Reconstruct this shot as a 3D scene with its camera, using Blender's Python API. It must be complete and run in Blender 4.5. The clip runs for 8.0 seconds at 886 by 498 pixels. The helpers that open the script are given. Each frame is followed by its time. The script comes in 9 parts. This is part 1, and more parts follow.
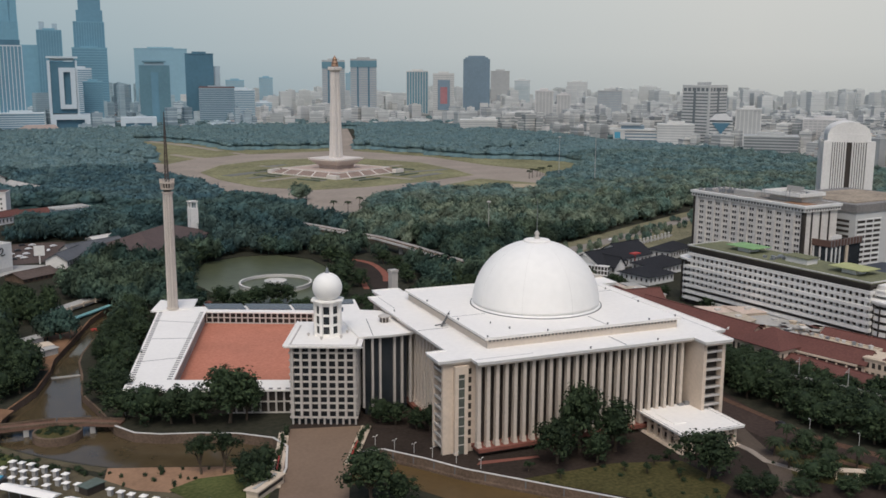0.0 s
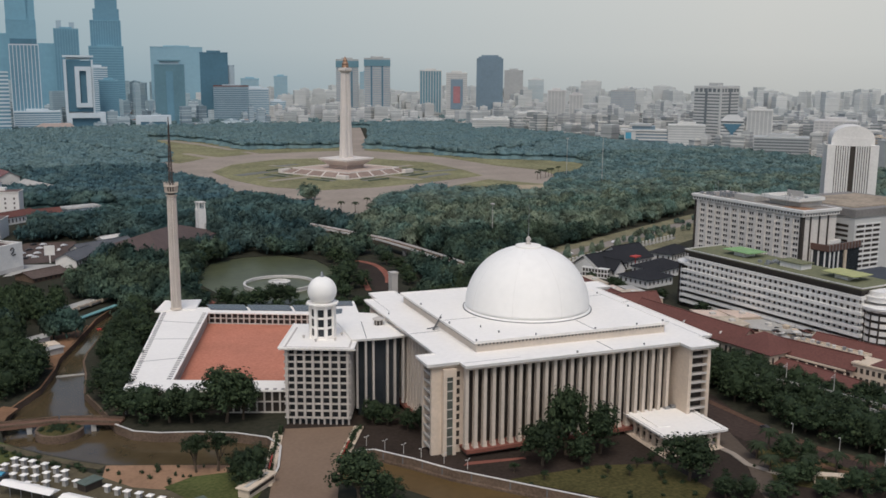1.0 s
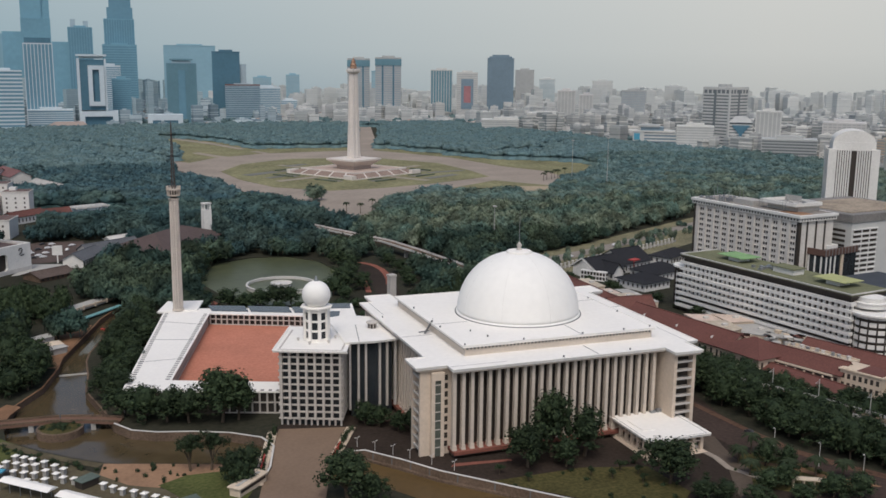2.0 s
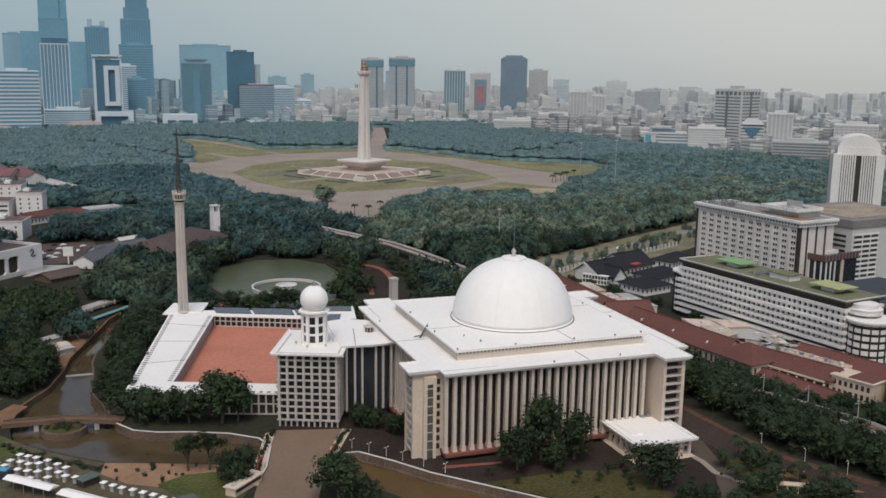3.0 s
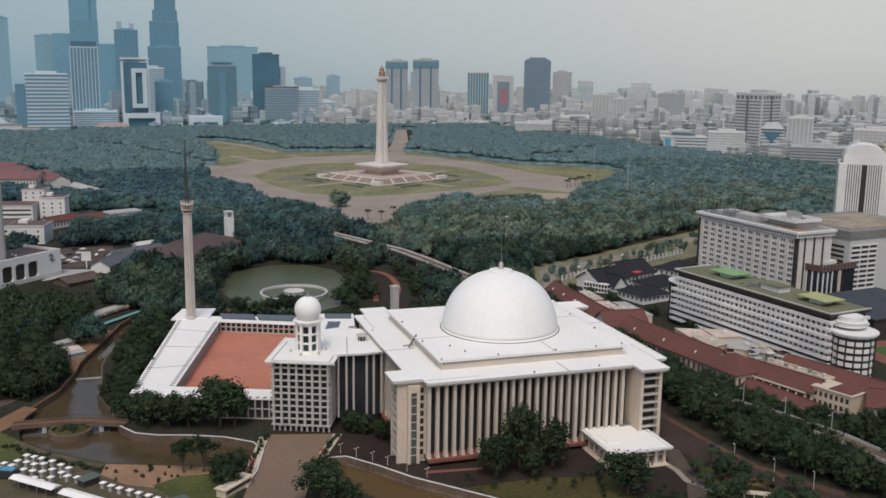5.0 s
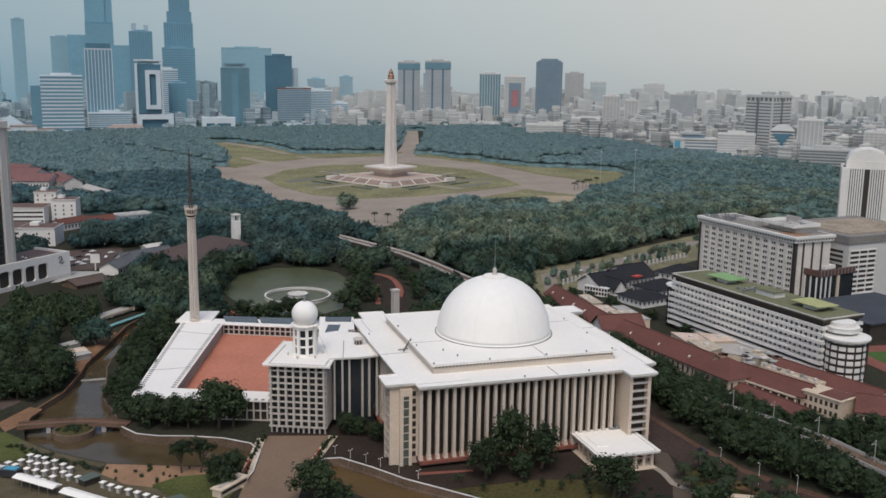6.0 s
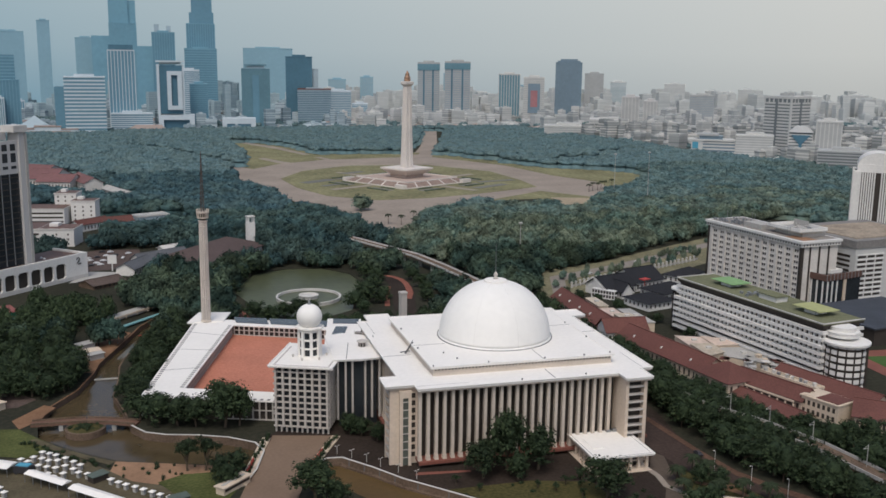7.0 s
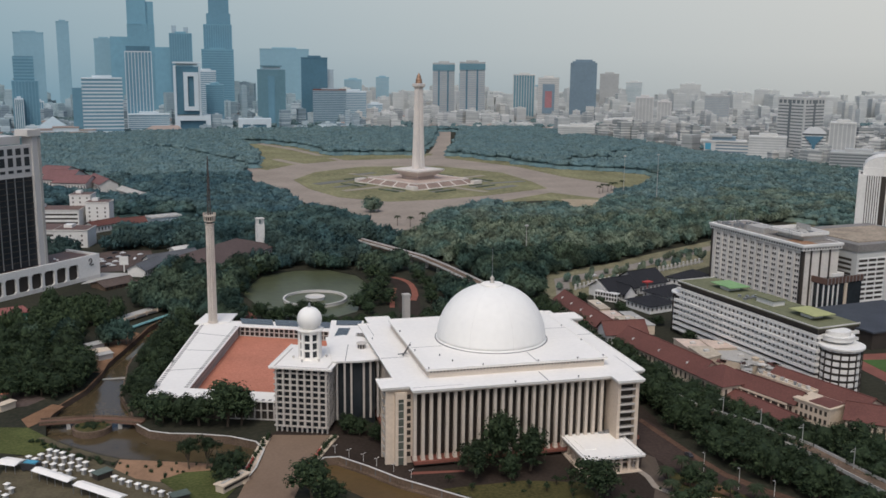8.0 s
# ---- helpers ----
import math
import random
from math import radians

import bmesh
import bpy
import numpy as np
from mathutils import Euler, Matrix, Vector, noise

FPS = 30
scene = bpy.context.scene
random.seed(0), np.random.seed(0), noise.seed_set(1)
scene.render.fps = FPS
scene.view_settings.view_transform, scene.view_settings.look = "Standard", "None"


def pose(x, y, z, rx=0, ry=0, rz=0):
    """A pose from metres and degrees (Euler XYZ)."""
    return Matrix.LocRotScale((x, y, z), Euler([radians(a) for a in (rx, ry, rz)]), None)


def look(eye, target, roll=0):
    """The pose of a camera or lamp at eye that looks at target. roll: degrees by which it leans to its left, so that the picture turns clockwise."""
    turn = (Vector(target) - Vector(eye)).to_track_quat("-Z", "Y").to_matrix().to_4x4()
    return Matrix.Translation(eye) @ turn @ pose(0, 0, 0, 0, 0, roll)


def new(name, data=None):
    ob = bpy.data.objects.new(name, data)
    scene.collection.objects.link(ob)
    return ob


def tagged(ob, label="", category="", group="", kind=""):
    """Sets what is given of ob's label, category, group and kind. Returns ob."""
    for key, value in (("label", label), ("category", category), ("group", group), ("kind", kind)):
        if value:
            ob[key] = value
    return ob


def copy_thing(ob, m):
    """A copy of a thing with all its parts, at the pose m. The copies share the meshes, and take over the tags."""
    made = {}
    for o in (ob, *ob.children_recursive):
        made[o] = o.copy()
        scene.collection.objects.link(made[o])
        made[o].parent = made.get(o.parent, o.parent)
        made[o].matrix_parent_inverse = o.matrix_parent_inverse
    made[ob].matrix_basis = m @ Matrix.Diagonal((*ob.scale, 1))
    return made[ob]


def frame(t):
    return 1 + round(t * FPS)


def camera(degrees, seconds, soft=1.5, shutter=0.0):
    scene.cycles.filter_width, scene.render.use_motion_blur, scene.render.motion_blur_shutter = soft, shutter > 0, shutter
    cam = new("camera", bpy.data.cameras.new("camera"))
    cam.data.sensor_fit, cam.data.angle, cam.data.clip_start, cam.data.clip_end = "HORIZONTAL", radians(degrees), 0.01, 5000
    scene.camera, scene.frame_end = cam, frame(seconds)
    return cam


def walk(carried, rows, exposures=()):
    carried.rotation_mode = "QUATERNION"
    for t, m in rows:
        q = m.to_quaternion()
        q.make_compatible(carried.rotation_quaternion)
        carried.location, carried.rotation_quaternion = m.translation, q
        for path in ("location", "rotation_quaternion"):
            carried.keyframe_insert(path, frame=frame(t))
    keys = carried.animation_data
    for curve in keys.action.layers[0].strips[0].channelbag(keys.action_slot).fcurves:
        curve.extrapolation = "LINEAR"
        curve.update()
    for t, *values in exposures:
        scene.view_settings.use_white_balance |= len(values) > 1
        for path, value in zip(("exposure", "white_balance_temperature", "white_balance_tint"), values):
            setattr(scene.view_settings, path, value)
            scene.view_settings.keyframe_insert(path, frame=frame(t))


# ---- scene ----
cam = camera(49.5, 8.0, soft=1.6)
PATH = [
    (0.0, -157.07, -294.64, 113.38, -22.354, -10.371, -0.285),
    (0.5, -154.67, -299.36, 115.23, -21.813, -10.426, -0.343),
    (1.0, -152.31, -303.93, 117.23, -21.385, -10.511, -0.427),
    (1.5, -150.06, -308.42, 119.25, -21.008, -10.592, -0.528),
    (3.0, -143.31, -321.27, 125.16, -19.609, -10.718, -0.725),
    (3.5, -141.02, -325.50, 127.24, -19.157, -10.760, -0.767),
    (4.0, -138.66, -329.71, 129.28, -18.700, -10.779, -0.776),
    (4.5, -136.19, -333.92, 131.27, -18.263, -10.801, -0.766),
    (6.0, -128.34, -346.93, 137.06, -16.987, -10.836, -0.745),
    (6.5, -125.61, -351.46, 138.93, -16.355, -10.879, -0.733),
    (7.0, -122.74, -356.03, 140.82, -15.655, -10.912, -0.704),
    (7.5, -119.79, -360.68, 142.68, -15.087, -10.952, -0.684),
    (8.0, -116.88, -365.40, 144.50, -14.590, -10.975, -0.647),
]
walk(cam, [(t, pose(x, y, z, 90 + pitch, roll, yaw)) for t, x, y, z, yaw, pitch, roll in PATH], [(0.0, -0.22, 6480, 8.5), (8.0, -0.22, 6420, 8.5)])

# ---- light ----
SUN_ELEVATION, SUN_AZIMUTH = radians(58), radians(205)   # azimuth from +y towards +x
world = bpy.data.worlds.new("world")
scene.world = world
world.use_nodes = True
wn = world.node_tree
sky = wn.nodes.new("ShaderNodeTexSky")
sky.sky_type, sky.sun_disc = "NISHITA", False
sky.sun_elevation, sky.sun_rotation = SUN_ELEVATION, SUN_AZIMUTH
sky.air_density, sky.dust_density, sky.ozone_density = 1.0, 4.0, 1.0
wn.links.new(sky.outputs[0], wn.nodes["Background"].inputs[0])
wn.nodes["Background"].inputs[1].default_value = 0.15
sun = new("sun", bpy.data.lights.new("sun", "SUN"))
sun.data.energy, sun.data.angle, sun.data.color = 1.3, radians(22), (1.0, 0.965, 0.915)
sun.matrix_world = look((0, 0, 400), (
    -400 * math.cos(SUN_ELEVATION) * math.sin(SUN_AZIMUTH), -400 * math.cos(SUN_ELEVATION) * math.cos(SUN_AZIMUTH),
    400 - 400 * math.sin(SUN_ELEVATION)))


# ---- materials ----
def material(name, colour, rough=0.8, var=0.12, scale=0.08, fine=1.2, bump=0.0, metal=0.0, island=0.0, thing_var=0.0, tint=None, spec=None):
    """Two scales of noise over a base colour; island and thing_var vary whole pieces."""
    m = bpy.data.materials.new(name)
    m.use_nodes = True
    t = m.node_tree
    b = t.nodes["Principled BSDF"]
    b.inputs["Roughness"].default_value, b.inputs["Metallic"].default_value = rough, metal
    b.inputs["Specular IOR Level"].default_value = (0.1 if rough > 0.84 else 0.35) if spec is None else spec
    geo = t.nodes.new("ShaderNodeNewGeometry")
    last = None

    def noise_node(s, detail):
        n = t.nodes.new("ShaderNodeTexNoise")
        n.inputs["Scale"].default_value, n.inputs["Detail"].default_value = s, detail
        t.links.new(geo.outputs["Position"], n.inputs["Vector"])
        return n

    big, small = noise_node(scale, 4), noise_node(fine, 3)
    add = t.nodes.new("ShaderNodeMath")
    add.operation = "ADD"
    t.links.new(big.outputs["Fac"], add.inputs[0])
    t.links.new(small.outputs["Fac"], add.inputs[1])
    last = add.outputs[0]
    ramp = t.nodes.new("ShaderNodeMapRange")
    ramp.inputs["From Min"].default_value, ramp.inputs["From Max"].default_value = 0.65, 1.35
    ramp.inputs["To Min"].default_value, ramp.inputs["To Max"].default_value = 1 - var, 1 + var
    t.links.new(last, ramp.inputs["Value"])
    factor = ramp.outputs[0]
    for amount, source in ((island, "island"), (thing_var, "thing")):
        if amount:
            if source == "island":
                out = geo.outputs["Random Per Island"]
            else:
                out = t.nodes.new("ShaderNodeObjectInfo").outputs["Random"]
            r = t.nodes.new("ShaderNodeMapRange")
            r.inputs["To Min"].default_value, r.inputs["To Max"].default_value = 1 - amount, 1 + amount
            t.links.new(out, r.inputs["Value"])
            mul = t.nodes.new("ShaderNodeMath")
            mul.operation = "MULTIPLY"
            t.links.new(factor, mul.inputs[0])
            t.links.new(r.outputs[0], mul.inputs[1])
            factor = mul.outputs[0]
    base = t.nodes.new("ShaderNodeRGB")
    base.outputs[0].default_value = (*colour, 1)
    colour_out = base.outputs[0]
    if tint:
        mix = t.nodes.new("ShaderNodeMix")
        mix.data_type = "RGBA"
        t.links.new(geo.outputs["Random Per Island"] if island else small.outputs["Fac"], mix.inputs["Factor"])
        t.links.new(base.outputs[0], mix.inputs["A"])
        mix.inputs["B"].default_value = (*tint, 1)
        colour_out = mix.outputs["Result"]
    scaled = t.nodes.new("ShaderNodeVectorMath")
    scaled.operation = "SCALE"
    t.links.new(colour_out, scaled.inputs[0])
    t.links.new(factor, scaled.inputs["Scale"])
    t.links.new(scaled.outputs[0], b.inputs["Base Color"])
    if bump:
        bn = t.nodes.new("ShaderNodeBump")
        bn.inputs["Strength"].default_value, bn.inputs["Distance"].default_value = bump, 0.3
        t.links.new(small.outputs["Fac"], bn.inputs["Height"])
        t.links.new(bn.outputs[0], b.inputs["Normal"])
    return m


ROOF_WHITE = material("roof white", (0.81, 0.78, 0.735), 0.65, 0.05, 0.05, 0.6)
DOME_WHITE = material("dome white", (0.79, 0.775, 0.745), 0.7, 0.03, 0.05, 0.4)
MARBLE = material("marble cladding", (0.54, 0.47, 0.4), 0.6, 0.1, 0.1, 1.0)
PAVILION_STONE = material("warm beige cladding", (0.6, 0.5, 0.405), 0.6, 0.1, 0.1, 1.0)
LATTICE = material("pale lattice stone", (0.6, 0.545, 0.49), 0.65, 0.1, 0.1, 1.0)
GRID_STONE = material("grey grid stone", (0.44, 0.405, 0.37), 0.65, 0.14, 0.15, 1.2)
MARBLE_GREY = material("pale grey marble", (0.48, 0.445, 0.41), 0.6, 0.08, 0.1, 1.0)
# Near-black brown for grilles and openings, and for shade painted into recesses.
GRILLE_AND_SHADE = material("dark brown of grilles, openings and shade", (0.045, 0.037, 0.031), 0.6, 0.2, 0.2, 2.0)
DARK_GLASS = material("dark glass", (0.025, 0.03, 0.035), 0.12, 0.2, 0.1, 0.5, spec=0.5)
RED_STONE = material("red stone plinth", (0.2, 0.075, 0.055), 0.75, 0.2, 0.15, 1.5)
TERRACE_RED = material("terracotta tile", (0.43, 0.15, 0.095), 0.8, 0.16, 0.06, 0.9, tint=(0.47, 0.2, 0.13))
SEAM = material("seam grey", (0.12, 0.12, 0.12), 0.8)
PANEL_BLUE = material("solar panel", (0.035, 0.045, 0.065), 0.2, 0.1, spec=0.5)
STEEL = material("grey steel", (0.3, 0.31, 0.32), 0.5, 0.1, metal=0.6)
SPIRE_BROWN = material("dark brown steel", (0.07, 0.052, 0.046), 0.6, 0.15)
GREY_SHEET = material("grey sheet roof", (0.1, 0.105, 0.115), 0.8, 0.2, 0.1, 0.7)
BROWN_DUST = material("dusty brown roof", (0.105, 0.08, 0.07), 0.9, 0.25, 0.1, 0.7)
RUST = material("brown painted steel", (0.12, 0.07, 0.055), 0.6, 0.15)
PAVING = material("brown paving", (0.036, 0.027, 0.022), 0.86, 0.4, 0.05, 0.8)
TRODDEN = material("trodden ground", (0.12, 0.09, 0.066), 0.95, 0.4, 0.12, 0.9, tint=(0.075, 0.075, 0.04))
CAR_GROUND = material("worn car park", (0.1, 0.075, 0.066), 0.9, 0.3, 0.06, 0.7)
APPROACH = material("tan paving", (0.195, 0.138, 0.1), 0.85, 0.14, 0.05, 0.9)
GRASS = material("grass", (0.045, 0.055, 0.02), 0.95, 0.45, 0.05, 0.9, tint=(0.085, 0.062, 0.026))
GREEN_LAWN = material("fresh lawn", (0.06, 0.085, 0.025), 0.95, 0.4, 0.08, 0.9, tint=(0.09, 0.085, 0.035))
PARK_GRASS = material("dry park grass", (0.14, 0.165, 0.085), 0.95, 0.4, 0.02, 0.2, tint=(0.24, 0.2, 0.12))
PLAZA = material("plaza paving", (0.305, 0.262, 0.222), 0.9, 0.22, 0.02, 0.2, tint=(0.26, 0.218, 0.184))
EARTH = material("dark earth and undergrowth", (0.026, 0.032, 0.022), 0.95, 0.35, 0.03, 0.5, tint=(0.042, 0.036, 0.026))
SAND = material("sand", (0.24, 0.135, 0.08), 0.95, 0.3, 0.12, 0.9, tint=(0.17, 0.1, 0.06))
SAND_PALE = material("pale sandy ground", (0.34, 0.28, 0.2), 0.95, 0.25, 0.03, 0.3)
STONE_WALL = material("weathered stone wall", (0.135, 0.096, 0.07), 0.9, 0.4, 0.15, 1.4, 0.4)
COPING = material("white coping", (0.55, 0.53, 0.5), 0.8, 0.12, 0.2, 1.5)
CONCRETE = material("concrete", (0.38, 0.37, 0.35), 0.85, 0.15, 0.1, 0.9)
WHITE_PAINT = material("white paint", (0.68, 0.665, 0.635), 0.7, 0.1, 0.05, 0.8)
CREAM = material("cream plaster", (0.58, 0.48, 0.37), 0.8, 0.12, 0.1, 0.8)
RED_TILE = material("red clay roof tile", (0.125, 0.05, 0.04), 0.8, 0.25, 0.06, 1.3, 0.3)
DARK_TILE = material("dark roof tile", (0.026, 0.027, 0.031), 0.86, 0.2, 0.08, 1.2, 0.3)
GREEN_ROOF = material("mossy flat roof", (0.16, 0.165, 0.1), 0.9, 0.22, 0.06, 0.6)
GREEN_PAD = material("bright green paint", (0.2, 0.34, 0.15), 0.8, 0.15, 0.2, 1.0)
LIME_PAD = material("yellow green paint", (0.36, 0.37, 0.17), 0.8, 0.15, 0.2, 1.0)
ASPHALT = material("asphalt", (0.055, 0.039, 0.033), 0.9, 0.35, 0.05, 0.8)
BARK = material("bark", (0.09, 0.07, 0.052), 0.9, 0.2, 0.6, 4.0)
LEAF = material("tree leaves", (0.0195, 0.034, 0.0165), 0.75, 0.25, 0.08, 0.9, island=0.25, thing_var=0.22, tint=(0.033, 0.048, 0.022), spec=0.15)
PALM_LEAF = material("palm fronds", (0.027, 0.037, 0.02), 0.88, 0.2, 0.2, 1.5, island=0.3)


def forest(name, colour, olive, spread=0.5, relief=1.0):
    """Foliage seen from afar: tone shifts from crown to crown, mottled leaf masses, and fine relief."""
    m = bpy.data.materials.new(name)
    m.use_nodes = True
    t = m.node_tree
    b = t.nodes["Principled BSDF"]
    b.inputs["Roughness"].default_value, b.inputs["Specular IOR Level"].default_value = 0.95, 0.06
    geo = t.nodes.new("ShaderNodeNewGeometry")

    def layer(scale, detail, low, high, to_low, to_high):
        n, r = t.nodes.new("ShaderNodeTexNoise"), t.nodes.new("ShaderNodeMapRange")
        n.inputs["Scale"].default_value, n.inputs["Detail"].default_value = scale, detail
        t.links.new(geo.outputs["Position"], n.inputs["Vector"])
        t.links.new(n.outputs["Fac"], r.inputs["Value"])
        for key, value in (("From Min", low), ("From Max", high), ("To Min", to_low), ("To Max", to_high)):
            r.inputs[key].default_value = value
        return r.outputs[0], n.outputs["Fac"]

    hue, _ = layer(0.04, 2, 0.4, 0.6, 0.0, 1.0)
    tone, _ = layer(0.075, 1, 0.38, 0.62, 1 - spread, 1 + spread)
    leaf, height = layer(0.85, 4, 0.3, 0.7, 0.85, 1.15)
    mix = t.nodes.new("ShaderNodeMix")
    mix.data_type = "RGBA"
    t.links.new(hue, mix.inputs["Factor"])
    mix.inputs["A"].default_value, mix.inputs["B"].default_value = (*colour, 1), (*olive, 1)
    mul = t.nodes.new("ShaderNodeMath")
    mul.operation = "MULTIPLY"
    t.links.new(tone, mul.inputs[0])
    t.links.new(leaf, mul.inputs[1])
    scaled = t.nodes.new("ShaderNodeVectorMath")
    scaled.operation = "SCALE"
    t.links.new(mix.outputs["Result"], scaled.inputs[0])
    t.links.new(mul.outputs[0], scaled.inputs["Scale"])
    t.links.new(scaled.outputs[0], b.inputs["Base Color"])
    bump = t.nodes.new("ShaderNodeBump")
    bump.inputs["Strength"].default_value, bump.inputs["Distance"].default_value = relief, 1.4
    t.links.new(height, bump.inputs["Height"])
    t.links.new(bump.outputs[0], b.inputs["Normal"])
    return m


# Distance haze is mixed into the leaf colours: paler and bluer farther out.
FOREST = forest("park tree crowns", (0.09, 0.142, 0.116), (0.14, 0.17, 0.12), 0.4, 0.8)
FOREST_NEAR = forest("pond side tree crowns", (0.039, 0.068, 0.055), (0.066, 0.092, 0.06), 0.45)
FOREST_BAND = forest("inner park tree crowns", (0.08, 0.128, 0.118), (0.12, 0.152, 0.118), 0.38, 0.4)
FOREST_MID_HAZED = forest("plaza tree crowns with haze tint", (0.086, 0.142, 0.146), (0.112, 0.16, 0.148), 0.28, 0.25)
FOREST_FAR_HAZED = forest("far tree crowns with haze tint", (0.1, 0.16, 0.172), (0.114, 0.168, 0.168), 0.16, 0.15)
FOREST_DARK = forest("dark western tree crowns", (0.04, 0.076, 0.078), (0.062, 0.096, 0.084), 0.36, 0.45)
FOREST_WEST_HAZED = forest("western tree crowns with haze tint", (0.05, 0.094, 0.108), (0.068, 0.11, 0.112), 0.3, 0.25)
MONUMENT = material("pale marble obelisk", (0.62, 0.57, 0.53), 0.6, 0.06, 0.03, 0.3)
TERRACE_SLOPE = material("brown terrace stone", (0.25, 0.19, 0.16), 0.85, 0.2, 0.05, 0.5)
MONUMENT_BASE = material("pinkish stone base", (0.42, 0.33, 0.28), 0.8, 0.12, 0.03, 0.3)
GOLD = material("gilded bronze", (0.3, 0.19, 0.13), 0.6, 0.1, metal=0.5)
RED_PAINT = material("red paint", (0.42, 0.05, 0.04), 0.6, 0.15)
TEAL = material("teal sheet roof", (0.16, 0.33, 0.34), 0.6, 0.12)
BLUE_PAINT = material("blue paint", (0.08, 0.3, 0.42), 0.6)
CAR_WHITE = material("white car paint", (0.7, 0.7, 0.7), 0.3)
CAR_DARK = material("dark car paint", (0.04, 0.04, 0.045), 0.3)


def water_material():
    m = material("muddy water", (0.074, 0.055, 0.03), 0.1, 0.2, 0.03, 0.2, spec=0.3)
    t = m.node_tree
    n = t.nodes.new("ShaderNodeTexNoise")
    n.inputs["Scale"].default_value = 1.4
    bn = t.nodes.new("ShaderNodeBump")
    bn.inputs["Strength"].default_value, bn.inputs["Distance"].default_value = 0.05, 0.1
    g = t.nodes.new("ShaderNodeNewGeometry")
    t.links.new(g.outputs["Position"], n.inputs["Vector"])
    t.links.new(n.outputs["Fac"], bn.inputs["Height"])
    t.links.new(bn.outputs[0], t.nodes["Principled BSDF"].inputs["Normal"])
    return m


WATER = water_material()
CANAL_WATER = material("orange brown canal water", (0.1, 0.064, 0.027), 0.3, 0.2, 0.06, 0.4, spec=0.22)
BRIDGE_BROWN = material("reddish brown deck", (0.16, 0.095, 0.07), 0.85, 0.15, 0.2, 1.2)
SHAFT_GLASS = material("grey green glass", (0.085, 0.095, 0.08), 0.3, 0.2, 0.2, 0.8, spec=0.5)
LAKE_WATER = material("green pond water", (0.08, 0.09, 0.05), 0.35, 0.25, 0.03, 0.2, spec=0.18)


# ---- mesh helpers ----
class Geo:
    """Collects vertices and faces of one mesh."""

    def __init__(self):
        self.v, self.f = [], []

    def add(self, verts, faces):
        n = len(self.v)
        self.v += [tuple(p) for p in verts]
        self.f += [tuple(n + i for i in q) for q in faces]
        return self

    def box(self, x0, y0, z0, x1, y1, z1, m=None):
        p = [(x, y, z) for z in (z0, z1) for x, y in ((x0, y0), (x1, y0), (x1, y1), (x0, y1))]
        if m is not None:
            p = [m @ Vector(q) for q in p]
        return self.add(p, [(3, 2, 1, 0), (4, 5, 6, 7), (0, 1, 5, 4), (1, 2, 6, 5), (2, 3, 7, 6), (3, 0, 4, 7)])

    def prism(self, poly, z0, z1):
        """An upright prism over a polygon given anticlockwise."""
        n = len(poly)
        return self.add([(x, y, z0) for x, y in poly] + [(x, y, z1) for x, y in poly],
                        [tuple(range(n - 1, -1, -1)), tuple(range(n, 2 * n))] + [(i, (i + 1) % n, n + (i + 1) % n, n + i) for i in range(n)])

    def lathe(self, profile, n=32, cx=0.0, cy=0.0, turn=0.0):
        """A profile of (radius, height) turned round the upright through cx, cy; closed at both ends."""
        v, f = [], []
        for r, z in profile:
            v += [(cx + r * math.cos(turn + 2 * math.pi * k / n), cy + r * math.sin(turn + 2 * math.pi * k / n), z) for k in range(n)]
        for i in range(len(profile) - 1):
            f += [(i * n + k, i * n + (k + 1) % n, (i + 1) * n + (k + 1) % n, (i + 1) * n + k) for k in range(n)]
        f += [tuple(range(n - 1, -1, -1)), tuple(range((len(profile) - 1) * n, len(profile) * n))]
        return self.add(v, f)

    def bar(self, a, b, w, h=None):
        """A straight bar of rectangular section from a to b."""
        a, b = Vector(a), Vector(b)
        m = Matrix.Translation(a) @ (b - a).to_track_quat("Y", "Z").to_matrix().to_4x4()
        h = h or w
        return self.box(-w / 2, 0, -h / 2, w / 2, (b - a).length, h / 2, m)

    def tube(self, points, radii, n=7):
        v, f = [], []
        pts = [Vector(p) for p in points]
        for i, p in enumerate(pts):
            d = (pts[min(i + 1, len(pts) - 1)] - pts[max(i - 1, 0)]).normalized()
            s = d.orthogonal().normalized()
            u = d.cross(s)
            v += [p + radii[i] * (math.cos(2 * math.pi * k / n) * s + math.sin(2 * math.pi * k / n) * u) for k in range(n)]
        for i in range(len(pts) - 1):
            f += [(i * n + k, i * n + (k + 1) % n, (i + 1) * n + (k + 1) % n, (i + 1) * n + k) for k in range(n)]
        f += [tuple(range(n - 1, -1, -1)), tuple(range((len(pts) - 1) * n, len(pts) * n))]
        return self.add(v, f)


def mesh_of(name, g, mat, smooth=False):
    me = bpy.data.meshes.new(name)
    me.from_pydata(g.v, [], g.f)
    me.materials.append(mat)
    if smooth:
        me.shade_smooth()
    me.update()
    return me


def part(name, g, mat, parent, label="", smooth=False, kind=""):
    ob = new(name, mesh_of(name, g, mat, smooth))
    ob.parent = parent
    return tagged(ob, label, kind=kind)


def thing(name, label, category, m=None, group="", kind=""):
    ob = new(name)
    ob.empty_display_size = 1
    if m is not None:
        ob.matrix_basis = m
    return tagged(ob, label, category, group, kind)


def single(name, g, mat, label, category, m=None, group="", kind="", smooth=False):
    ob = new(name, mesh_of(name, g, mat, smooth))
    if m is not None:
        ob.matrix_basis = m
    return tagged(ob, label, category, group, kind)


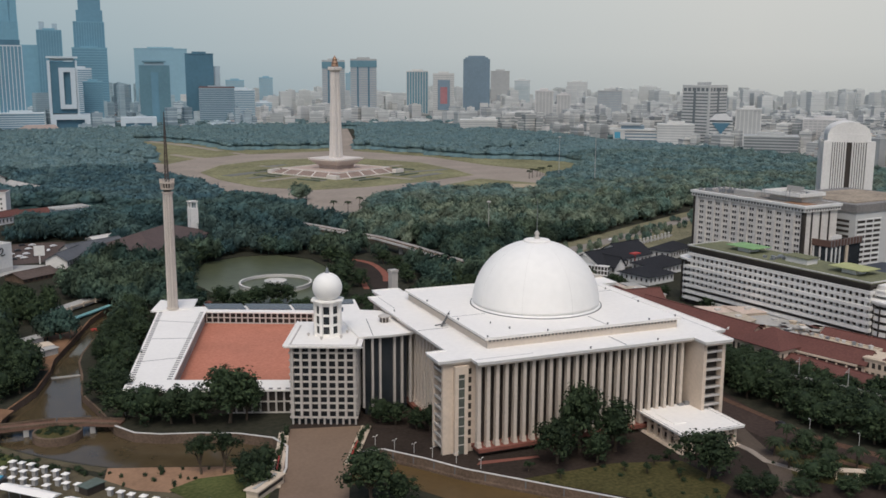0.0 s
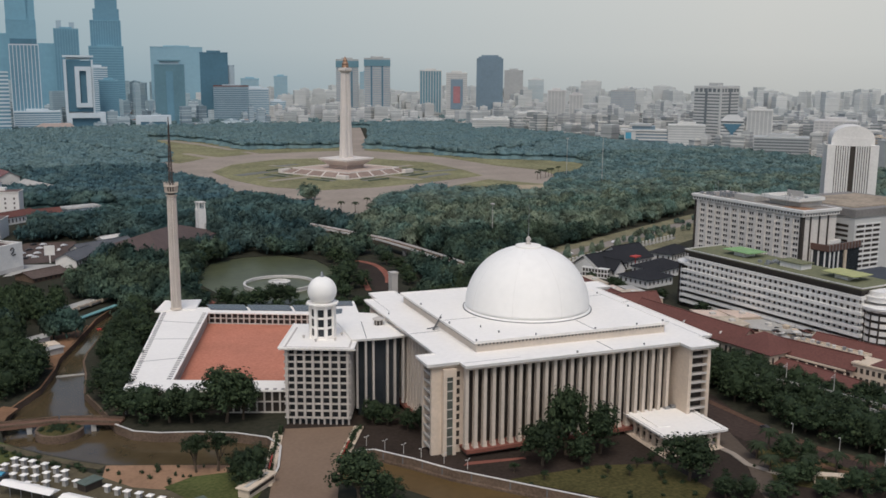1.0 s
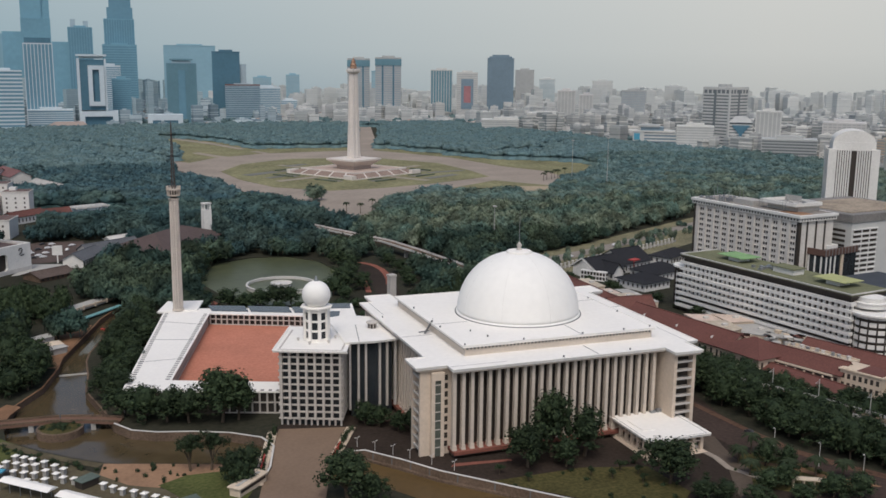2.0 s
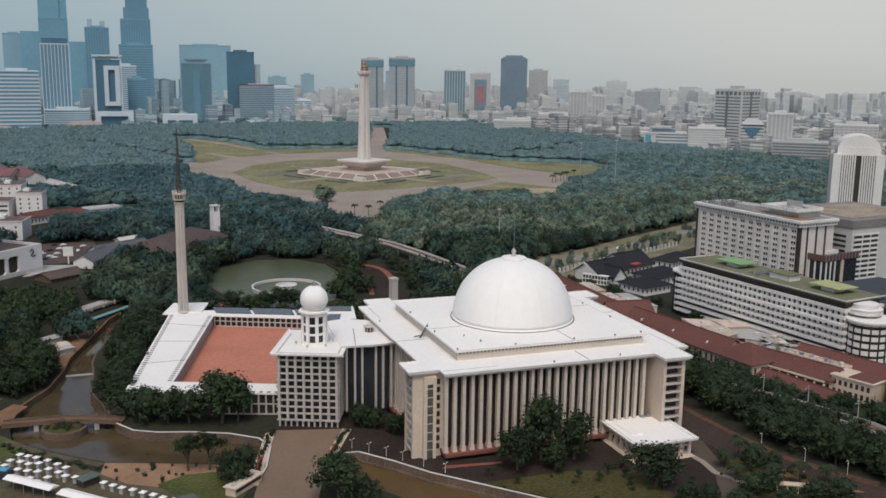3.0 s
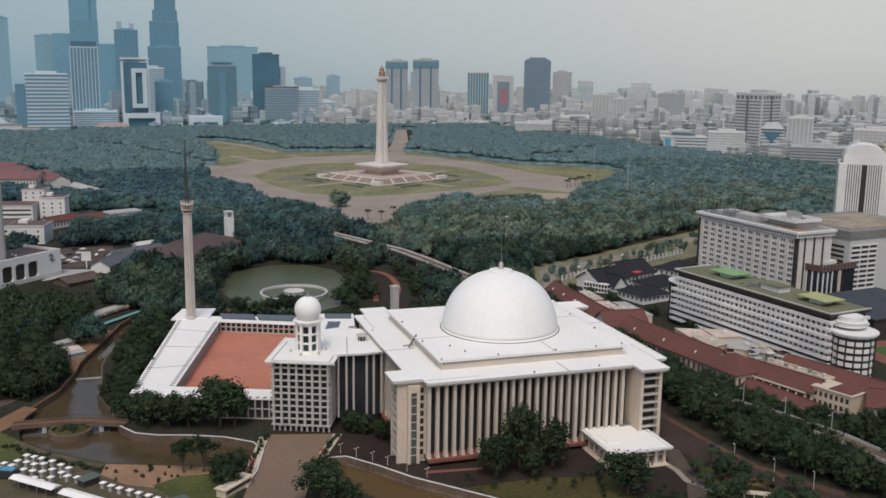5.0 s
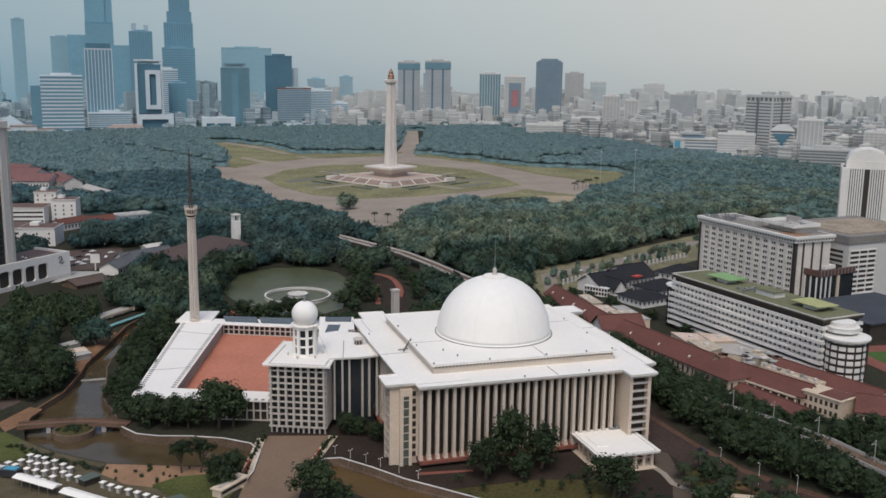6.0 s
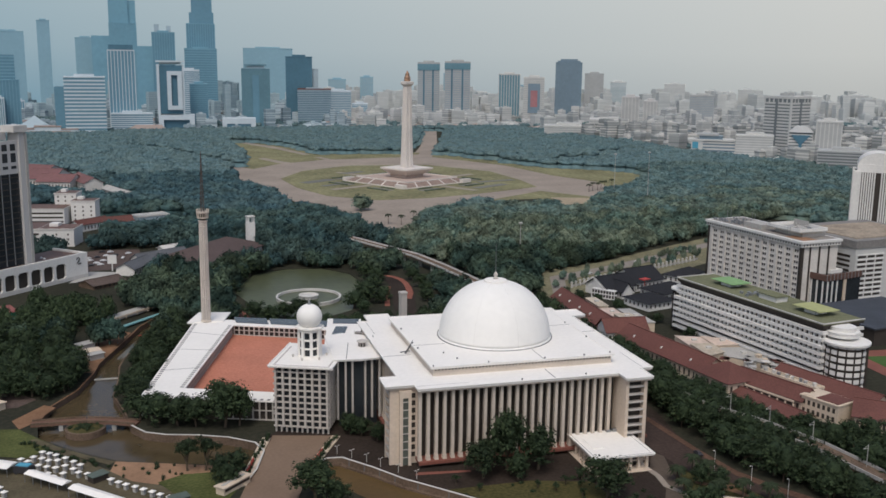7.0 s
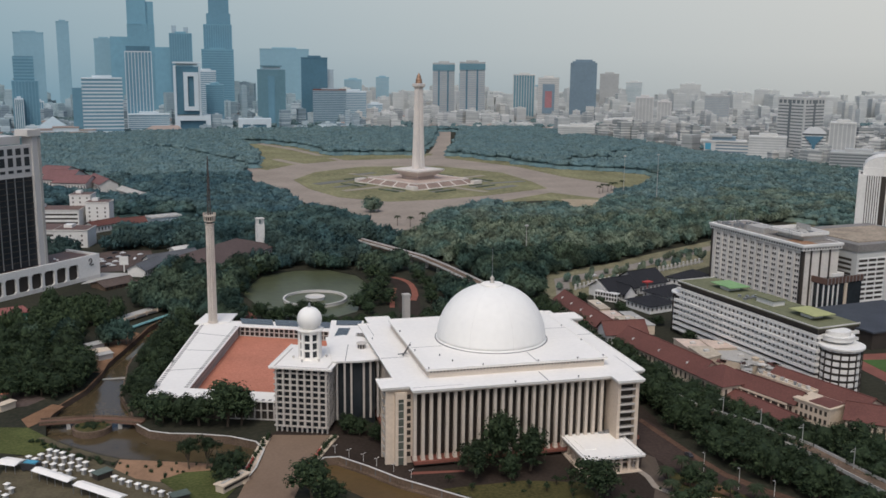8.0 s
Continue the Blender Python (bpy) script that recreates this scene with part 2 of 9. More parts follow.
def inside(x, y, poly):
    hit, n = False, len(poly)
    for i in range(n):
        (x0, y0), (x1, y1) = poly[i], poly[i - 1]
        if (y0 > y) != (y1 > y) and x < (x1 - x0) * (y - y0) / (y1 - y0) + x0:
            hit = not hit
    return hit


def ccw(poly):
    s = sum(poly[i - 1][0] * poly[i][1] - poly[i][0] * poly[i - 1][1] for i in range(len(poly)))
    return poly if s > 0 else poly[::-1]


def near_line(x, y, line, d):
    for (x0, y0), (x1, y1) in zip(line, line[1:]):
        l2 = (x1 - x0) ** 2 + (y1 - y0) ** 2
        s = max(0, min(1, ((x - x0) * (x1 - x0) + (y - y0) * (y1 - y0)) / l2))
        if (x - x0 - s * (x1 - x0)) ** 2 + (y - y0 - s * (y1 - y0)) ** 2 < d * d:
            return True
    return False


# ---- ground, canals, paving ----
POND = ccw([(-178, 31), (-176, 15), (-165, 2.5), (-155, -7), (-146, -14), (-131, -19.5), (-115.5, -25.2), (-105, -30.5), (-99, -29), (-94.7, -19), (-97, -10.4), (-106.4, -2.8),
            (-117.8, 2.3), (-129.3, 5.6), (-137, 10), (-142.3, 18.6), (-145.5, 36), (-151, 58), (-150, 80), (-150.5, 98), (-149, 110), (-143.5, 132), (-138, 152), (-127, 178), (-120, 235),
            (-131, 238), (-134, 190), (-143.5, 168), (-147.5, 152), (-154.5, 126), (-160, 106), (-161.5, 91), (-166.5, 68), (-175, 50)])
CANAL = ccw([(-80, -38), (-73.6, -31.4), (-68, -32), (-59, -43), (-50.7, -55), (-42.3, -64), (-34, -73), (-20, -88), (5, -118), (25, -150),
             (-8, -150), (-22, -122), (-42, -97), (-51, -86), (-60, -74), (-69, -60), (-76, -52), (-84, -52)])
LAKE = ccw([(-89, 235), (-84, 258), (-73, 288), (-50, 300), (-26, 298), (-10, 276), (-6, 240), (-16, 215), (-26, 178), (-45, 164), (-72, 176), (-82, 205)])


def ground_sheet():
    """One sheet out to the horizon, sunk to a bed along the canals and the lake."""
    from mathutils import geometry
    outer = [(-5500, -1500), (5500, -1500), (5500, 6000), (-5500, 6000)]
    loops = [outer, POND, CANAL, LAKE]
    verts, edges = [], []
    for loop in loops:
        n = len(verts)
        verts += [Vector(p) for p in loop]
        edges += [(n + i, n + (i + 1) % len(loop)) for i in range(len(loop))]
    v, e, f, *_ = geometry.delaunay_2d_cdt(verts, edges, [], 0, 1e-4)
    g = Geo()
    g.v = [(p.x, p.y, 0.0) for p in v]
    low = {}
    for tri in f:
        c = sum((v[i] for i in tri), Vector((0, 0))) / 3
        if any(inside(c.x, c.y, p) for p in loops[1:]):
            ids = []
            for i in tri:
                if i not in low:
                    low[i] = len(g.v)
                    g.v.append((v[i].x, v[i].y, -4.5))
                ids.append(low[i])
            g.f.append(tuple(ids))
        elif len(tri) > 2:
            g.f.append(tuple(tri))
    for loop, start in ((POND, 4), (CANAL, 4 + len(POND)), (LAKE, 4 + len(POND) + len(CANAL))):
        n = len(g.v)
        g.v += [(x, y, 0) for x, y in loop] + [(x, y, -4.5) for x, y in loop]
        k = len(loop)
        g.f += [(n + i, n + k + i, n + k + (i + 1) % k, n + (i + 1) % k) for i in range(k)]
    return g


single("ground", ground_sheet(), EARTH, "dark earth with undergrowth out to the horizon", "ground", kind="structure")
single("canal_water", Geo().prism(POND, -4.4, -2.5), WATER, "still brown canal water", "water", kind="structure")
single("canal_water", Geo().prism(CANAL, -4.4, -2.5), CANAL_WATER, "still brown canal water below the stone wall", "water", kind="structure")
single("lake_water", Geo().prism(LAKE, -4.4, -0.5), LAKE_WATER, "dull green park pond", "water", kind="structure")


def flat(name, poly, mat, label, category="pavement", z=0.06, kind="structure"):
    return single(name, Geo().prism(ccw(poly), -0.3, z), mat, label, category, kind=kind)


FORECOURT = [(-92, -3), (-95, -14), (-93, -20), (-98, -36), (-84, -44), (-79, -37.2), (-73.4, -30.4), (-67.6, -31), (-58.2, -42.4), (-50, -54.3), (-41.6, -63.4), (-33.4, -72.2),
             (-19, -87.2), (6, -117), (26, -149), (100, -149), (72, -108), (63, -80), (60, -52), (66, -20), (70, 60), (60, 70), (-60, 70), (-66, 20)]
flat("forecourt", FORECOURT, PAVING, "brown paved forecourt round the hall")
flat("approach_road", [(-101, -38), (-90, -3.5), (-66.5, -9.5), (-83, -46), (-88, -62), (-94, -85), (-118, -85), (-106, -56)], APPROACH, "tan paved approach between planted strips", "road", 0.12)
flat("lawn", [(-38, -66), (-8, -66), (12, -72), (14, -92), (0, -104), (-18, -86)], GRASS, "patchy lawn before the hall", "lawn", 0.14)
flat("lawn", [(-132, -36.4), (-123.4, -31.8), (-112, -32.3), (-104, -44), (-112, -60), (-122, -56), (-128, -44)], GREEN_LAWN, "green lawn beside the sandy bank", "lawn", 0.1)
BANK_SAND = material("pale orange sand", (0.33, 0.2, 0.125), 0.95, 0.3, 0.12, 0.9, tint=(0.22, 0.135, 0.085))
flat("sand_bank", [(-146.6, -14.6), (-131.2, -20), (-115.7, -25.7), (-103, -31.4), (-112, -34), (-123.6, -34), (-132, -38), (-140, -33.5), (-148, -23)], BANK_SAND, "bare sandy canal bank", "bank", 0.08)
flat("bank_path", [(-176.6, 14.6), (-165.5, 2), (-155.5, -7.5), (-146.6, -14.5), (-148.5, -17), (-157.5, -9.6), (-167.8, 0), (-179, 13)], TRODDEN, "trodden path along the canal edge", "path", 0.1)
flat("side_road", [(52, -10), (62, -22), (62, -52), (66, -78), (78, -106), (90, -140), (70, -140), (55, -104), (48, -78), (46, -45)], ASPHALT, "dark asphalt drive beside the hall", "road", 0.12)


# ---- backdrop of hazy sky and distance ----
def backdrop():
    m = bpy.data.materials.new("hazy distance")
    m.use_nodes = True
    t = m.node_tree
    t.nodes.remove(t.nodes["Principled BSDF"])
    em = t.nodes.new("ShaderNodeEmission")
    geo, sep = t.nodes.new("ShaderNodeNewGeometry"), t.nodes.new("ShaderNodeSeparateXYZ")
    t.links.new(geo.outputs["Position"], sep.inputs[0])
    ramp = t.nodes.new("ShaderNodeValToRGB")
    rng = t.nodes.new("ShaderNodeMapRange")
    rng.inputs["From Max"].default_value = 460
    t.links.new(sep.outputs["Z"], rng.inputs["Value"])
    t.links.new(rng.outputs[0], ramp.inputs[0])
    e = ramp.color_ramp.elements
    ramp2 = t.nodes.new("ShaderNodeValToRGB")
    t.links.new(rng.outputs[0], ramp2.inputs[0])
    # Emission colours paint the haze: bluer in the west, paler upward and eastward.
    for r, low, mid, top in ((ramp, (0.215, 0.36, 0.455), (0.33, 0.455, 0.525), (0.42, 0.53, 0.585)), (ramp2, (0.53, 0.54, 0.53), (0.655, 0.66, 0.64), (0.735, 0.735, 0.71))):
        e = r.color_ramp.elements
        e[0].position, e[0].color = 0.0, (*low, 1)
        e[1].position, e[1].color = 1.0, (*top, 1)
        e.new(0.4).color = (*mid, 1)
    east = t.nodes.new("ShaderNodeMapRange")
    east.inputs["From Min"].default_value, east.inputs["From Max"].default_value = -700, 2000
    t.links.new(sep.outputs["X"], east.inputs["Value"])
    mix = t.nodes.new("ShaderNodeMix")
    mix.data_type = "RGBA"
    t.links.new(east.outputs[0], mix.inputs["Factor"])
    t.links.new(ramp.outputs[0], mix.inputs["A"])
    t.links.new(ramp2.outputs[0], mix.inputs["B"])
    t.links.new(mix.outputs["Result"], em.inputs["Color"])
    t.links.new(em.outputs[0], t.nodes["Material Output"].inputs["Surface"])
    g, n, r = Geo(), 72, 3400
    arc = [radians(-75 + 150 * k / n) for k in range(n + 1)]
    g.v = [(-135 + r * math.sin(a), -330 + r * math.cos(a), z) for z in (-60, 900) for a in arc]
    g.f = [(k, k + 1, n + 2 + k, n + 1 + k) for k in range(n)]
    return single("backdrop", g, m, "glowing backdrop of pale grey hazy sky over a faint horizon", "sky", kind="structure")


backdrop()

# ---- the great hall ----
ROOF_Z, TIER_Z = 29.7, 33.3
hall = thing("great_hall", "white-roofed marble prayer hall with tall fins and a great white dome", "building")


def quarter(points, k):
    """Points turned k quarter turns round the dome."""
    for _ in range(k):
        points = [(-y, x) for x, y in points]
    return points


def hall_roof():
    """Eaves in a pinwheel: at each corner a pavilion steps out past one side and back from the next."""
    corner = [(-48, -32.4), (-54.4, -32.4), (-54.4, -43), (-44, -43), (-44, -48)]
    return [p for k in range(4) for p in quarter(corner, k)]


OUTLINE = ccw(hall_roof())


def inset(poly, d):
    out, n = [], len(poly)
    for i in range(n):
        a, b, c = Vector(poly[i - 1]), Vector(poly[i]), Vector(poly[(i + 1) % n])
        u, w = (b - a).normalized(), (c - b).normalized()
        n1, n2 = Vector((-u.y, u.x)), Vector((-w.y, w.x))
        s = (n1 + n2) if abs(u.dot(w)) < 0.5 else n1
        out.append((b.x + d * s.x, b.y + d * s.y))
    return out


part("roof", Geo().prism(OUTLINE, ROOF_Z - 0.7, ROOF_Z), ROOF_WHITE, hall, "flat white roof with stepped corners")
part("eaves_soffit", Geo().prism(inset(OUTLINE, 0.5), ROOF_Z - 1.4, ROOF_Z - 0.702), MARBLE, hall, "shaded stone soffit")
rim = Geo()
for a, b in zip(OUTLINE, OUTLINE[1:] + OUTLINE[:1]):
    rim.bar((*a, ROOF_Z + 0.12), (*b, ROOF_Z + 0.12), 0.5, 0.28)
part("roof_edge", rim, ROOF_WHITE, hall)
# Screen wall darkened to near black, deepening the shade between the fins.
part("wall", Geo().box(-41.8, -41.8, 0.0, 41.8, 41.8, ROOF_Z - 1.41), GRILLE_AND_SHADE, hall, "dark recessed screen wall behind the fins")
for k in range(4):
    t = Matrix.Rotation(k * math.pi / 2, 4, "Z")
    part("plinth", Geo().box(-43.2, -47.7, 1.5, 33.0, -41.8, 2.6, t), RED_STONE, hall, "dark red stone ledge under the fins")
    # Solid dark block stands for the shade below the ledge.
    part("plinth_recess", Geo().box(-42.6, -45.4, 0.0, 32.6, -41.8, 1.5, t), GRILLE_AND_SHADE, hall, "dark block painted as the shade under the ledge")


def fin(w=1.1, d=1.7, h=ROOF_Z - 1.41 - 2.4):
    g = Geo()
    g.box(-w / 2, 0, 2.4, w / 2, d, 2.4 + h)
    g.box(-w / 2 - 0.12, -0.3, 2.6, w / 2 + 0.12, d, 4.2)
    g.box(-w / 2 - 0.2, -0.5, 2.6, w / 2 + 0.2, d, 3.1)
    return g


fin_mesh = mesh_of("fin", fin(), MARBLE)
for k in range(4):
    a = k * math.pi / 2
    for i in range(25):
        x = -42.6 + i * (31.6 + 42.6) / 24.6
        ob = new("fin", fin_mesh)
        ob.parent = hall
        ob.matrix_basis = Matrix.Rotation(a, 4, "Z") @ Matrix.Translation((x, -46.1, 0))


def pavilion(k):
    """A corner stair block: solid flanks, and a stack of open landings on its outer face."""
    turn = Matrix.Rotation(k * math.pi / 2, 4, "Z")
    x0, x1, y0, y1, top = 32.6 + 0.6, 41.6, -52.6, -41.82, ROOF_Z - 1.41
    g = Geo()
    g.box(x0, y0, 0, x0 + 1.2, y1, top, turn)
    g.box(x1 - 1.2, y0, 0, x1, y1, top, turn)
    wall = part("pavilion_wall", g, PAVILION_STONE, hall, "smooth beige stone flank")
    part("pavilion_recess", Geo().box(x0 + 1.2, y0 + 2.6, 0, x1 - 1.2, y1, top, turn), GRILLE_AND_SHADE, hall)
    for i in range(9):
        z = 1.8 + i * 2.95
        s = Geo()
        s.box(x0 + 1.2, y0 + 0.1, z, x1 - 1.2, y0 + 2.6, z + 0.3, turn)
        s.box(x0 + 1.2, y0 + 0.1, z + 0.3, x1 - 1.2, y0 + 0.35, z + 0.75, turn)
        part("landing", s, MARBLE_GREY, wall, "open stair landing with a solid parapet")
    for i in range(9):
        part("flank_opening", Geo().box(x1 - 0.1, -44.7, 2.6 + i * 2.75, x1 + 0.05, -43.3, 4.4 + i * 2.75, turn), GRILLE_AND_SHADE, wall)
    # the stair shaft with its strip of glass on the flank
    shaft = Geo()
    shaft.box(x1, -49.3, 0, x1 + 1.9, -48.2, top - 0.5, turn)
    shaft.box(x1, -46.2, 0, x1 + 1.9, -45.1, top - 0.5, turn)
    shaft.box(x1, -48.2, top - 3.0, x1 + 1.9, -46.2, top - 0.5, turn)
    part("stair_shaft", shaft, PAVILION_STONE, wall, "beige stair shaft on the flank")
    part("shaft_glass", Geo().box(x1, -48.2, 0.2, x1 + 1.6, -46.2, top - 3.0, turn), SHAFT_GLASS, wall, "tall grey-green strip of glass")
    bars = Geo()
    for i in range(8):
        bars.box(x1 + 1.5, -48.2, 3 + i * 2.95, x1 + 1.75, -46.2, 3.3 + i * 2.95, turn)
    part("glazing_bars", bars, MARBLE_GREY, wall)


for k in range(4):
    pavilion(k)

# upper tier
part("tier_wall", Geo().box(-35.1, -35.1, ROOF_Z, 35.1, 35.1, TIER_Z - 0.7), MARBLE, hall, "low beige wall under the upper roof")
part("tier_roof", Geo().box(-36, -36, TIER_Z - 0.7, 36, 36, TIER_Z), ROOF_WHITE, hall, "square white upper roof")
rim = Geo()
for k in range(4):
    (ax, ay), (bx, by) = quarter([(-36, -36), (36, -36)], k)
    rim.bar((ax, ay, TIER_Z + 0.1), (bx, by, TIER_Z + 0.1), 0.4, 0.24)
part("tier_edge", rim, ROOF_WHITE, hall)
vent = mesh_of("vent", Geo().box(-0.3, -0.12, -0.3, 0.3, 0.1, 0.3), SEAM)
for k in range(4):
    for i in range(54):
        ob = new("vent", vent)
        ob.parent = hall
        ob.matrix_basis = Matrix.Rotation(k * math.pi / 2, 4, "Z") @ Matrix.Translation((-34.2 + i * 68.4 / 53, -35.15, TIER_Z - 1.2))
for k in range(4):
    t = Matrix.Rotation(k * math.pi / 2, 4, "Z")
    part("roof_joint", Geo().box(7.4, -36, TIER_Z + 0.01, 7.65, -23, TIER_Z + 0.04, t), SEAM, hall, "thin dark expansion joint")
    part("roof_joint", Geo().box(7.4, -47.6, ROOF_Z + 0.01, 7.7, -36.6, ROOF_Z + 0.04, t), SEAM, hall, "thin dark expansion joint")
    part("roof_joint", Geo().box(-43.5, -44.5, ROOF_Z + 0.01, -24, -44.35, ROOF_Z + 0.03, t), SEAM, hall, "thin dark expansion joint")

# dome
part("dome_ring", Geo().lathe([(22.9, TIER_Z), (22.9, TIER_Z + 0.3), (22.5, TIER_Z + 0.7), (22.0, TIER_Z + 0.8)], 96), DOME_WHITE, hall, "flared white collar round the dome", smooth=True)
part("ring_gutter", Geo().lathe([(23.25, TIER_Z), (23.25, TIER_Z + 0.2), (22.85, TIER_Z + 0.2)], 96), SEAM, hall, "dark line under the dome")
profile = [(22.4 * math.cos(a) ** 0.96, TIER_Z + 0.7 + 21.9 * math.sin(a)) for a in [math.radians(90 * k / 30) for k in range(30)]]
profile.append((0.6, TIER_Z + 22.6))
dome_part = part("dome", Geo().lathe(profile, 128), DOME_WHITE, hall, "smooth white dome", smooth=True)
seams = Geo()
for k in range(8):
    a = 2 * math.pi * k / 8 + 0.1
    pts = [(1.001 * r * math.cos(a), 1.001 * r * math.sin(a), z + 0.005) for r, z in profile[:-2:2]]
    seams.tube(pts, [0.025] * len(pts), 4)
part("dome_seams", seams, COPING, dome_part, "fine seams down the dome")
part("dome_cap", Geo().lathe([(4.7, TIER_Z + 21.8), (4.7, TIER_Z + 22.6), (4.4, TIER_Z + 22.9), (1.2, TIER_Z + 23.2)], 48), ROOF_WHITE, dome_part, "white disc at the crown")
part("cap_rim", Geo().lathe([(5.0, TIER_Z + 21.5), (5.0, TIER_Z + 21.95), (4.6, TIER_Z + 22.0)], 48), SEAM, dome_part, "dark rim under the crown disc")
part("finial", Geo().lathe([(1.1, TIER_Z + 22.9), (0.9, TIER_Z + 23.8), (0.6, TIER_Z + 24.1), (1.0, TIER_Z + 24.9), (0.5, TIER_Z + 25.7), (0.1, TIER_Z + 26.1)], 20), MARBLE_GREY, dome_part, "stacked metal finial", smooth=True)
part("lightning_mast", Geo().tube([(0, 0, TIER_Z + 25.8), (0, 0, TIER_Z + 37.5)], [0.1, 0.05], 6), STEEL, dome_part, "thin mast above the dome")
# access stair and small things on the roof
ladder = Geo()
ladder.bar((-38.6, -6.2, ROOF_Z + 0.2), (-35.2, -4.6, TIER_Z + 0.6), 0.7, 0.3)
ladder.bar((-40.2, -4.4, ROOF_Z + 0.3), (-36.6, -5.6, ROOF_Z + 1.0), 0.35, 0.3)
ladder.bar((-38.6, -6.8, ROOF_Z + 1.1), (-35.2, -5.2, TIER_Z + 1.5), 0.12)
single("roof_stair", ladder, SEAM, "dark steel stair leaning on the upper roof", "stair")
rng = random.Random(4)
lamp_mesh = mesh_of("roof_floodlight", Geo().box(-0.25, -0.2, 0, 0.25, 0.2, 0.1).box(-0.08, -0.08, 0.1, 0.08, 0.08, 0.3).box(-0.3, -0.2, 0.3, 0.3, 0.2, 0.6), SEAM)
for x, y, z in [(-35, -35, TIER_Z), (-35, -12, TIER_Z), (-35, 16, TIER_Z), (-14, -35, TIER_Z), (8, -35, TIER_Z), (24, -35, TIER_Z), (35, -34, TIER_Z), (35, -12, TIER_Z), (35, 10, TIER_Z),
                (-46, 20, ROOF_Z), (-5, -46.4, ROOF_Z), (-24, -28, TIER_Z), (-27, -20, TIER_Z), (20, -46, ROOF_Z)]:
    ob = new("roof_floodlight", lamp_mesh)
    ob.matrix_basis = pose(x, y, z + 0.001, 0, 0, rng.uniform(0, 360))
    tagged(ob, "small dark floodlight at the roof edge", "floodlight", "roof floodlights")

# canopy before the hall
canopy = thing("entrance_canopy", "flat white canopy on stone pillars before the hall", "canopy", pose(0, 0, 0))
CX0, CX1, CY0, CY1, CZ = 14.2, 37.3, -68.8, -44.4, 6.5
part("canopy_roof", Geo().box(CX0, CY0, CZ - 0.6, CX1, CY1, CZ), ROOF_WHITE, canopy)
g = Geo()
for a, b in (((CX0, CY0), (CX1, CY0)), ((CX1, CY0), (CX1, CY1)), ((CX0, CY1), (CX0, CY0))):
    g.bar((*a, CZ + 0.1), (*b, CZ + 0.1), 0.4, 0.25)
part("canopy_edge", g, ROOF_WHITE, canopy)
part("canopy_base", Geo().box(CX0 + 0.6, CY0 + 0.8, 0.0, CX1 - 1.2, CY1, 0.7), PAVILION_STONE, canopy, "pale stone steps")
part("lower_step", Geo().box(CX0 + 0.1, CY0 + 0.3, 0.0, CX1 - 0.7, CY0 + 0.8, 0.35).box(CX0 + 0.1, CY0 + 0.8, 0.0, CX0 + 0.6, CY1, 0.35), PAVILION_STONE, canopy)
pillar = mesh_of("pillar", Geo().box(-0.5, -0.5, 0.7, 0.5, 0.5, CZ - 0.6), PAVILION_STONE)
for i in range(7):
    for j in range(7):
        if i in (0, 6) or j in (0, 6):
            ob = new("pillar", pillar)
            ob.parent = canopy
            ob.matrix_basis = Matrix.Translation((CX0 + 1.9 + i * (CX1 - CX0 - 4.0) / 6, CY0 + 2.0 + j * (CY1 - CY0 - 3.0) / 6, 0))
# Interior shade is a near-black block, not an open room.
part("inner_wall", Geo().box(CX0 + 4, CY0 + 5, 0.7, CX1 - 4, CY1 + 2, CZ - 0.6), GRILLE_AND_SHADE, canopy, "dark block painted as the shade under the canopy")
beam = Geo()
beam.box(CX0 + 1.5, CY0 + 1.6, CZ - 1.2, CX1 - 1.5, CY0 + 2.4, CZ - 0.602).box(CX0 + 1.5, CY0 + 2.4, CZ - 1.2, CX0 + 2.3, CY1, CZ - 0.602).box(CX1 - 2.4, CY0 + 2.4, CZ - 1.2, CX1 - 1.6, CY1, CZ - 0.602)
part("beam", beam, PAVILION_STONE, canopy)
transom = Geo()
transom.box(CX0 + 1.6, CY0 + 1.7, 3.7, CX1 - 1.7, CY0 + 2.3, 4.05).box(CX0 + 1.6, CY0 + 2.3, 3.7, CX0 + 2.2, CY1, 4.05).box(CX1 - 2.3, CY0 + 2.3, 3.7, CX1 - 1.7, CY1, 4.05)
part("transom", transom, PAVILION_STONE, canopy, "stone transom between the pillars")
for x0, y0, x1, y1 in ((CX0 + 0.9, CY0 + 0.9, CX1 - 0.9, CY0 + 1.05), (CX0 + 0.9, CY0 + 1.05, CX0 + 1.05, CY1 - 1), (CX1 - 1.05, CY0 + 1.05, CX1 - 0.9, CY1 - 1)):
    part("roof_line", Geo().box(x0, y0, CZ + 0.005, x1, y1, CZ + 0.03), SEAM, canopy, "thin dark gutter line")
for x, w, h in ((31.5, 2.0, 0.9), (34.0, 1.6, 0.8), (29.2, 1.8, 0.7)):
    single("air_unit", Geo().box(x, -46.6, CZ, x + w, -45.1, CZ + h).box(x + 0.2, -46.4, CZ + h, x + w - 0.2, -45.3, CZ + h + 0.15), STEEL, "grey air unit on the canopy roof", "air unit", group="air units")
single("canopy_skylight", Geo().box(17.5, -60, CZ, 22, -50, CZ + 0.35), ROOF_WHITE, "low white upstand on the canopy roof", "roof hatch")

